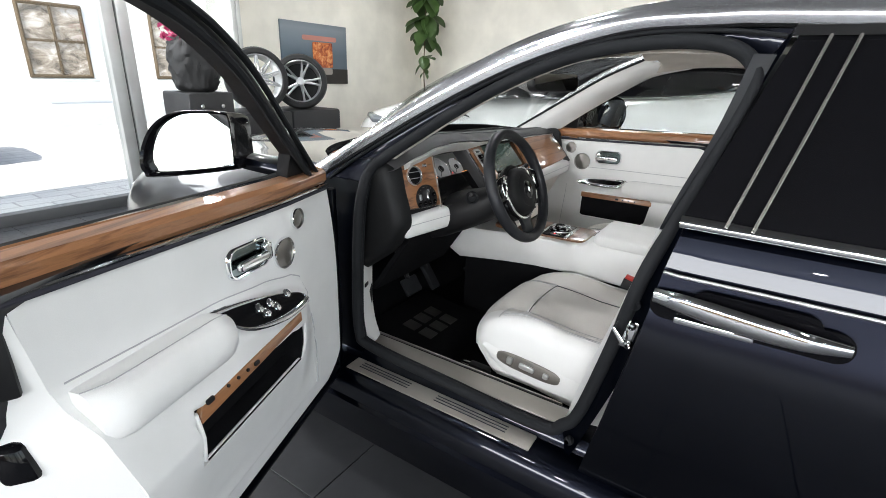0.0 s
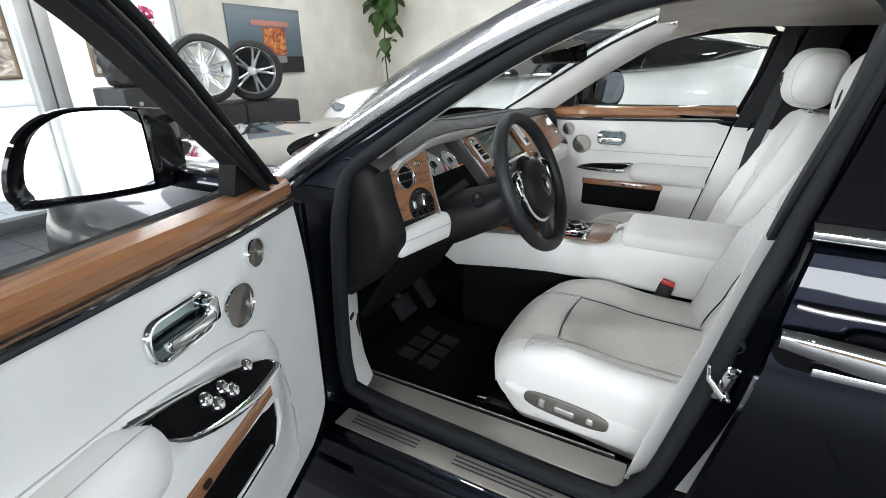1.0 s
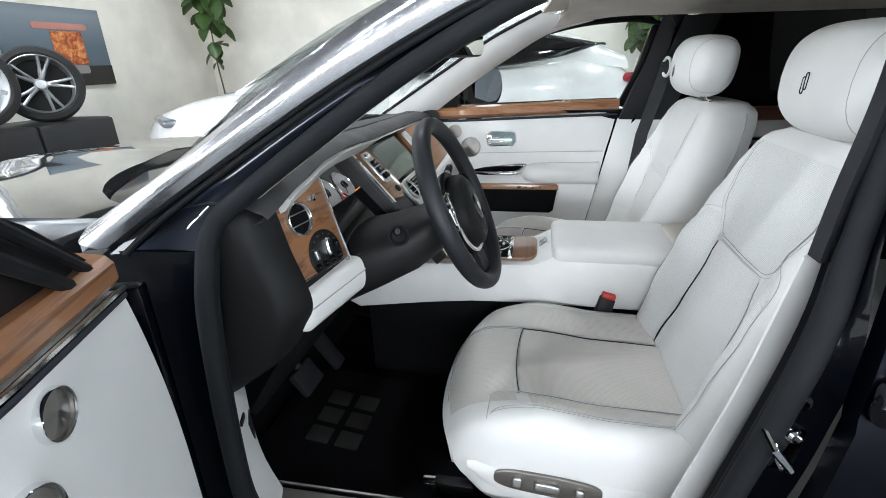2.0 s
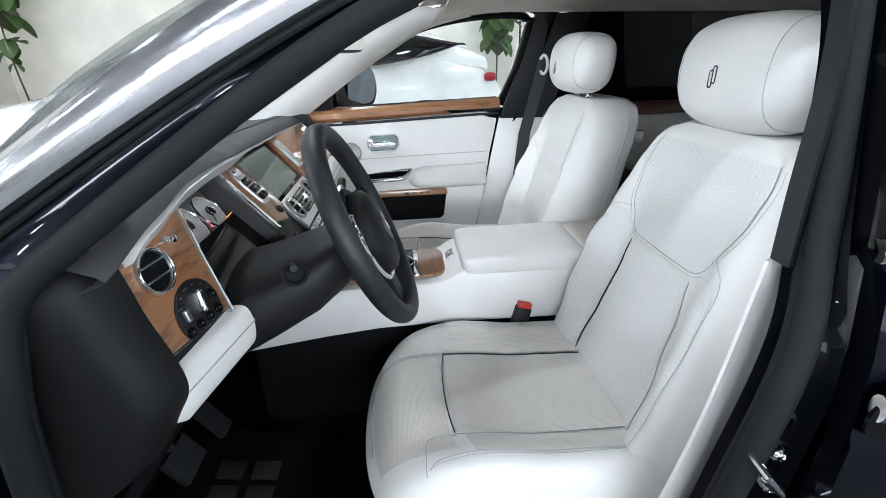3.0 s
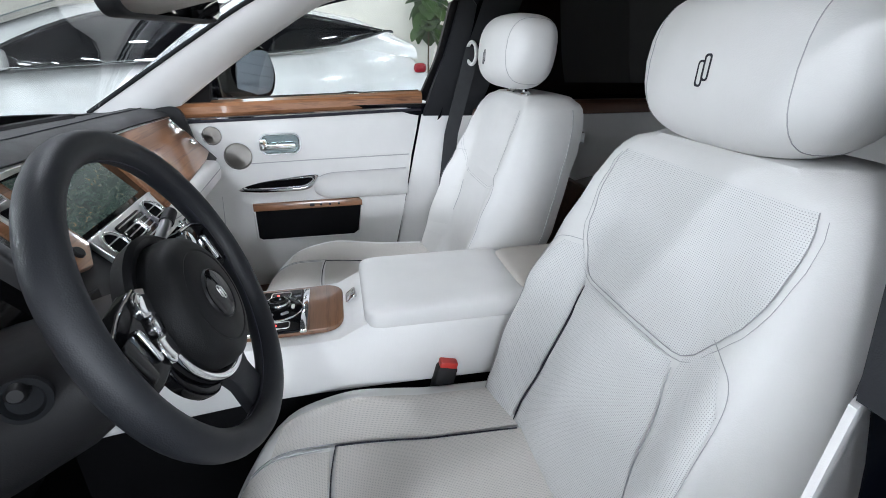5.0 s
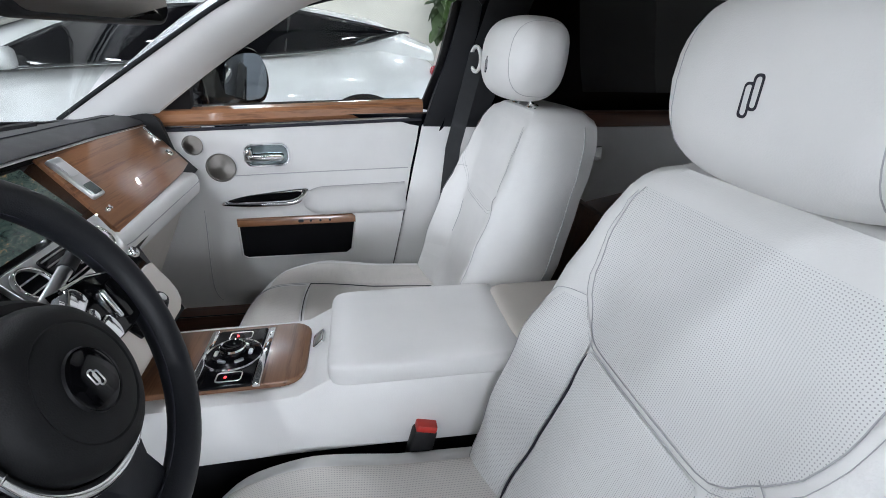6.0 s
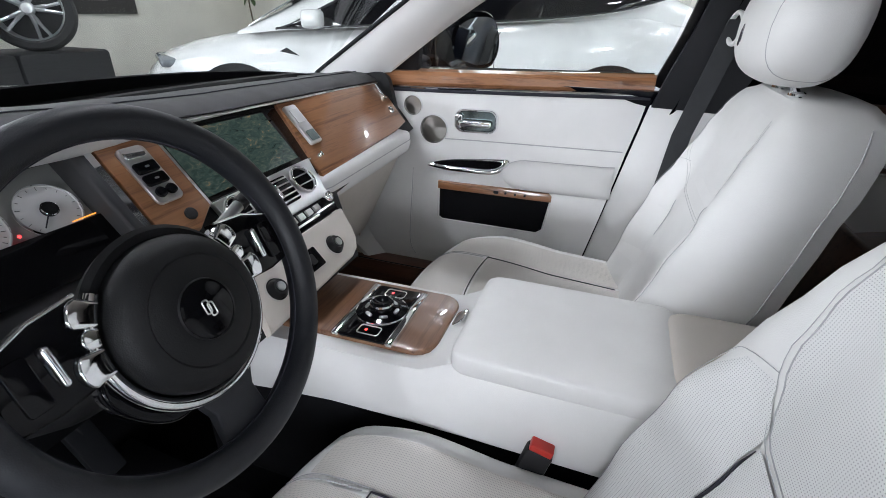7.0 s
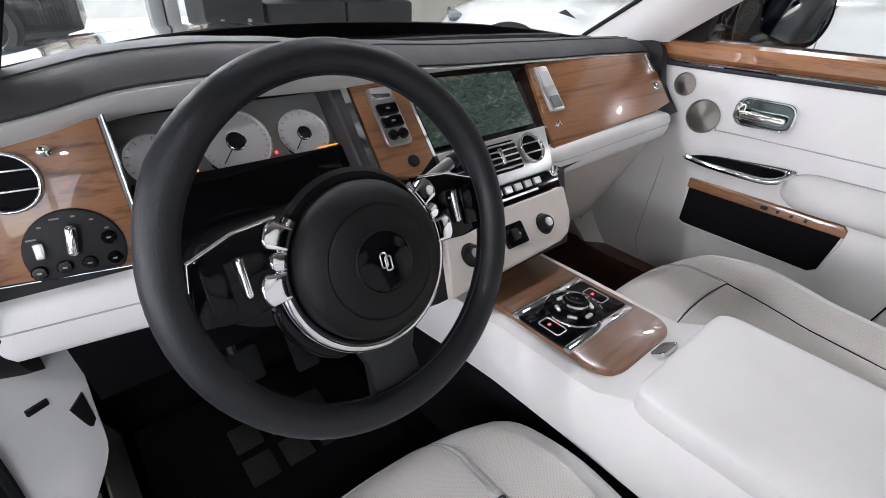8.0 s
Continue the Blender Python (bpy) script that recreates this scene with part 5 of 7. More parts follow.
def car_seat(name, x0, s, label):
    """A front seat centred on x0; s is the side of the car."""
    seat = thing(name, (x0, -0.25, 0.36), label, "car seat", "front seats")
    us = [k / 24 - 1 for k in range(49)]
    fore = 0.0 if s < 0 else 0.035
    rows = []
    for i in range(29):
        v = i / 28
        top = [Vector((x0, fore * (1 - v), 0.4 * fore * (1 - v))) + Vector(cushion_top(u, v)) for u in us]
        y = top[0].y
        ym = top[24].y
        low = 0.455 if v > 0.16 else lerp(0.562, 0.455, math.sqrt(v / 0.16))
        hw = 0.26 * (1 - 0.07 * max(0.0, 1 - v / 0.22) ** 2.4)
        r = [(x0 + hw * 1.0, y, lerp(top[-1].z, low, 0.35)), (x0 + hw * 0.985, y, lerp(top[-1].z, low, 0.8)), (x0 + hw * 0.93, y, low), (x0, ym, low), (x0 - hw * 0.93, y, low), (x0 - hw * 0.985, y, lerp(top[0].z, low, 0.8)), (x0 - hw, y, lerp(top[0].z, low, 0.35))]
        rows.append([tuple(p) for p in top] + r)
    part("cushion", grid(rows, ring=True, caps=True), WHITE, seat, "white leather seat cushion")

    def on_top(u, v, up=0.002):
        p = Vector(cushion_top(u, v))
        return (x0 + p.x, p.y + fore * (1 - v), p.z + 0.4 * fore * (1 - v) + up)

    def patch(u0, u1, v0, v1, n=16, up=0.0025):
        return grid([[on_top(lerp(u0, u1, j / n), lerp(v0, v1, i / n), up) for j in range(n + 1)] for i in range(n + 1)])

    part("seat_panel", patch(-0.50, 0.47, 0.33, 0.985), SEAT_LIGHT_TINT, seat, "perforated white leather centre panel, warm light tinted into it")
    part("seat_panel", patch(-0.72, 0.44, 0.035, 0.31), SEAT_LIGHT_TINT, seat, "perforated leather thigh roll")
    part("seat_panel", patch(0.50, 0.80, 0.12, 0.985), SEAT_LIGHT_TINT, seat, "perforated leather side bolster")
    part("seat_panel", patch(-0.80, -0.53, 0.36, 0.985), SEAT_LIGHT_TINT, seat, "leather side bolster")
    for line, r, m in (([(-0.50, 0.325), (-0.2, 0.318), (0.2, 0.318), (0.48, 0.325)], 0.0013, GROOVE), ([(0.48, 0.325), (0.485, 0.6), (0.47, 0.95)], 0.0016, GROOVE), ([(-0.515, 0.33), (-0.515, 0.6), (-0.50, 0.95)], 0.001, THREAD),
                       ([(-0.90, 0.17), (-0.75, 0.195), (-0.60, 0.215), (-0.545, 0.25), (-0.53, 0.33)], 0.0009, THREAD), ([(-0.86, 0.19), (-0.81, 0.225), (-0.80, 0.30), (-0.80, 0.6), (-0.79, 0.95)], 0.0009, THREAD), ([(-0.845, 0.20), (-0.83, 0.235), (-0.825, 0.30), (-0.825, 0.6), (-0.815, 0.95)], 0.0007, THREAD), ([(0.47, 0.30), (0.455, 0.15), (0.42, 0.05), (0.2, 0.028), (-0.5, 0.028)], 0.0009, THREAD), ([(0.50, 0.33), (0.49, 0.15), (0.46, 0.05)], 0.0008, THREAD)):
        pts = [on_top(u, v, 0.0028) for u, v in [tuple(p)[:2] for p in smooth_line([(a, b, 0) for a, b in line], 8)]]
        part("seam", tube(pts, r, 6), m, seat)
    # side valance with the switches, on the door side
    so = s
    xs = x0 + so * 0.262
    vrows = []
    for i in range(15):
        t = i / 14
        y = lerp(-0.012, -0.47, t)
        zt = 0.595 - 0.02 * t - 0.03 * max(0, 1 - t * 6) ** 2
        zb = 0.475 + 0.07 * max(0, 1 - t * 5) ** 2 - 0.055 * t
        vrows.append([(xs - so * 0.02 * (1 - math.sin(math.pi * q / 8) ** 0.5), y, lerp(zb, zt, q / 8)) for q in range(9)])
    part("valance", thick(vrows, 0.02, (-so, 0, 0)), WHITE, seat, "white side valance")
    m = basis((xs - so * 0.001, -0.17, 0.533), (so, 0, 0.05), (0, -0.08 , 1))
    sp = part("switch_plate", plate([(x * 0.105, 0.024 * math.copysign(abs(y) ** 0.6, y)) for x, y in [(math.copysign(abs(math.cos(a)) ** 0.7, math.cos(a)), math.sin(a)) for a in [2 * math.pi * k / 32 for k in range(32)]]], 0.006, m, 0.002), GRILLE, seat, "grey metal seat switch plate")
    for bx, w, h in ((-0.062 * so, 0.018, 0.018), (0.0, 0.05, 0.018), (0.058 * so, 0.02, 0.024)):
        part("seat_switch", plate(rrect(w, h, 0.006), 0.007, m @ Matrix.Translation((bx, 0, 0.006)), 0.003), SATIN, sp)
    for k in range(2):
        part("seat_rail", rbox((0.03, 0.56, 0.03), (x0 + (0.17 if k else -0.17), -0.2, 0.395), 0.006), SOFT_BLACK, seat)
    part("rail_end", rbox((0.03, 0.05, 0.02), (x0 - 0.17, 0.085, 0.395), 0.004), CHROME, seat, "chrome rail end")
    part("seat_base", rbox((0.40, 0.42, 0.08), (x0, -0.22, 0.425), 0.02), CARPET, seat)
    # backrest
    rows = []
    zs = [0.50, 0.54, 0.58, 0.62, 0.66, 0.70, 0.75, 0.80, 0.85, 0.90, 0.95, 1.0, 1.04, 1.08, 1.10, 1.125, 1.14, 1.15, 1.157, 1.163]
    for z in zs:
        hw, yf, yb, bol = table(z, BACK)
        front = []
        for u in us:
            x, y = back_front(u, z)
            front.append((x0 + x, y, z))
        ye = front[0][1]
        ring = front + [(x0 + hw * 1.0, lerp(ye, yb, 0.3), z), (x0 + hw * 0.985, lerp(ye, yb, 0.65), z), (x0 + hw * 0.93, lerp(ye, yb, 0.9), z), (x0 + hw * 0.7, yb, z), (x0, yb - 0.006, z), (x0 - hw * 0.7, yb, z), (x0 - hw * 0.93, lerp(ye, yb, 0.9), z), (x0 - hw * 0.985, lerp(ye, yb, 0.65), z), (x0 - hw, lerp(ye, yb, 0.3), z)]
        rows.append(ring)
    part("backrest", grid(rows, ring=True, caps=True), WHITE, seat, "white leather backrest")
    for sg in (0, 1):
        part("shell_seam", tube([Vector(r[49 + 1 if sg else len(r) - 2]) + Vector((0.0005 if sg else -0.0005, 0, 0)) for r in rows[2:17]], 0.0011, 6), THREAD, seat)

    def on_back(u, z, out=0.002):
        x, y = back_front(u, z)
        return (x0 + x, y + out, z)

    def bpatch(lines, name, label, out=0.0022):
        """A panel between a left and a right edge over heights."""
        rws = []
        for z, ul, ur in lines:
            rws.append([on_back(lerp(ul, ur, j / 18), z, out if s < 0 else 0.0006) for j in range(19)])
        part(name, grid(rws), WHITE_BACK if s < 0 else WHITE, seat, label)

    def tips(z):
        """Half width, in u, of the upper shield panel."""
        return table(z, [(0.935, 0.38), (0.939, 0.45), (0.950, 0.50), (0.970, 0.545), (0.988, 0.58), (1.02, 0.63), (1.06, 0.672), (1.10, 0.71), (1.135, 0.73)])[0]

    def slit(z):
        """Where the open seam beside the lumbar panel runs."""
        return table(z, [(0.56, 0.55), (0.67, 0.54), (0.81, 0.462), (0.92, 0.42)])[0]

    def side(sg, z):
        """The shield reaches further out on the door side."""
        return sg * tips(z) * (lerp(1, 1.2, ease(0.94, 1.04, z)) if sg == s else 1)

    bpatch([(z, side(-1, z), side(1, z)) for z in [0.936, 0.939, 0.944, 0.952, 0.962, 0.975] + [0.988 + 0.147 * k / 12 for k in range(13)]], "back_panel", "white leather shoulder panel")
    bpatch([(z, -slit(z) + 0.012, slit(z) - 0.012) for z in [0.59 + 0.336 * k / 20 for k in range(21)]], "back_panel", "white leather lumbar panel", 0.0028)
    for sg in (-1, 1):
        lines = []
        for k in range(21):
            z = 0.60 + 0.375 * k / 20
            inner = lerp(slit(z) + 0.02, tips(z) + 0.03, ease(0.915, 0.945, z))
            lines.append((z, sg * inner, sg * lerp(0.83, 0.72, ease(0.93, 0.98, z))))
        bpatch(lines, "back_panel", "white leather side bolster", 0.0022)
        z0 = 0.57 if s < 0 else 0.80
        part("seam", tube([on_back(sg * slit(z), z, 0.0028) for z in [lerp(z0, 0.92 if s < 0 else 0.90, k / 18) for k in range(19)]], [0.0008] * 4 + [0.0020 if sg == -s else 0.0010] * 12 + [0.0014 if sg == -s else 0.0008] * 2 + [0.0005], 6), GROOVE if sg == -s else THREAD, seat, "dark open seam")
        part("seam", tube([on_back(sg * p.x, p.y, 0.003) for p in smooth_line([(0.79, 0.60, 0), (0.82, 0.75, 0), (0.835, 0.86, 0), (0.84, 0.935, 0), (0.80, 0.970, 0), (0.71, 0.982, 0), (0.60, 0.984, 0)], 6)], 0.0005, 6), THREAD, seat)
    falls = [1.135 - 0.147 * k / 10 for k in range(11)] + [0.975, 0.962, 0.950, 0.942, 0.938, 0.935]
    shield = [(side(-1, z), z) for z in falls] + [(-0.30 + 0.06 * k, 0.9345) for k in range(11)] + [(side(1, z), z) for z in reversed(falls)]
    part("seam", tube([on_back(u, z, 0.0028) for u, z in shield], 0.0007 if s < 0 else 0.0003, 6), THREAD, seat)
    part("seam", tube([on_back(u * 1.035, z - 0.006, 0.0022) for u, z in shield], 0.0004 if s < 0 else 0.0003, 6), THREAD, seat)
    # headrest
    hc = Vector((x0, -0.650 if s < 0 else -0.620, 1.257 if s < 0 else 1.268))
    head = pillow((0.345 if s < 0 else 0.325, 0.150, 0.192 if s < 0 else 0.180), hc, (0.62, 0.66), 24, (4, 0, 0))
    for v in head.verts:
        k = (v.co.z - hc.z) / 0.096
        v.co.x = x0 + (v.co.x - x0) * (1.0 - 0.12 * max(0, -k) - (0.05 if s < 0 else 0.10) * max(0, k) ** 2)
        v.co.y -= 0.008 * ((v.co.x - x0) / 0.17) ** 2
    for v in head.verts:
        k = (v.co.z - hc.z) / 0.096
        v.co.y -= 0.012 * max(0, k) ** 2
        if k < 0:
            v.co.y = hc.y + (v.co.y - hc.y) * (1 - 0.16 * k * k)
    rings = []
    for sg in (-1, 1):
        cut = head.copy()
        found = bmesh.ops.bisect_plane(cut, geom=cut.verts[:] + cut.edges[:] + cut.faces[:], plane_co=(x0 + sg * 0.118, 0, 0), plane_no=(1, 0, 0))["geom_cut"]
        line = sorted((math.atan2(v.co.z - hc.z, v.co.y - hc.y), v.co.copy()) for v in found if isinstance(v, bmesh.types.BMVert))
        rings.append([p + (p - Vector((x0 + sg * 0.118, hc.y, hc.z))).normalized() * 0.0004 for _, p in line])
        cut.free()
    hr = part("headrest", head, WHITE, seat, "rounded white leather headrest")
    for sg, line in zip((-1, 1), rings):
        part("post", tube([(x0 + sg * 0.055, -0.655, 1.14), (x0 + sg * 0.055, -0.648 if s < 0 else -0.625, 1.20)], 0.0065, 12), CHROME, seat, "chrome headrest post")
        part("collar", lathe([(0.014, 0), (0.014, 0.004), (0.009, 0.007)], 16, Matrix.Translation((x0 + sg * 0.055, -0.653 if s < 0 else -0.642, 1.166))), CHROME, seat)
        part("seam", tube(line, 0.0006, 6, True), THREAD, hr)
    for dx, dz in ((-0.0045, 0.0035), (0.0045, -0.0035)):
        part("emblem", ring_plate(rrect(0.011, 0.030, 0.004), rrect(0.007, 0.025, 0.003), 0.0015, basis((x0 + (-0.006 if s < 0 else 0.010) + dx, hc.y + 0.0748, 1.256 + dz), (0, 1, 0.06))), GROOVE, hr, "small embroidered emblem")
    # buckle
    b = part("buckle", rbox((0.03, 0.042, 0.10), (x0 - s * 0.252, -0.318, 0.645), 0.007, (14, 0, 0)), SOFT_BLACK, seat, "black seat belt buckle")
    part("release_button", rbox((0.026, 0.036, 0.014), (x0 - s * 0.252, -0.331, 0.697), 0.003, (14, 0, 0)), RED, b, "red release button")
    return seat


car_seat("driver_seat", -0.387, -1, "white leather driver's seat with perforated panels and dark seams")
car_seat("passenger_seat", 0.387, 1, "white leather passenger seat with dark seams and round headrest")

# seat belt on the far post
belt = thing("seat_belt", (0.64, -0.60, 0.5), "black webbing seat belt hanging from the far post", "seat belt")
part("webbing", thick([[(0.618 + 0.22 * (1.28 - z) if z > 1 else 0.680, -0.600 + 0.2 * (1.28 - max(z, 0.9)), z), (0.624 + 0.22 * (1.28 - z) if z > 1 else 0.686, -0.555 + 0.2 * (1.28 - max(z, 0.9)), z)] for z in (1.28, 1.2, 1.1, 1.01, 0.8, 0.5)], 0.004, (1, 0, 0)), BELT, belt)
part("belt_guide", tube([(0.622 + 0.016 * math.cos(a), -0.572 + 0.010 * math.cos(a), 1.262 + 0.032 * math.sin(a)) for a in [2 * math.pi * k / 20 for k in range(20)]], 0.0055, 8, True), WHITE, belt, "pale belt guide loop")
belt2 = thing("seat_belt", (-0.64, -0.60, 0.5), "black webbing seat belt hanging from the near post", "seat belt")
part("webbing", thick([[(-0.652, -0.635, z), (-0.652, -0.588, z)] for z in (1.29, 1.1, 0.8, 0.5)], 0.004, (-1, 0, 0)), BELT, belt2)

# rear bench and folding table
bench = thing("rear_bench", (0, -1.6, 0.36), "white leather rear bench in shade", "car seat")
part("bench_cushion", pillow((1.36, 0.55, 0.26), (0, -1.42, 0.54), (0.35, 0.3), 12), WHITE, bench)
part("bench_back", pillow((1.36, 0.24, 0.68), (0, -1.75, 0.88), (0.35, 0.3), 12, (10, 0, 0)), WHITE, bench)
tray = thing("folding_table", (0.36, -0.95, 0.80), "dark walnut folding table behind the passenger seat", "folding table")
part("leaf", rbox((0.36, 0.28, 0.018), (0.40, -0.98, 0.855), 0.005, (-12, 0, 0)), WOOD_DARK, tray)
part("edge_trim", rbox((0.362, 0.008, 0.02), (0.40, -0.842, 0.825), 0.003, (-12, 0, 0)), SATIN, tray)
part("support", rbox((0.30, 0.03, 0.36), (0.39, -0.79, 0.74), 0.01, (10, 0, 0)), WOOD_DARK, tray)

# ---- steering wheel ----
WHEEL = basis((-0.378, 0.034, 1.023), (0, -math.cos(radians(23)), math.sin(radians(23))))


def steering_wheel():
    w = thing("steering_wheel", (-0.378, 0.06, 0.99), "dark leather three-spoke steering wheel with chrome switches", "steering wheel")

    def add(name, bm, material, label="", parent=None):
        low_hub = Matrix.Identity(4) if name in ("rim", "stitching") else Matrix.Translation((0.003, -0.020, 0))
        return part(name, bm, material, parent or w, label, WHEEL @ low_hub)

    rows = []
    for k in range(72):
        a = 2 * math.pi * k / 72
        fat = 1.0 + 0.10 * (math.exp(-((math.degrees(a) - 35) / 14) ** 2) + math.exp(-((math.degrees(a) - 145) / 14) ** 2))
        rows.append([((0.1785 + 0.0165 * fat * math.cos(b)) * math.cos(a), (0.1785 + 0.0165 * fat * math.cos(b)) * math.sin(a), 0.019 * math.sin(b)) for b in [2 * math.pi * q / 16 for q in range(16)]])
    rim = add("rim", grid(rows, ring=True, loop=True), DARK, "thick dark leather rim")
    add("stitching", tube([(0.1625 * math.cos(a), 0.1625 * math.sin(a), 0.0) for a in [2 * math.pi * k / 90 for k in range(90)]], 0.0015, 6, True), GROOVE, "", rim)
    pad = add("airbag_pad", lathe([(0.076, -0.03), (0.081, -0.012), (0.081, 0.006), (0.077, 0.018), (0.067, 0.025), (0.058, 0.0275), (0.056, 0.0265), (0.054, 0.0278), (0.03, 0.030), (0.001, 0.0305)], 56), AIRBAG, "round dark leather airbag pad")
    add("emblem_disc", lathe([(0.0295, 0.028), (0.0295, 0.0318), (0.026, 0.0328), (0.001, 0.0335)], 40), GLOSS_BLACK, "gloss black disc", pad)
    add("emblem_rim", lathe([(0.0285, 0.029), (0.0305, 0.0328), (0.0315, 0.029)], 40), SOFT_BLACK, "", pad)
    for dx, dy in ((-0.0022, 0.002), (0.0022, -0.002)):
        add("emblem", ring_plate(rrect(0.008, 0.016, 0.003), rrect(0.005, 0.0125, 0.002), 0.001, Matrix.Translation((dx, dy, 0.0336))), SATIN, "small silver emblem", pad)
    # hub carrier behind the pad
    add("hub_carrier", lathe([(0.05, -0.05), (0.090, -0.03), (0.095, -0.012), (0.090, -0.006), (0.082, -0.008)], 48), SOFT_BLACK)
    arc = [(0.0895 * math.cos(a), 0.0895 * math.sin(a), -0.002) for a in [radians(138 + (402 - 138) * k / 60) for k in range(61)]]
    rows = []
    for i, p in enumerate(arc):
        c = Vector((p[0], p[1], 0)).normalized()
        rows.append([Vector(p) + c * 0.0065 * math.cos(b) + Vector((0, 0, 0.005 * math.sin(b))) for b in [2 * math.pi * q / 10 for q in range(10)]])
    add("chrome_arc", grid(rows, ring=True, caps=True), CHROME, "chrome arc round the pad")
    for sg in (-1, 1):
        out = [(sg * 0.080, 0.067), (sg * 0.12, 0.063), (sg * 0.160, 0.049), (sg * 0.166, 0.022), (sg * 0.168, -0.010), (sg * 0.13, -0.014), (sg * 0.108, -0.012), (sg * 0.085, -0.010)]
        sp = add("spoke", plate(out, 0.016, Matrix.Translation((0, 0, -0.016)), 0.004), GLOSS_BLACK, "gloss black side spoke")
        add("spoke_trim", tube([(x, y, 0.0) for x, y in out[0:3]], 0.0016, 8), CHROME, "", sp)
        add("spoke_trim", tube([(x, y, 0.0) for x, y in (out[2], out[3], out[4])], 0.0013, 8), CHROME, "", sp)
        add("roller", plate(rrect(0.0075, 0.038, 0.0035), 0.007, Matrix.Translation((sg * 0.121, 0.024, 0.0)), 0.003), CHROME, "chrome roller switch", sp)
        add("key", plate(rrect(0.020, 0.046, 0.004), 0.003, Matrix.Translation((sg * 0.143, 0.021, 0.0)), 0.001), GLOSS_BLACK, "", sp)
        for lo, hi, outer in ((23.5, 38.0, 0.1110), (12.0, 22.8, 0.1010), (-5.5, 11.2, 0.1110)):
            outline = []
            for k in range(9):
                u = k / 8
                swell = outer - 0.006 * abs(2 * u - 1) ** 3
                outline.append((sg * swell * math.cos(radians(lerp(lo, hi, u))), swell * math.sin(radians(lerp(lo, hi, u)))))
            for k in range(9):
                a = radians(lerp(hi, lo, k / 8))
                outline.append((sg * 0.0865 * math.cos(a), 0.0865 * math.sin(a)))
            add("button", plate(outline, 0.012, Matrix.Translation((0, 0, -0.007)), 0.0025), CHROME, "chrome thumb switch")
    low = [(-0.036, -0.088), (-0.028, -0.11), (-0.031, -0.147), (0.031, -0.147), (0.028, -0.11), (0.036, -0.088)]
    add("lower_spoke", plate(low, 0.014, Matrix.Translation((0, 0, -0.018)), 0.004), DARK, "dark leather lower spoke")
    lip = [(0.107 - 0.010 * abs(2 * k / 20 - 1) ** 4, radians(186 + 60 * k / 20)) for k in range(21)]
    add("hub_lip", plate([(r * math.cos(a), r * math.sin(a)) for r, a in lip] + [(0.090 * math.cos(a), 0.090 * math.sin(a)) for _, a in reversed(lip)], 0.014, Matrix.Translation((0, 0, -0.024)), 0.005), GLOSS_BLACK, "gloss black hub lip")
    return w


steering_wheel()

# ---- dashboard ----
dash = thing("dashboard", (0, 0.35, 0.75), "dark leather dashboard with walnut panels and white rolls", "dashboard")
OUT = Vector((0, -0.743, 0.669))


def on_dash(x, z, d=0.0):
    """A place on the fascia's sloping plane."""
    return Vector((x, 0.345 - 0.9 * (1.085 - z), z)) + OUT * d


def dash_frame(x, z, d=0.0):
    return basis(on_dash(x, z, d), OUT)


def dash_plate(corners, depth, d=0.0, round_by=0.003):
    """A flat panel on the fascia from (x, height) corners."""
    x0, z0 = corners[0]
    return plate([(x - x0, (z - z0) * 1.3454) for x, z in corners], depth, dash_frame(x0, z0, d), round_by)


LIP = [(-0.74, 0.275, 1.100), (-0.62, 0.275, 1.127), (-0.50, 0.275, 1.148), (-0.40, 0.275, 1.152), (-0.30, 0.285, 1.146), (-0.15, 0.31, 1.130), (0.10, 0.335, 1.114), (0.40, 0.345, 1.104), (0.70, 0.335, 1.096), (0.74, 0.335, 1.090)]


def dash_top():
    rows, strip = [], []
    for k in range(61):
        x = lerp(-0.74, 0.74, k / 60)
        y, z = table(x, LIP)
        far = 0.655 - 0.12 * (abs(x) / 0.74) ** 2.2
        thickx = 0.012
        rows.append([(x, y + 0.03, z - thickx - 0.004), (x, y + 0.008, z - thickx * 0.8), (x, y, z - thickx * 0.4), (x, y + 0.008, z + 0.002), (x, y + 0.04, z + 0.014), (x, y + 0.10, z + 0.018), (x, lerp(y, far, 0.55), z + 0.010), (x, lerp(y, far, 0.8), lerp(z, 1.10, 0.5) + 0.004), (x, far, 1.102), (x, far, 1.05)])
        sh = 0.027 * (1 - ease(-0.30, 0.10, x)) + 0.011
        if -0.69 < x < 0.73:
            strip.append([(x, y + 0.012, z - thickx * 0.75), (x, y - 0.004, z - thickx * 0.9), (x, y + 0.010, z - thickx * 0.8 - sh * 0.55), (x, y + 0.045, z - thickx * 0.8 - sh), (x, y + 0.06, z - thickx)])
    part("top_pad", grid(rows), DASH_TOP, dash, "dark leather dash top")
    part("lip_strip", grid(strip, ring=True, caps=True), WHITE, dash, "white leather strip under the dash top")
    part("pad_stitch", tube([(x, table(x, LIP)[0] + 0.07, table(x, LIP)[1] + 0.0175) for x in [lerp(-0.7, 0.7, k / 40) for k in range(41)]], 0.0012, 6), GROOVE, dash)
    part("top_vent", tube([(lerp(-0.55, 0.55, k / 20), 0.615 - 0.09 * (abs(lerp(-0.55, 0.55, k / 20)) / 0.55) ** 2, 1.108) for k in range(21)], 0.010, 8), SOFT_BLACK, dash, "slim demister slot")


dash_top()
# fascia backing behind the centre and the far side
part("fascia", dash_plate([(-0.205, 0.82), (-0.205, 1.105), (0.735, 1.105), (0.72, 0.955), (0.20, 0.92), (0.12, 0.82)], 0.03, -0.034, 0.0), SOFT_BLACK, dash)


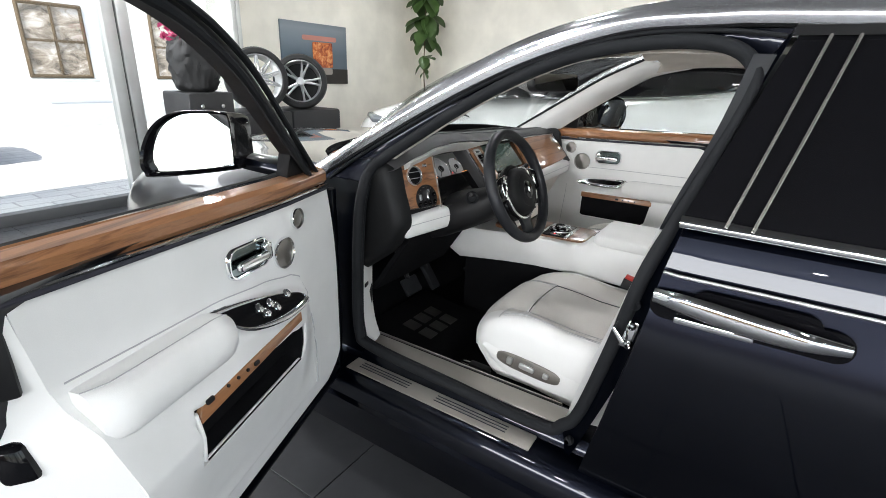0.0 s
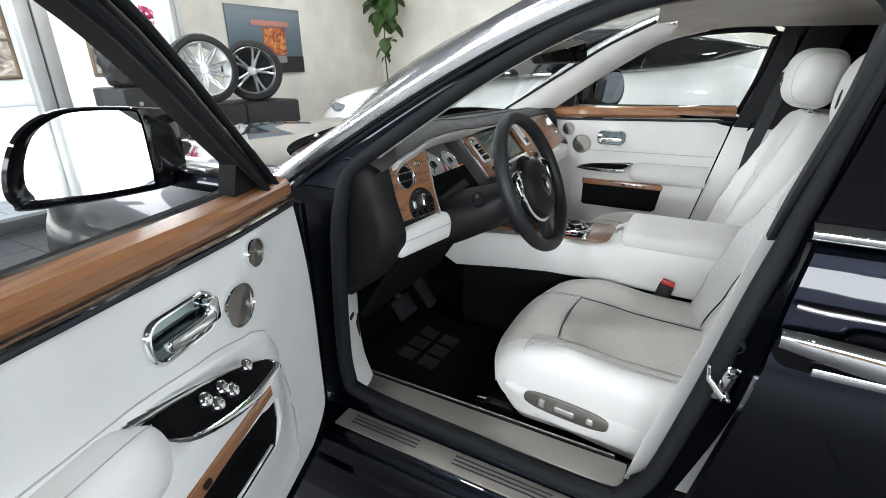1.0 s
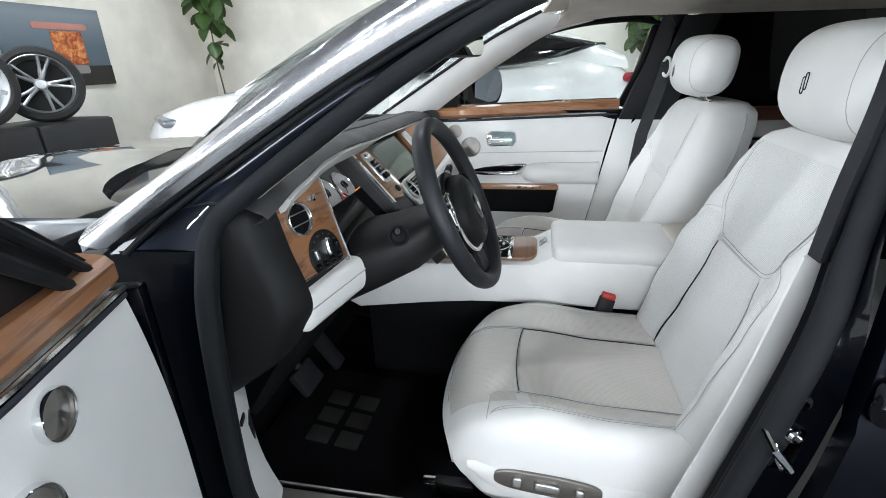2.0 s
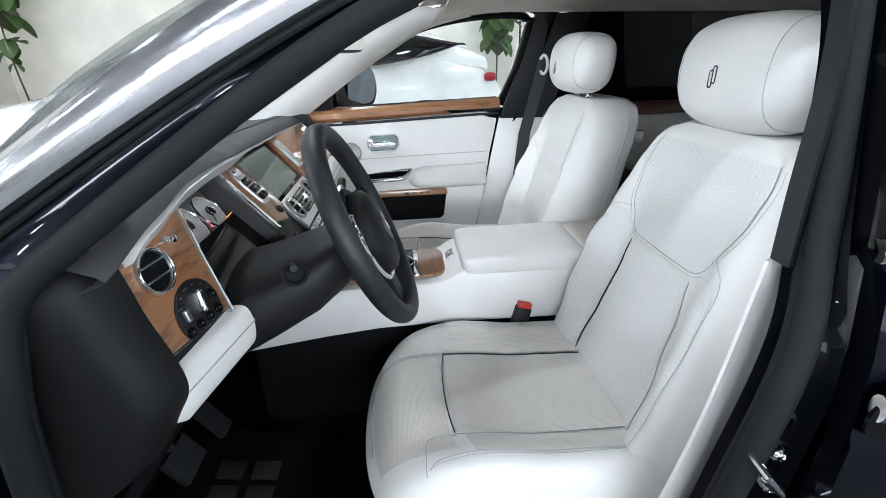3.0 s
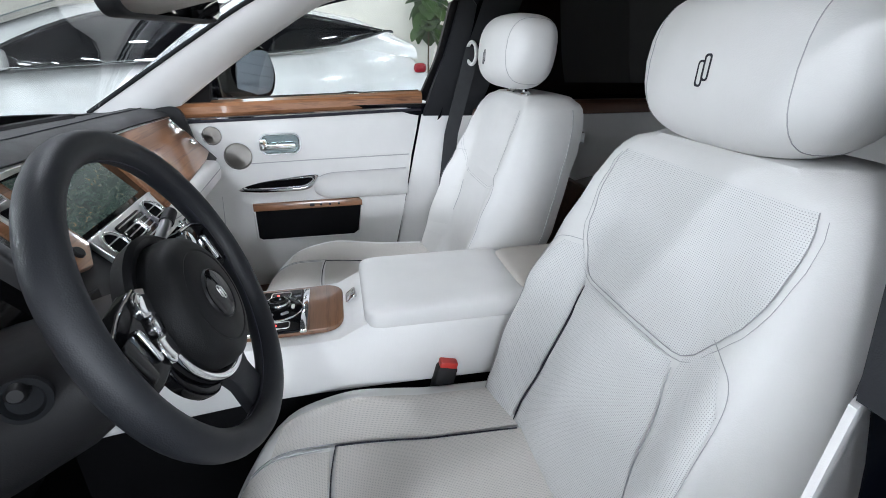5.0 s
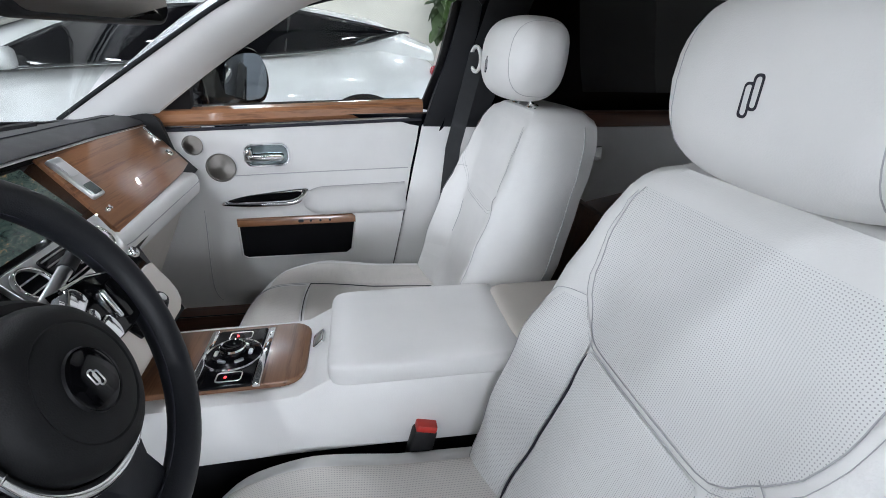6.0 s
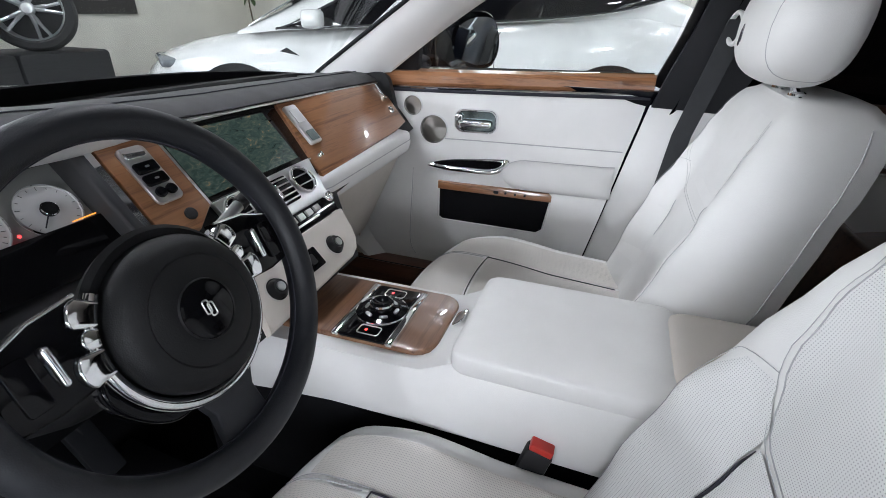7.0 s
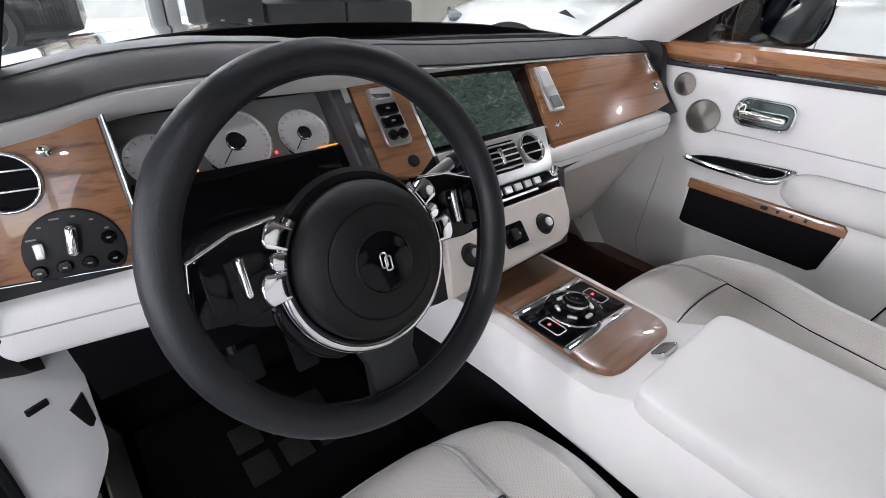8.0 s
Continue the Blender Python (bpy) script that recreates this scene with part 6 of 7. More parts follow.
def on_outer(x, z):
    """A place on the upright panel at the driver's outer end."""
    return Vector((x, 0.238 + 0.27 * (z - 0.953) - 0.18 * (x + 0.535), z))


def outer_frame(x, z, d=0.0):
    out = Vector((-0.18, -1.0, 0.27)).normalized()
    return basis(on_outer(x, z) + out * d, out)


def outer_plate(corners, depth, d=0.0, round_by=0.003):
    """A flat panel on the outer end from (x, height) corners."""
    m = outer_frame(*corners[0], d)
    back = outer_frame(*corners[0]).inverted()
    flat = [back @ on_outer(x, z) for x, z in corners]
    return plate([(p.x, p.y) for p in flat], depth, m, round_by)


# left wood, vent and light switch
part("fascia", outer_plate([(-0.690, 0.942), (-0.690, 1.110), (-0.538, 1.110), (-0.538, 0.942)], 0.02, -0.030, 0.0), SOFT_BLACK, dash)
part("wood_panel", outer_plate([(-0.690, 0.962), (-0.690, 1.112), (-0.540, 1.112), (-0.538, 0.955)], 0.010, -0.010), WOOD_X, dash, "walnut panel round the outer vent")
part("chrome_edge", tube([on_outer(-0.535, z) for z in (0.950, 0.99, 1.04, 1.115)], 0.0020), CHROME, dash)
part("chrome_edge", tube([on_outer(x, 0.9545 + 0.04 * (-0.538 - x)) for x in (-0.69, -0.62, -0.538)], 0.0007), CHROME, dash)


def round_vent(m, r, material=SATIN, vanes=(-0.62, 0.62)):
    v = part("air_vent", lathe([(r * 1.20, 0.0), (r * 1.18, 0.006), (r * 1.13, 0.007), (r * 1.04, 0.004), (r * 1.02, 0.0005)], 40, m), material, dash, "round air vent with a polished rim")
    # Flat disc, near-black to stand for the shade in the vent's depth.
    part("throat_shade", lathe([(r * 1.06, 0.001), (r * 0.9, 0.0015), (0.001, 0.002)], 32, m), CARPET, v)
    ring = tube([(r * 1.10 * math.cos(a), r * 1.10 * math.sin(a), 0.006) for a in [2 * math.pi * k / 48 for k in range(48)]], r * 0.075, 10, True)
    part("vent_ring", ring, CHROME, v, "bright chrome ring", m)
    for k in vanes:
        part("vane", rbox((r * 2.04 * math.sqrt(1 - (0.58 * k) ** 2), 0.0018, 0.005), (0, 0.58 * k * r, 0.0055), 0.0005), SATIN, v, "", m)
    return v


round_vent(outer_frame(-0.632, 1.060), 0.0262, SATIN, (-0.55, 0.75))
lsw = part("light_switch", plate([(0.046 * math.cos(a), max(-0.026, 0.046 * math.sin(a))) for a in [2 * math.pi * k / 48 for k in range(48)]], 0.004, outer_frame(-0.598, 0.983), 0.0015), SOFT_BLACK, dash, "black round light switch panel")
part("rotary_knob", plate(rrect(0.011, 0.034, 0.005), 0.012, outer_frame(-0.597, 0.996, 0.004) @ pose(0, 0, 0, 0, 0, -8), 0.004), CHROME, lsw, "chrome rotary knob")
part("dimmer", plate(rrect(0.009, 0.019, 0.003), 0.005, outer_frame(-0.627, 0.990, 0.004), 0.002), SATIN, lsw)
for bx, bz in ((-0.634, 0.968), (-0.612, 0.969), (-0.590, 0.969), (-0.567, 0.969), (-0.566, 0.992)):
    key = part("push_button", lathe([(0.0075, 0), (0.0075, 0.003), (0.006, 0.0045), (0.001, 0.0045)], 18, outer_frame(bx, bz, 0.0035)), GLOSS_BLACK, lsw)
    part("mark", plate(rrect(0.0045, 0.0020, 0.0008), 0.0008, outer_frame(bx, bz, 0.0078)), GRILLE, key)
for k in range(6):
    a = radians(28 + 124 * k / 5)
    part("mark", plate(rrect(0.009 if k in (3, 5) else 0.004, 0.0018, 0.0008), 0.0008, outer_frame(-0.598 + 0.037 * math.cos(a), 0.986 + 0.034 * math.sin(a), 0.0038)), GRILLE, lsw)
part("vent_knob", lathe([(0.006, 0), (0.0065, 0.006), (0.004, 0.012), (0.006, 0.016), (0.001, 0.018)], 16, outer_frame(-0.590, 1.086)), CHROME, dash, "small chrome pull knob")

# instrument cluster, set back
CL = -0.036
part("cluster_panel", dash_plate([(-0.530, 0.985), (-0.530, 1.105), (-0.205, 1.105), (-0.205, 0.975)], 0.006, CL - 0.006, 0.0), CLUSTER, dash, "grey instrument panel")
part("cluster_display", dash_plate([(-0.525, 0.955), (-0.525, 1.035), (-0.225, 1.033), (-0.215, 0.955)], 0.012, CL + 0.001, 0.002), GLOSS_BLACK, dash, "gloss black display strip")
part("cluster_floor", thick([[on_dash(-0.525, 0.958, CL), on_dash(-0.205, 0.958, CL)], [on_dash(-0.49, 0.945, 0.02), on_dash(-0.205, 0.945, 0.02)]], 0.02, (0, 0, -1)), SOFT_BLACK, dash)
part("cluster_wall", dash_plate([(-0.238, 0.955), (-0.238, 1.105), (-0.212, 1.105), (-0.212, 0.955)], 0.042, CL, 0.006), DASH_TOP, dash)
part("cluster_wall", thick([[on_outer(-0.534, z) + Vector((0.001, 0.002, 0)), Vector((-0.532, 0.36, z)), Vector((-0.530, 0.42, z))] for z in (0.94, 1.0, 1.06, 1.112)], 0.006, (-1, 0, 0)), CLUSTER, dash, "grey side wall of the cluster")
for gx, gz, r in ((-0.488, 1.056, 0.036), (-0.385, 1.060, 0.049), (-0.285, 1.056, 0.039)):
    m = dash_frame(gx, gz, CL + 0.002)
    g = part("gauge", lathe([(r, 0.0), (r, 0.003), (r * 0.97, 0.0045), (r * 0.94, 0.003), (0.001, 0.003)], 48, m), GAUGE, dash, "silver-white round gauge")
    part("gauge_ring", lathe([(r * 0.97, 0.003), (r * 1.0, 0.006), (r * 1.03, 0.003)], 48, m), CHROME, g)
    part("gauge_boss", lathe([(r * 0.26, 0.003), (r * 0.24, 0.008), (r * 0.15, 0.009), (0.001, 0.0095)], 24, m), SOFT_BLACK, g)
    part("gauge_boss", lathe([(r * 0.25, 0.0065), (r * 0.28, 0.008), (r * 0.25, 0.009)], 24, m), CHROME, g)
    part("needle", rbox((r * 0.62, 0.0016, 0.001), (r * 0.48, 0, 0.006), 0), GROOVE, g, "", m @ pose(0, 0, 0, 0, 0, 228))
    n_marks = 24 if r > 0.045 else 14
    for k in range(n_marks):
        a = radians(-40 + 260 * k / (n_marks - 1))
        part("mark", rbox((0.0050 if k % 2 == 0 else 0.003, 0.0006, 0.0006), (0, 0, 0), 0), DASH_TOP, g, "", m @ Matrix.Translation((r * 0.86 * math.cos(a), r * 0.86 * math.sin(a), 0.0034)) @ pose(0, 0, 0, 0, 0, math.degrees(a)))
part("warning_lamp", lathe([(0.0022, 0), (0.0018, 0.001), (0.0001, 0.0011)], 12, dash_frame(-0.339, 1.039, CL + 0.012)), TELL_RED, dash, "lit red telltale")
part("warning_lamp", lathe([(0.0018, 0), (0.0014, 0.001), (0.0001, 0.0011)], 12, dash_frame(-0.448, 1.036, CL + 0.0135)), AMBER, dash, "lit amber telltale")
part("scale_light", rbox((0.034, 0.0014, 0.001), (0, 0, 0), 0), AMBER, dash, "lit amber scale", dash_frame(-0.260, 1.0345, CL + 0.0135) @ pose(0, 0, 0, 0, 0, 1))

# centre wood column, screen, clock, far wood panel
part("wood_panel", dash_plate([(-0.210, 0.975), (-0.205, 1.100), (-0.108, 1.092), (-0.108, 0.985), (-0.15, 0.965)], 0.012), WOOD_X, dash, "walnut panel with a switch block")
part("chrome_edge", thick(band([on_dash(-0.222, 1.104, 0.014), on_dash(-0.226, 0.97, 0.012)], [on_dash(-0.211, 1.10, 0.014), on_dash(-0.216, 0.965, 0.012)], 12), 0.01, -OUT), CHROME, dash, "chrome edge of the wood")
part("chrome_edge", thick(band([on_dash(-0.110, 1.092, 0.014), on_dash(-0.110, 0.985, 0.014)], [on_dash(-0.101, 1.092, 0.010), on_dash(-0.101, 0.985, 0.010)], 12), 0.01, -OUT), CHROME, dash, "chrome edge of the wood")
blk = part("switch_block", plate(rrect(0.048, 0.100, 0.009), 0.005, dash_frame(-0.160, 1.044, 0.012), 0.002), SATIN, dash, "metal framed switch block")
part("slot", plate(rrect(0.036, 0.020, 0.006), 0.002, dash_frame(-0.160, 1.073, 0.0165), 0.001), CHROME, blk)
for bz in (1.052, 1.036):
    part("rocker", plate(rrect(0.038, 0.0185, 0.004), 0.005, dash_frame(-0.160, bz, 0.0165), 0.002), GLOSS_BLACK, blk)
    part("rocker_mark", plate(rrect(0.007, 0.003, 0.001), 0.001, dash_frame(-0.160, bz, 0.0214)), SATIN, blk)
for dx in (-0.0095, 0.0095):
    part("push_button", lathe([(0.0085, 0), (0.0085, 0.005), (0.006, 0.007), (0.001, 0.007)], 16, dash_frame(-0.160 + dx, 1.0195, 0.0165)), GLOSS_BLACK, blk)
part("start_button", lathe([(0.010, 0), (0.010, 0.004), (0.008, 0.006), (0.001, 0.006)], 20, dash_frame(-0.150, 0.985, 0.012)), SOFT_BLACK, dash, "round black start button")
part("screen_bezel", dash_plate([(-0.100, 0.988), (-0.100, 1.096), (0.212, 1.088), (0.212, 0.990)], 0.006, -0.006, 0.002), GLOSS_BLACK, dash, "gloss black screen surround")
part("screen", dash_plate([(-0.092, 0.997), (-0.092, 1.090), (0.165, 1.084), (0.165, 0.998)], 0.002, 0.001, 0.0), SCREEN, dash, "lit map screen in dark green")
part("chrome_edge", tube([on_dash(x, 0.988, 0.004) for x in (-0.10, 0.05, 0.212)], 0.003), CHROME, dash)
part("wood_panel", dash_plate([(0.185, 0.952), (0.215, 1.090), (0.692, 1.084), (0.682, 0.975), (0.60, 0.966)], 0.008), WOOD_X, dash, "broad walnut panel before the passenger")
ck = part("clock", plate(rrect(0.042, 0.100, 0.006), 0.008, dash_frame(0.240, 1.043, 0.008), 0.003), SATIN, dash, "slim framed clock")
part("clock_face", plate(rrect(0.028, 0.034, 0.003), 0.002, dash_frame(0.240, 1.058, 0.0155)), GAUGE, ck)
part("clock_face", plate(rrect(0.028, 0.026, 0.003), 0.002, dash_frame(0.240, 1.020, 0.0155)), DIM_CHROME, ck)
part("vent_knob", lathe([(0.005, 0), (0.0055, 0.006), (0.003, 0.010), (0.005, 0.013), (0.001, 0.014)], 16, dash_frame(0.216, 0.985, 0.008)), CHROME, dash)
part("emblem_badge", ring_plate(rrect(0.018, 0.022, 0.006), rrect(0.009, 0.012, 0.003), 0.004, dash_frame(0.650, 1.012, 0.008)), CHROME, dash, "small chrome badge")
part("far_vent", plate(rrect(0.020, 0.052, 0.009), 0.006, dash_frame(0.668, 1.058, 0.008), 0.003), CHROME, dash, "chrome end vent")

# vents and buttons
part("vent_panel", dash_plate([(-0.098, 0.925), (-0.098, 0.988), (0.184, 0.990), (0.158, 0.925)], 0.010, -0.002), SATIN, dash, "satin metal vent panel")
round_vent(dash_frame(-0.066, 0.962, 0.0095), 0.0255)
round_vent(dash_frame(0.118, 0.962, 0.0095), 0.0255)
part("vent_grille", plate(rrect(0.105, 0.056, 0.006), 0.004, dash_frame(0.028, 0.960, 0.0085), 0.001), GLOSS_BLACK, dash, "middle air vent")
for k in range(5):
    part("vane", rbox((0.100, 0.0022, 0.006), (0, -0.022 + 0.011 * k, 0.006), 0.001), SATIN, dash, "", dash_frame(0.028, 0.960, 0.0085))
part("vent_wheel", plate(rrect(0.008, 0.030, 0.003), 0.010, dash_frame(0.028, 0.960, 0.014), 0.003), CHROME, dash)
part("button_panel", dash_plate([(-0.105, 0.896), (-0.105, 0.926), (0.165, 0.926), (0.158, 0.896)], 0.006, -0.002), GLOSS_BLACK, dash, "black button row panel")
for k in range(8):
    part("push_button", plate(rrect(0.018, 0.013, 0.002), 0.005, dash_frame(-0.085 + 0.0265 * k, 0.916, 0.004), 0.001), SATIN, dash)
part("tuning_knob", lathe([(0.012, 0), (0.012, 0.006), (0.009, 0.010), (0.003, 0.008), (0.001, 0.008)], 24, dash_frame(0.150, 0.921, 0.006)), CHROME, dash, "ribbed chrome knob")
part("disc_slot", plate(rrect(0.13, 0.004, 0.0015), 0.002, dash_frame(0.03, 0.905, 0.0045)), SATIN, dash)
# white lower centre panel
part("lower_panel", dash_plate([(-0.185, 0.818), (-0.150, 0.896), (0.155, 0.896), (0.153, 0.880), (0.146, 0.860), (0.134, 0.843), (0.116, 0.831), (0.09, 0.825)], 0.016, -0.004, 0.006), CREAM, dash, "cream leather lower panel")
for kx, kz in ((-0.122, 0.856), (0.060, 0.856)):
    m = dash_frame(kx, kz, 0.012)
    k1 = part("climate_knob", lathe([(0.017, 0), (0.017, 0.010), (0.013, 0.016), (0.001, 0.016)], 28, m), SOFT_BLACK, dash, "black rotary climate knob")
    part("knob_cap", lathe([(0.0085, 0.0155), (0.008, 0.018), (0.001, 0.0185)], 20, m), SATIN, k1)
    part("knob_ring", lathe([(0.016, 0.001), (0.020, 0.004), (0.021, 0.0)], 28, m), CHROME, k1)
cp = part("climate_panel", plate(rrect(0.052, 0.040, 0.004), 0.005, dash_frame(-0.016, 0.858, 0.011), 0.001), GLOSS_BLACK, dash, "small black climate display")
part("push_button", plate(rrect(0.016, 0.020, 0.003), 0.003, dash_frame(-0.016, 0.858, 0.016), 0.001), SOFT_BLACK, cp)


def roll(name, x0, x1, y, z0, z1, back, label, tilt=0.0, n=24, slant=0.0):
    """A padded roll along the dash."""
    rows = []
    for k in range(n + 1):
        t = k / n
        x = lerp(x0, x1, t)
        e = max(0.25, min(1.0, math.sin(math.pi * min(t, 1 - t) * 6) if min(t, 1 - t) < 1 / 12 else 1.0))
        zc, h = (z0 + z1) / 2 + tilt * (t - 0.5), (z1 - z0) / 2 * (0.6 + 0.4 * e)
        row = []
        for q in range(15):
            a = math.pi * (q / 14 - 0.5)
            row.append((x, y + slant * (1 - t) + (1 - max(0.0, math.cos(a)) ** 0.5) * 0.026 + (1 - e) * 0.02, zc + h * math.sin(a)))
        row.append((x, y + back, zc + h + 0.012))
        row.append((x, y + back, zc - h))
        rows.append(row)
    p = part(name, grid(rows, ring=True, caps=True), WHITE, dash, label)
    part("stitch_line", tube([(r[8][0], r[8][1] - 0.001, r[8][2]) for r in rows], 0.0012, 6), THREAD, p)
    return p


roll("knee_roll", -0.702, -0.503, 0.210, 0.868, 0.944, 0.09, "white leather knee roll", 0.008, 24, 0.046)
roll("glovebox_roll", 0.150, 0.665, 0.203, 0.900, 0.962, 0.10, "cream glovebox roll", 0.008)
part("glovebox_lid", thick([[(lerp(0.14, 0.715, i / 12), 0.250 + 0.02 * (i / 12 - 0.5) + dy, z) for z, dy in ((0.925, 0.0), (0.86, 0.022), (0.78, 0.06), (0.68, 0.11), (0.58, 0.16))] for i in range(13)], 0.03, (0, 1, 0.3)), CREAM, dash, "cream leather glovebox lid")
part("glovebox_pull", plate(rrect(0.09, 0.012, 0.005), 0.006, basis((0.42, 0.255, 0.890), (0, -1, -0.3)), 0.002), CHROME, dash)
part("centre_side", thick([[(x, y, z) for z, x in ((0.66, 0.105), (0.80, 0.108), (0.86, 0.138), (0.90, 0.150))] for y in (0.17, 0.24, 0.32)], 0.02, (-1, 0, 0)), CREAM, dash)
part("knee_panel", thick([[(x, 0.262 + dy, z) for z, dy in ((0.90, 0.0), (0.84, 0.03), (0.74, 0.10), (0.62, 0.18))] for x in (-0.645, -0.5, -0.3, -0.19)], 0.02, (0, 1, 0)), CARPET, dash, "black knee panel")


def end_cap(s):
    line = smooth_line([(0.47, 1.090, 0), (0.38, 1.108, 0), (0.325, 1.116, 0), (0.297, 1.104, 0), (0.285, 1.068, 0), (0.274, 1.022, 0), (0.256, 0.967, 0), (0.249, 0.925, 0), (0.262, 0.89, 0), (0.305, 0.824, 0), (0.393, 0.754, 0), (0.47, 0.70, 0)], 4)
    rows = []
    for x, sc in ((0.688, 1.0), (0.703, 0.995), (0.725, 0.965), (0.742, 0.91), (0.750, 0.82)):
        k = 0.97 if s > 0 else 1.0
        rows.append([(s * x, 0.47 + (0.46 + (p.x - 0.46) * sc - 0.47) * k, 0.93 + (p.y - 0.93) * sc) for p in line])
    part("end_cap", grid(rows, ring=True, caps=True), AIRBAG, dash, "dark padded dash end")


end_cap(-1)
end_cap(1)

# steering column
rows = []
for y, hw, zc, h in ((0.045, 0.055, 0.995, 0.040), (0.07, 0.085, 0.980, 0.052), (0.12, 0.108, 0.950, 0.062), (0.20, 0.122, 0.915, 0.070), (0.28, 0.135, 0.885, 0.080), (0.36, 0.14, 0.87, 0.09)):
    rows.append([(-0.385 + hw * math.copysign(abs(math.cos(a)) ** 0.7, math.cos(a)), y, zc + h * math.copysign(abs(math.sin(a)) ** 0.7, math.sin(a))) for a in [2 * math.pi * k / 28 for k in range(28)]])
col = thing("steering_column", (-0.385, 0.3, 0.85), "black steering column shroud with a key hole", "steering column")
part("shroud", grid(rows, ring=True, caps=True), SOFT_BLACK, col)
hole = basis((-0.494, 0.145, 0.985), (-1, -0.35, 0.2))
part("lock_ring", lathe([(0.022, -0.004), (0.022, 0.004), (0.017, 0.006), (0.014, 0.0), (0.001, -0.001)], 24, hole), RUBBER, col)
part("adjuster", lathe([(0.009, 0), (0.009, 0.014), (0.006, 0.018), (0.001, 0.018)], 16, basis((-0.490, 0.148, 0.995), (-1, -0.35, 0.2))), SOFT_BLACK, col)
part("adjuster", lathe([(0.012, -0.003), (0.012, 0.002), (0.007, 0.0), (0.001, 0.0)], 16, basis((-0.482, 0.17, 0.925), (-1, -0.5, -0.3))), GLOSS_BLACK, col)
part("stalk", tube([(-0.30, 0.10, 1.005), (-0.25, 0.10, 1.03), (-0.205, 0.095, 1.052)], [0.006, 0.007, 0.008], 10), SATIN, col, "silver selector stalk")
part("stalk_tip", tube([(-0.207, 0.095, 1.051), (-0.185, 0.094, 1.060)], [0.010, 0.009], 10), SOFT_BLACK, col)

# ---- centre console ----
console = thing("centre_console", (0, -0.1, 0.36), "white leather centre console with walnut lid and armrest", "centre console")
prof_rows = []
for y, zb, zt, hw in ((0.56, 0.70, 0.79, 0.137), (0.47, 0.65, 0.765, 0.136), (0.40, 0.612, 0.745, 0.135), (0.30, 0.625, 0.752, 0.134), (0.18, 0.640, 0.762, 0.132), (0.05, 0.652, 0.7665, 0.130), (-0.09, 0.656, 0.7675, 0.130), (-0.125, 0.656, 0.771, 0.130), (-0.150, 0.656, 0.784, 0.130), (-0.175, 0.656, 0.797, 0.130), (-0.21, 0.656, 0.801, 0.130), (-0.40, 0.653, 0.800, 0.130), (-0.56, 0.65, 0.79, 0.130)):
    ring = [(-hw * 0.92, y, zb - 0.004), (-hw * 0.99, y, zb + 0.008), (-hw, y, lerp(zb, zt, 0.5)), (-hw * 0.985, y, zt - 0.012), (-hw * 0.92, y, zt), (-hw * 0.8, y, zt + 0.001)]
    prof_rows.append(ring + [(0, y, zt + 0.001)] + [(-x, yy, zz) for x, yy, zz in reversed(ring)])
part("console_body", grid(prof_rows, ring=True, caps=True), WHITE, console, "white leather console body")
part("console_foot", rbox((0.22, 0.95, 0.30), (0, -0.09, 0.505), 0.02), CARPET, console)
tp = rrect(0.186, 0.40, 0.040)
part("wood_top", plate(tp, 0.010, Matrix.Translation((0.002, 0.066, 0.7680)) @ pose(0, 0, 0, -1.0, 0, 0), 0.003), WOOD_CONSOLE, console, "glossy walnut console top")
ctl = part("control_panel", plate(rrect(0.172, 0.090, 0.006), 0.005, Matrix.Translation((-0.006, -0.006, 0.7775)) @ pose(0, 0, 0, -1.0, 0, 0), 0.002), GLOSS_BLACK, console, "gloss black controller panel")
for cy in (0.045, -0.057):
    part("chrome_bar", rbox((0.174, 0.014, 0.008), (-0.006, cy, 0.7795), 0.003), CHROME, ctl)
cdm = Matrix.Translation((-0.004, -0.004, 0.781))
dial = part("rotary_dial", lathe([(0.046, 0), (0.045, 0.004), (0.036, 0.006), (0.034, 0.004), (0.030, 0.005), (0.0215, 0.009), (0.0205, 0.019), (0.017, 0.023), (0.013, 0.020), (0.001, 0.019)], 44, cdm), GLOSS_BLACK, console, "black and chrome rotary controller")
part("dial_ring", lathe([(0.0455, 0.002), (0.048, 0.005), (0.049, 0.001)], 44, cdm), CHROME, dial)
part("dial_ring", lathe([(0.0195, 0.0195), (0.0215, 0.0215), (0.0225, 0.018)], 40, cdm), CHROME, dial)
for k in range(6):
    a = radians(30 + 60 * k)
    part("soft_key", plate(rrect(0.016, 0.007, 0.003), 0.003, cdm @ Matrix.Translation((0.029 * math.cos(a), 0.029 * math.sin(a), 0.005)) @ pose(0, 0, 0, 0, 0, math.degrees(a) + 90), 0.001), SATIN, dial)
for bx, by in ((-0.068, -0.010), (0.058, -0.004)):
    part("button_frame", ring_plate(rrect(0.026, 0.042, 0.006), rrect(0.022, 0.038, 0.005), 0.002, Matrix.Translation((bx, by, 0.7822))), SATIN, ctl)
    part("lit_symbol", plate(rrect(0.005, 0.004, 0.001), 0.001, Matrix.Translation((bx, by + 0.006, 0.7822))), TELL_RED, ctl)
part("armrest", pillow((0.262, 0.338, 0.056), (0.0, -0.342, 0.806), (0.42, 0.16), 22, (0, 0, 0)), WHITE, console, "padded leather armrest")
part("armrest_stitch", tube([(-0.1265, lerp(-0.20, -0.48, k / 10), 0.800) for k in range(11)], 0.0004, 6), THREAD, console)
part("lid_button", plate(rrect(0.040, 0.026, 0.006), 0.006, basis((0.014, -0.153, 0.789), (0, 0.62, 0.78)), 0.002), CHROME, console, "chrome lid button")
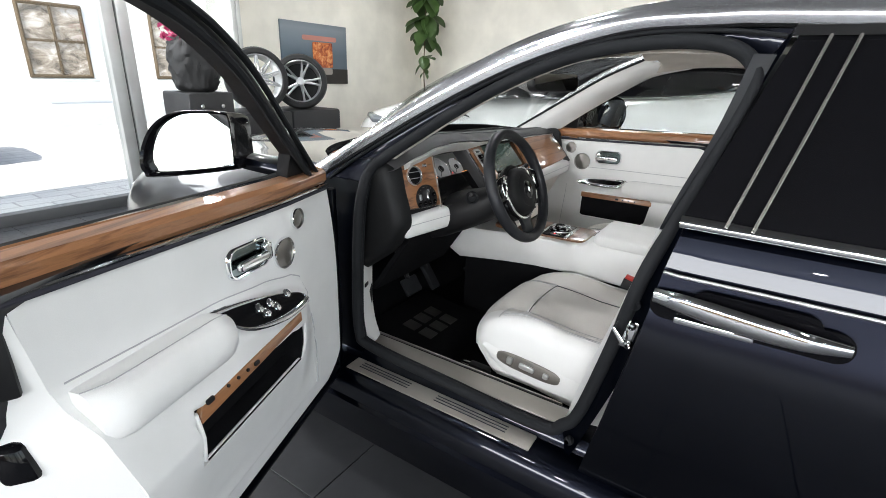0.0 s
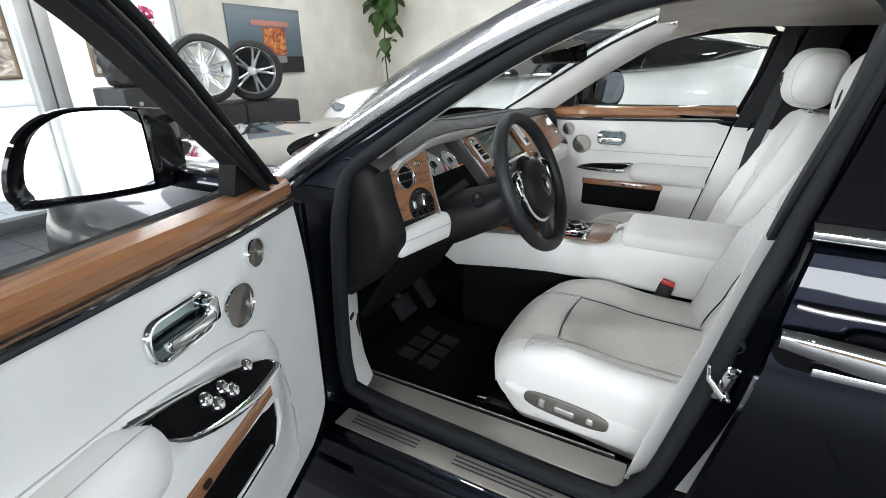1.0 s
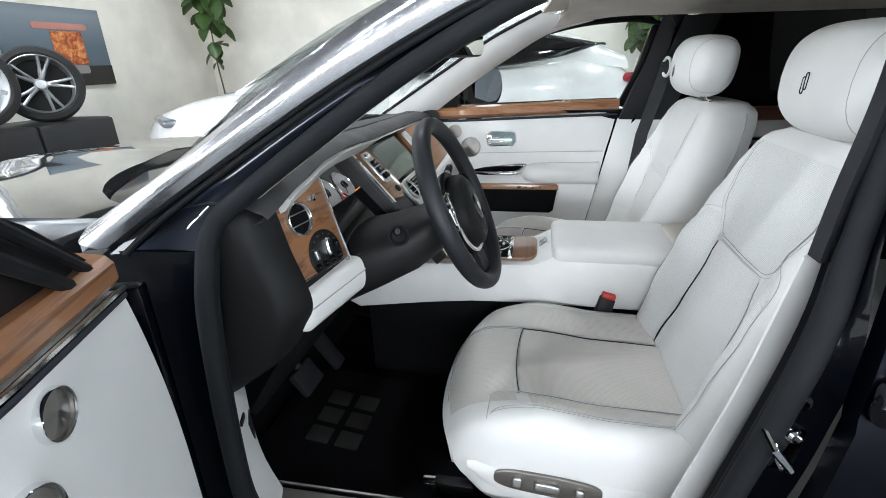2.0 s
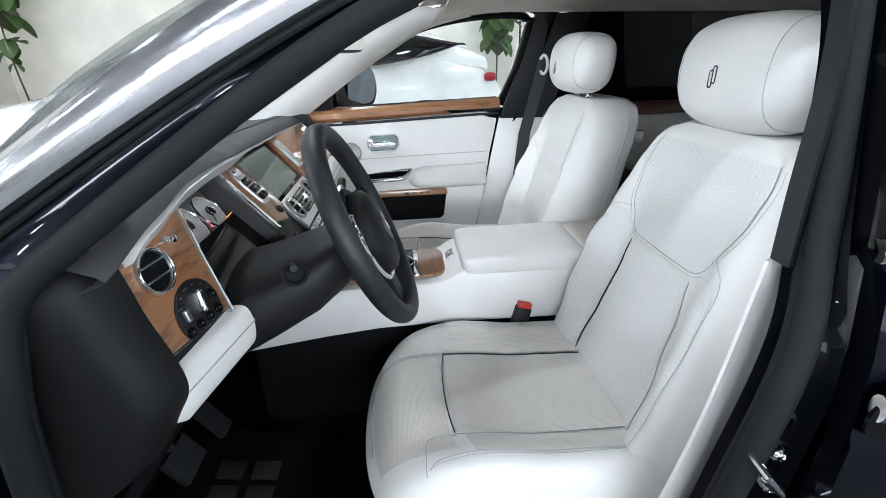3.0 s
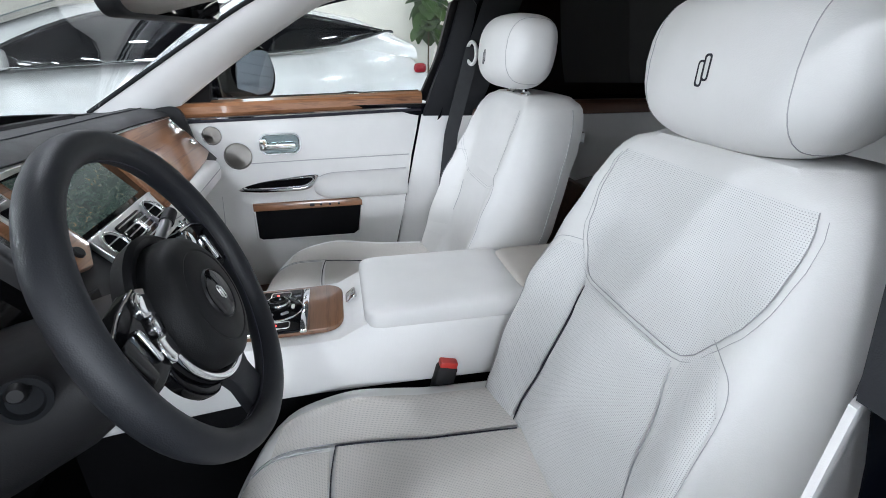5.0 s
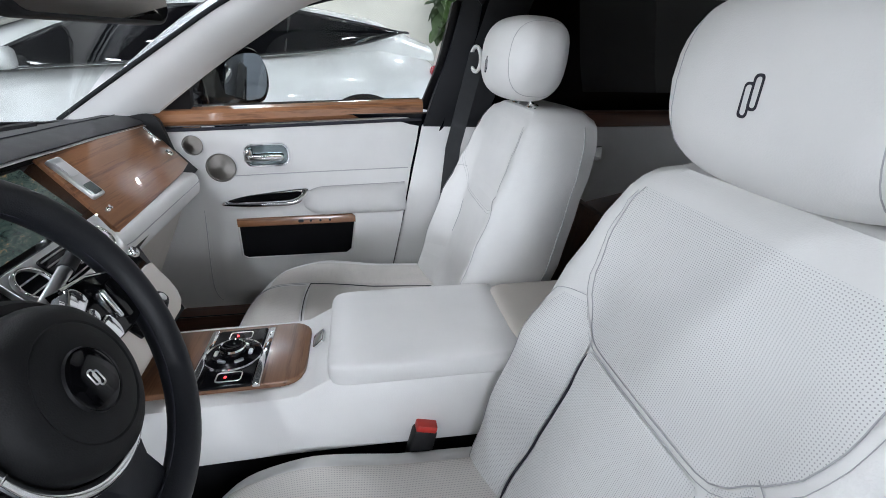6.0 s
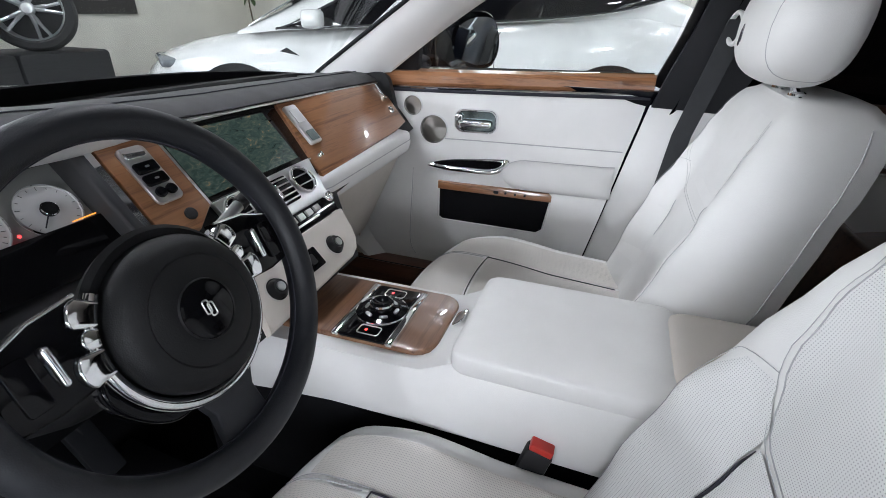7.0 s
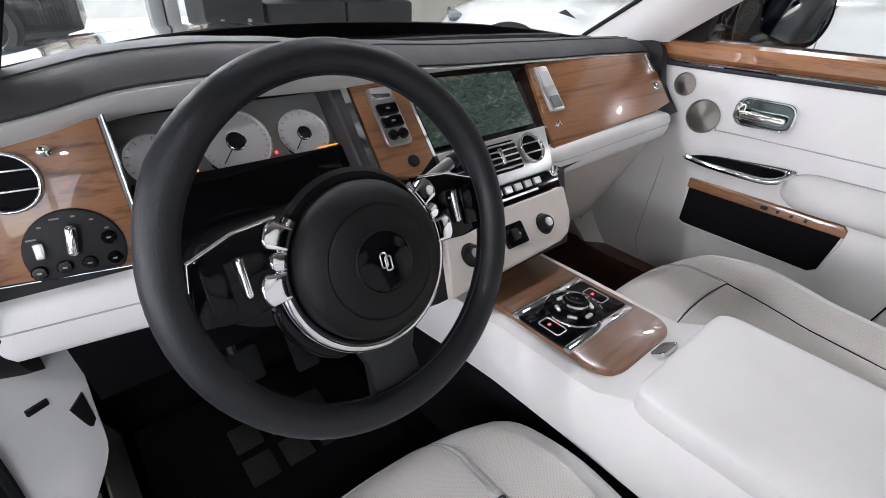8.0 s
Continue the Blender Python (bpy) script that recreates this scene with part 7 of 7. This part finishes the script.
part("rear_console", pillow((0.24, 0.24, 0.20), (0.0, -0.60, 0.74), (0.3, 0.3), 12), CREAM, console)

# interior mirror
rv = thing("rear_view_mirror", (0.0, 0.06, 1.33), "dark framed rear-view mirror on the windscreen", "rear-view mirror")
rm = basis((0.013, 0.085, 1.354), (-0.32, -1, 0.06))
sh = rrect(0.275, 0.070, 0.026)
part("mirror_frame", plate(sh, 0.030, rm @ Matrix.Translation((0, 0, -0.030)), 0.007), SOFT_BLACK, rv)
part("mirror_glass", plate([(x * 0.95, y * 0.86) for x, y in sh], 0.002, rm), MIRROR, rv)
part("mirror_stem", tube([(0.016, 0.110, 1.365), (0.014, 0.120, 1.388), (0.010, 0.105, 1.410)], 0.010), SOFT_BLACK, rv)

# ---- things in the showroom ----
pic = thing("wall_picture", (3.41, HALL_N - 0.02, 1.17), "unframed dark wall picture of an amber drink glass", "picture")
PX0, PX1, PZ0, PZ1, PY = 2.79, 4.03, 1.17, 1.985, HALL_N - 0.03


def picture_piece(name, u0, u1, v0, v1, material, lift, r=0.0):
    w, h = (u1 - u0) * (PX1 - PX0), (v1 - v0) * (PZ1 - PZ0)
    at = (lerp(PX0, PX1, (u0 + u1) / 2), PY - lift, lerp(PZ0, PZ1, (v0 + v1) / 2))
    return part(name, plate(rrect(w, h, max(0.002, r), 4), 0.004, basis(at, (0, -1, 0))), material, pic)


def backdrop_paint():
    n = Nodes("picture_print", (0.2, 0.22, 0.25), 0.4)
    g = n.tree.nodes.new("ShaderNodeTexGradient")
    n.link(n.where((0.8, 0.8, 1.2), (0, radians(90), 0)), g.inputs[0])
    n.link(n.ramp(g.outputs[0], [(0.0, (0.10, 0.14, 0.18)), (0.4, (0.22, 0.26, 0.30)), (0.9, (0.035, 0.04, 0.05))]), n.bsdf.inputs["Base Color"])
    return n.mat


part("canvas", rbox((PX1 - PX0, 0.028, PZ1 - PZ0), ((PX0 + PX1) / 2, HALL_N - 0.015, (PZ0 + PZ1) / 2), 0.003), backdrop_paint(), pic)
picture_piece("table_print", 0.0, 1.0, 0.0, 0.26, plain("dark_print", (0.02, 0.017, 0.016), 0.4).mat, 0.002)
picture_piece("pink_cap", 0.29, 0.82, 0.72, 0.80, plain("pink_print", (0.55, 0.24, 0.20), 0.4).mat, 0.004, 0.03)
AMBER_PRINT = Nodes("amber_print", (0.4, 0.1, 0.03), 0.3)
AMBER_PRINT.link(AMBER_PRINT.ramp(AMBER_PRINT.noise(13.0, 4.0, (1, 1, 1), 0.6, 1.0), [(0.35, (0.20, 0.03, 0.015)), (0.5, (0.55, 0.14, 0.03)), (0.65, (0.75, 0.38, 0.15))]), AMBER_PRINT.bsdf.inputs["Base Color"])
picture_piece("glass_print", 0.44, 0.75, 0.28, 0.70, AMBER_PRINT.mat, 0.004, 0.02)
picture_piece("glass_base", 0.46, 0.74, 0.16, 0.27, plain("pale_print", (0.3, 0.28, 0.27), 0.3).mat, 0.006, 0.03)


def alloy_wheel(name, at, out, r, spokes, label, bright):
    """A tyre with a spoked rim, leaning on show."""
    w = thing(name, (at[0], at[1], at[2] - r), label, "wheel", "display wheels")
    m = basis(at, out)
    part("tyre", lathe([(r * 0.76, -0.10), (r * 0.82, -0.115), (r * 0.95, -0.105), (r, -0.07), (r, 0.07), (r * 0.95, 0.105), (r * 0.82, 0.115), (r * 0.76, 0.10), (r * 0.74, 0.05)], 56, m), TYRE, w, "low profile black tyre")
    part("rim", lathe([(r * 0.77, 0.105), (r * 0.75, 0.108), (r * 0.72, 0.09), (r * 0.70, 0.02), (r * 0.70, -0.09)], 56, m), bright, w, "polished rim")
    if spokes < 9:
        part("drum", lathe([(r * 0.70, -0.085), (r * 0.68, -0.09), (0.001, -0.09)], 40, m), SOFT_BLACK, w)
    part("hub", lathe([(r * 0.16, 0.02), (r * 0.16, 0.065), (r * 0.12, 0.075), (0.001, 0.07)], 28, m), bright, w)
    for k in range(spokes):
        a = 2 * math.pi * k / spokes
        for da in ((-0.17, 0.17) if spokes < 9 else (-0.16, 0.16)):
            b0, b1 = a + da * 0.6, a + da * (1.0 if spokes < 9 else 1.9)
            pts = [(r * 0.13 * math.cos(b0), r * 0.13 * math.sin(b0), 0.055), (r * 0.42 * math.cos((b0 + b1) / 2), r * 0.42 * math.sin((b0 + b1) / 2), 0.062), (r * 0.725 * math.cos(b1), r * 0.725 * math.sin(b1), 0.085)]
            part("spoke", tube(smooth_line(pts, 4), [0.015] * 4 + [0.012] * 5, 8), bright, w, "", m)
    return w


GREY_RIM = plain("grey_alloy", (0.52, 0.53, 0.54), 0.3, 0.85).mat
BRIGHT_RIM = plain("bright_alloy", (0.82, 0.83, 0.84), 0.22, 0.6).mat
stand = thing("display_stand", (2.3, 4.35, 0), "low black display stand under the wheels", "stand")
for i, (sx, sy) in enumerate(((1.46, 4.08), (2.19, 4.08))):
    part("stand_block", rbox((0.72, 0.62, 0.46), (sx, sy, 0.233), 0.03), STONE_BLACK, stand, "square black block")
    part("stand_block", rbox((0.72, 0.62, 0.46), (sx, sy, 0.700), 0.03), STONE_BLACK, stand, "square black block")
alloy_wheel("alloy_wheel", (2.15, 4.0, 1.225), (-0.62, -0.75, 0.12), 0.30, 5, "grey five-spoke alloy wheel standing on the black stand", GREY_RIM)
alloy_wheel("alloy_wheel", (1.56, 4.0, 1.25), (-0.36, -0.92, 0.10), 0.315, 10, "bright many-spoke alloy wheel standing on the black stand", BRIGHT_RIM)

# pedestal, vase and flowers
ped = thing("pedestal", (0.80, 3.85, 0), "tall black padded pedestal with studs", "pedestal")
part("column", rbox((0.44, 0.44, 1.14), (0.80, 3.85, 0.57), 0.02), STONE_BLACK, ped)
for k in range(2):
    for j in range(5):
        part("stud", lathe([(0.018, 0), (0.014, 0.008), (0.001, 0.012)], 12, basis((0.70 + 0.2 * k, 3.63, 1.02 - 0.2 * j), (0, -1, 0))), SATIN, ped)
vase = thing("vase", (0.80, 3.85, 1.14), "rough black stone vase on the pedestal", "vase")
vb = lathe([tuple(p)[:2] for p in smooth_line([(0.12, 0.0, 0), (0.17, 0.04, 0), (0.205, 0.15, 0), (0.215, 0.26, 0), (0.205, 0.37, 0), (0.175, 0.44, 0), (0.155, 0.46, 0), (0.13, 0.45, 0), (0.12, 0.40, 0)], 4)], 72, Matrix.Translation((0.80, 3.85, 1.14)))
for v in vb.verts:
    k = abs(noise.noise(v.co * 8.0)) * 0.05 + abs(noise.noise(v.co * 19.0)) * 0.028 - 0.02
    d = Vector((v.co.x - 0.80, v.co.y - 3.85, 0))
    if d.length > 0.01:
        v.co += d.normalized() * k
part("vase_body", vb, plain("rough_black_stone", (0.02, 0.02, 0.021), 0.6, grain=0.9, scale=40).mat, vase)
flowers = thing("flowers", (0.80, 3.85, 1.55), "bunch of magenta flowers in the vase", "flowers")
bm = bmesh.new()
rnd = random.Random(4)
for k in range(240):
    a, rr = rnd.uniform(0, 6.28), 0.24 * math.sqrt(rnd.random())
    c = Vector((0.80 + rr * math.cos(a), 3.85 + rr * math.sin(a), 1.62 + rnd.uniform(-0.03, 0.13) - rr * 0.12))
    m = Matrix.Translation(c) @ Euler((rnd.uniform(0, 6), rnd.uniform(0, 6), rnd.uniform(0, 6))).to_matrix().to_4x4()
    q = [bm.verts.new(m @ Vector(p)) for p in ((0, -0.03, 0), (0.018, 0, 0.008), (0, 0.035, 0.004), (-0.018, 0, 0.008))]
    bm.faces.new(q)
part("petals", bm, PETAL, flowers)
part("stems", joined(*[tube([(0.80 + 0.03 * math.cos(k), 3.85 + 0.03 * math.sin(k), 1.45), (0.80 + 0.15 * math.cos(k * 1.9), 3.85 + 0.15 * math.sin(k * 1.9), 1.64)], 0.005, 5) for k in range(8)]), STEM, flowers)


def leaf(bm, at, along, up, length, width):
    """One broad, cupped leaf."""
    f = Vector(along).normalized()
    r = f.cross(Vector(up)).normalized()
    n = r.cross(f)
    rows = []
    for i in range(7):
        t = i / 6
        w = width * math.sin(math.pi * min(0.97, 0.06 + t * 0.92)) ** 0.75
        c = Vector(at) + f * length * t - n * length * 0.18 * t * t
        rows.append([bm.verts.new(c + r * w * u * 0.5 + n * 0.12 * w * u * u) for u in (-1, -0.5, 0, 0.5, 1)])
    for a, b in zip(rows, rows[1:]):
        for j in range(4):
            bm.faces.new((a[j], a[j + 1], b[j + 1], b[j]))


def pot_plant(name, x, y, stem_top, clusters, label, pot_r=0.2):
    p = thing(name, (x, y, 0), label, "plant")
    pot = part("pot", lathe([(pot_r * 0.75, 0.0), (pot_r, 0.38), (pot_r * 1.03, 0.42), (pot_r * 0.92, 0.42), (pot_r * 0.88, 0.36)], 32, Matrix.Translation((x, y, 0))), STONE_BLACK, p)
    part("soil", lathe([(pot_r * 0.9, 0.35), (pot_r * 0.5, 0.365), (0.001, 0.37)], 24, Matrix.Translation((x, y, 0))), CARPET, pot)
    r = random.Random(int(x * 100))
    line = smooth_line([(x, y, 0.34), (x + 0.03, y, 0.9), (x - 0.02, y, 1.5), (x + 0.02, y, stem_top)], 6)
    part("stem", tube(line, [lerp(0.014, 0.007, i / (len(line) - 1)) for i in range(len(line))], 8), STEM, p)
    for z, count, size in clusters:
        for k in range(count):
            bm = bmesh.new()
            a = 2.4 * k + r.uniform(-0.4, 0.4)
            zz = z + r.uniform(-0.5, 0.5) * 0.16
            leaf(bm, (x + 0.02 * math.cos(a), y + 0.02 * math.sin(a), zz), (math.cos(a), math.sin(a), r.uniform(-1.5, 0.2)), (0, 0, 1), size * r.uniform(0.75, 1.15), size * 0.8)
            part("leaf", bm, LEAF, p)


pot_plant("fiddle_leaf_plant", 5.25, 4.45, 2.75, ((1.36, 3, 0.12), (1.60, 5, 0.24), (1.98, 7, 0.34), (2.2, 9, 0.36), (2.5, 9, 0.36)), "tall bare-stemmed fiddle-leaf plant in a black pot")
pot_plant("leafy_plant", 5.55, -1.35, 1.95, ((1.55, 10, 0.30), (1.75, 12, 0.32), (1.95, 10, 0.28)), "leafy green plant by the far wall", 0.22)
rack = thing("plant_rack", (5.5, -1.75, 0), "thin black metal rack beside the plant", "rack")
for dx in (-0.18, 0.18):
    for dy in (-0.18, 0.18):
        part("rack_post", tube([(5.45 + dx, -1.85 + dy, 0), (5.45 + dx, -1.85 + dy, 1.7)], 0.012), SOFT_BLACK, rack)
for z in (0.5, 0.9, 1.3, 1.68):
    part("rack_shelf", ring_plate(rrect(0.40, 0.40, 0.02), rrect(0.36, 0.36, 0.02), 0.02, Matrix.Translation((5.45, -1.85, z))), SOFT_BLACK, rack)

# ---- the white coupe beside, and cars parked outside ----


def coupe(name, m, paint, label, group="", fine=True, tall=False):
    """A long closed car, low or tall; its own axes: x right, y forward, origin under its middle."""
    c = thing(name, m.translation, label, "car", group)

    def add(pname, bm, material, plabel="", parent=None):
        return part(pname, bm, material, parent or c, plabel, m)

    stations = [(2.62, 0.70, 0.62, 0.42), (2.58, 0.82, 0.80, 0.30), (2.40, 0.91, 0.90, 0.25), (2.0, 0.955, 0.955, 0.22), (1.5, 0.97, 1.0, 0.2), (1.0, 0.975, 1.04, 0.2), (0.3, 0.975, 1.09, 0.2), (-0.5, 0.975, 1.13, 0.2), (-1.2, 0.975, 1.15, 0.2), (-1.8, 0.955, 1.12, 0.22), (-2.3, 0.91, 1.03, 0.26), (-2.55, 0.82, 0.92, 0.32), (-2.62, 0.70, 0.75, 0.45)]
    if tall:
        stations = [(2.50, 0.66, 0.66, 0.44), (2.44, 0.78, 0.84, 0.32), (2.28, 0.90, 0.94, 0.27), (2.0, 0.95, 1.02, 0.25), (1.6, 0.975, 1.09, 0.24), (1.2, 0.985, 1.14, 0.24), (0.6, 0.985, 1.18, 0.24), (-0.5, 0.985, 1.23, 0.24), (-1.2, 0.985, 1.28, 0.24), (-1.8, 0.975, 1.34, 0.26), (-2.2, 0.95, 1.30, 0.30), (-2.45, 0.90, 1.10, 0.34), (-2.52, 0.80, 0.85, 0.45)]
    rows = []
    for y, hw, top, low in stations:
        row = []
        for k in range(37):
            a = math.pi * (k / 36)
            cx, sn = math.cos(a), math.sin(a)
            x = hw * math.copysign(abs(cx) ** 0.36, cx)
            z = low + (top - low) * sn ** 0.52
            row.append((x, y, z))
        rows.append(row)
    body = add("body", grid(rows, caps=True), paint, "smooth painted body")
    # greenhouse
    roof_rows = []
    cabin = ((1.50, 0.80, 1.10, 1.12), (1.0, 0.78, 1.15, 1.37), (0.5, 0.74, 1.18, 1.55), (0.0, 0.70, 1.20, 1.64), (-0.6, 0.68, 1.22, 1.66), (-1.2, 0.68, 1.25, 1.63), (-1.8, 0.70, 1.28, 1.54), (-2.3, 0.74, 1.20, 1.34)) if tall else ((1.05, 0.80, 1.03, 1.05), (0.7, 0.77, 1.05, 1.22), (0.35, 0.73, 1.07, 1.38), (0.0, 0.69, 1.09, 1.47), (-0.4, 0.67, 1.10, 1.505), (-0.9, 0.66, 1.11, 1.49), (-1.4, 0.67, 1.10, 1.40), (-1.8, 0.70, 1.08, 1.25), (-2.2, 0.74, 1.02, 1.06))
    for y, hw, z0, z1 in cabin:
        roof_rows.append([(hw * (1.10 - 0.10 * math.sin(a)) * math.copysign(abs(math.cos(a)) ** 0.42, math.cos(a)), y, z0 - 0.03 + (z1 - z0 + 0.03) * math.sin(a) ** 0.6) for a in [math.pi * k / 28 for k in range(29)]])
    add("roof", grid(roof_rows), paint, "painted roof")
    for s in (-1, 1):
        low = [(s * 0.875, 0.72, 1.115), (s * 0.885, 0.2, 1.130), (s * 0.885, -0.5, 1.165), (s * 0.865, -1.1, 1.215), (s * 0.845, -1.42, 1.275)]
        top = [(s * 0.83, 0.60, 1.165), (s * 0.765, 0.2, 1.35), (s * 0.725, -0.3, 1.425), (s * 0.735, -0.8, 1.415), (s * 0.835, -1.42, 1.285)]
        if tall:
            low = [(s * 0.93, 1.09, 1.125), (s * 0.935, 0.3, 1.165), (s * 0.93, -0.81, 1.225), (s * 0.90, -1.5, 1.295), (s * 0.855, -1.94, 1.400)]
            top = [(s * 0.91, 1.02, 1.155), (s * 0.80, 0.40, 1.44), (s * 0.755, -0.2, 1.555), (s * 0.75, -0.95, 1.565), (s * 0.845, -1.94, 1.410)]
        sw = add("side_window", thick(band(low, top, 40, (s * 0.03, 0, 0)), 0.01, (-s, 0, 0)), PRIVACY, "black side glass")
        add("window_trim", tube(smooth_line([tuple(Vector(p) + Vector((s * 0.012, 0, 0))) for p in low + list(reversed(top))], 5, True), 0.011, 8, True), CHROME, "chrome window trim", sw)
        add("window_post", tube([(s * 0.925, -0.95, 1.245), (s * 0.79, -1.05, 1.55)] if tall else [(s * 0.885, -0.80, 1.185), (s * 0.765, -0.84, 1.415)], 0.012), SOFT_BLACK, "", sw)
        if fine:
            mr = add("door_mirror", pillow((0.22, 0.15, 0.14), (s * 1.07, 0.80, 1.20), (0.5, 0.5), 12), paint, "white door mirror")
            add("mirror_foot", rbox((0.16, 0.06, 0.03), (s * 0.98, 0.78, 1.14), 0.01), SOFT_BLACK, "", mr)
            add("door_gap", tube([(s * 0.982, -0.62, z) for z in (0.5, 0.75, 0.95, 1.06)] + [(s * 0.93, -0.66, 1.14)], 0.004, 6), ALU_DARK)
            add("wing_vent", plate([(0.0, 0.0), (0.16, -0.03), (0.06, 0.03)], 0.006, basis((s * 0.985, 1.12, 0.955), (s, 0, 0.1))), SOFT_BLACK, "dark wing vent")
        add("headlamp", rbox((0.30, 0.16, 0.075) if tall else (0.26, 0.14, 0.11), (s * 0.75, 2.22 if tall else 2.44, 0.845 if tall else 0.735), 0.03, (0, s * 8 if tall else 0, -s * 38 if tall else -s * 24)), LENS, "clear headlamp")
        lampo = add("tail_lamp", rbox((0.07, 0.12, 0.09) if tall else (0.12, 0.14, 0.20), (s * 0.87, -2.30 if tall else -2.40, 1.09 if tall else 0.86), 0.04, (0, 0, s * 20)), RED_LENS, "red tail lamp")
        for wy in ((1.52, -1.56) if tall else (1.62, -1.50)):
            add("wheel_arch", lathe([(0.425, -0.02), (0.425, 0.006), (0.37, 0.009), (0.001, 0.009)], 44, basis((s * (0.966 if not tall else 0.974 if wy > 0 else 0.984), wy, 0.40 if not tall else 0.43 if wy > 0 else 0.49), (s, 0, 0))), SOFT_BLACK, "dark wheel arch")
            wh = add("wheel", lathe([(0.27, 0.03), (0.35, 0.035), (0.37, 0.0), (0.37, -0.16)], 40, basis((s * 0.955, wy, 0.375), (s, 0, 0))), TYRE, "black tyre")
            add("rim", lathe([(0.275, 0.03), (0.26, 0.01), (0.08, 0.025), (0.001, 0.03)], 36, basis((s * 0.955, wy, 0.375), (s, 0, 0))), SATIN, "alloy rim", wh)
    add("windscreen", thick(band([(-0.82, 1.42, 1.13), (0, 1.58, 1.15), (0.82, 1.42, 1.13)] if tall else [(-0.80, 1.00, 1.06), (0, 1.14, 1.075), (0.80, 1.00, 1.06)], [(-0.66, 0.42, 1.58), (0, 0.36, 1.62), (0.66, 0.42, 1.58)] if tall else [(-0.60, 0.14, 1.445), (0, 0.05, 1.475), (0.60, 0.14, 1.445)], 24, (0, 0.03, 0.025)), 0.008, (0, 0.5, 0.8)), REFLECTED_SCREEN if tall else PRIVACY, "windscreen with its pale reflection in the colour" if tall else "dark windscreen")
    add("grille", rbox((0.60, 0.10, 0.34), (0, 2.46 if tall else 2.60, 0.62), 0.03), paint if tall else CHROME, "front panel")
    for k in range(0 if tall else 10):
        add("grille_vane", rbox((0.014, 0.03, 0.28), (-0.24 + 0.053 * k, 2.655, 0.62), 0.004), SATIN)
    add("underside", rbox((1.6, 4.7, 0.12), (0, 0, 0.24), 0.03), SOFT_BLACK)
    return c


# nose towards the glass front, turned a little towards the blue car
coupe("white_suv", Matrix.Translation((4.12, 1.485, 0)) @ pose(0, 0, 0, 0, 0, 16.0), CAR_WHITE, "white sport utility car parked beside the blue car", "", True, True)
SILVER_CAR = plain("silver_car_paint", (0.45, 0.46, 0.47), 0.25, 0.5, Coat_Weight=1.0).mat
BLACK_CAR = plain("black_car_paint", (0.012, 0.012, 0.013), 0.2, Coat_Weight=1.0).mat
for k, (cx, cy, rot, pnt, lab) in enumerate(((-4.2, -9.6, 72, SILVER_CAR, "silver car parked outside behind the glass"), (0.6, -9.9, 80, BLACK_CAR, "black car parked outside behind the glass"), (-14.8, -2.4, 5, SILVER_CAR, "silver car parked beyond the side windows"), (-2.1, 9.2, 84, BLACK_CAR, "dark car parked in the yard outside"))):
    coupe("parked_car", Matrix.Translation((cx, cy, -0.04)) @ pose(0, 0, 0, 0, 0, rot), pnt, lab, "cars parked outside", False)

# ---- floor tiles ----
tile_bm = rbox((TILE_SIZE - 0.005, TILE_SIZE - 0.005, 0.008), (0, 0, 0), 0.0012, (0, 0, 0), 1)
tile_mesh = bpy.data.meshes.new("tile")
tile_bm.to_mesh(tile_mesh)
tile_bm.free()
tile_mesh.materials.append(TILE)
rest = []
OX, OY = -1.042 + TILE_SIZE / 2, 0.389 + TILE_SIZE / 2
for i in range(-23, 16):
    for j in range(-15, 11):
        x, y = OX + i * TILE_SIZE, OY + j * TILE_SIZE
        if not (HALL_W < x - 0.23 and x + 0.23 < HALL_E and HALL_S < y - 0.23 and y + 0.23 < HALL_N):
            continue
        if -3.6 < x < 2.6 and -2.6 < y < 4.6:
            t = new("tile", tile_mesh)
            t.parent = floor
            t.location = Vector((x, y, -0.004)) - PLACE[floor]
        else:
            rest.append((x, y))
bm = bmesh.new()
h = TILE_SIZE / 2 - 0.0025
for x, y in rest:
    lo = [bm.verts.new((x + a * h, y + b * h, -0.0065)) for a, b in ((-1, -1), (1, -1), (1, 1), (-1, 1))]
    hi = [bm.verts.new((x + a * h, y + b * h, 0.0)) for a, b in ((-1, -1), (1, -1), (1, 1), (-1, 1))]
    bm.faces.new(hi)
    for k in range(4):
        bm.faces.new((lo[k], lo[(k + 1) % 4], hi[(k + 1) % 4], hi[k]))
tagged(part("far_tiles", bm, TILE, floor), kind="stuff")
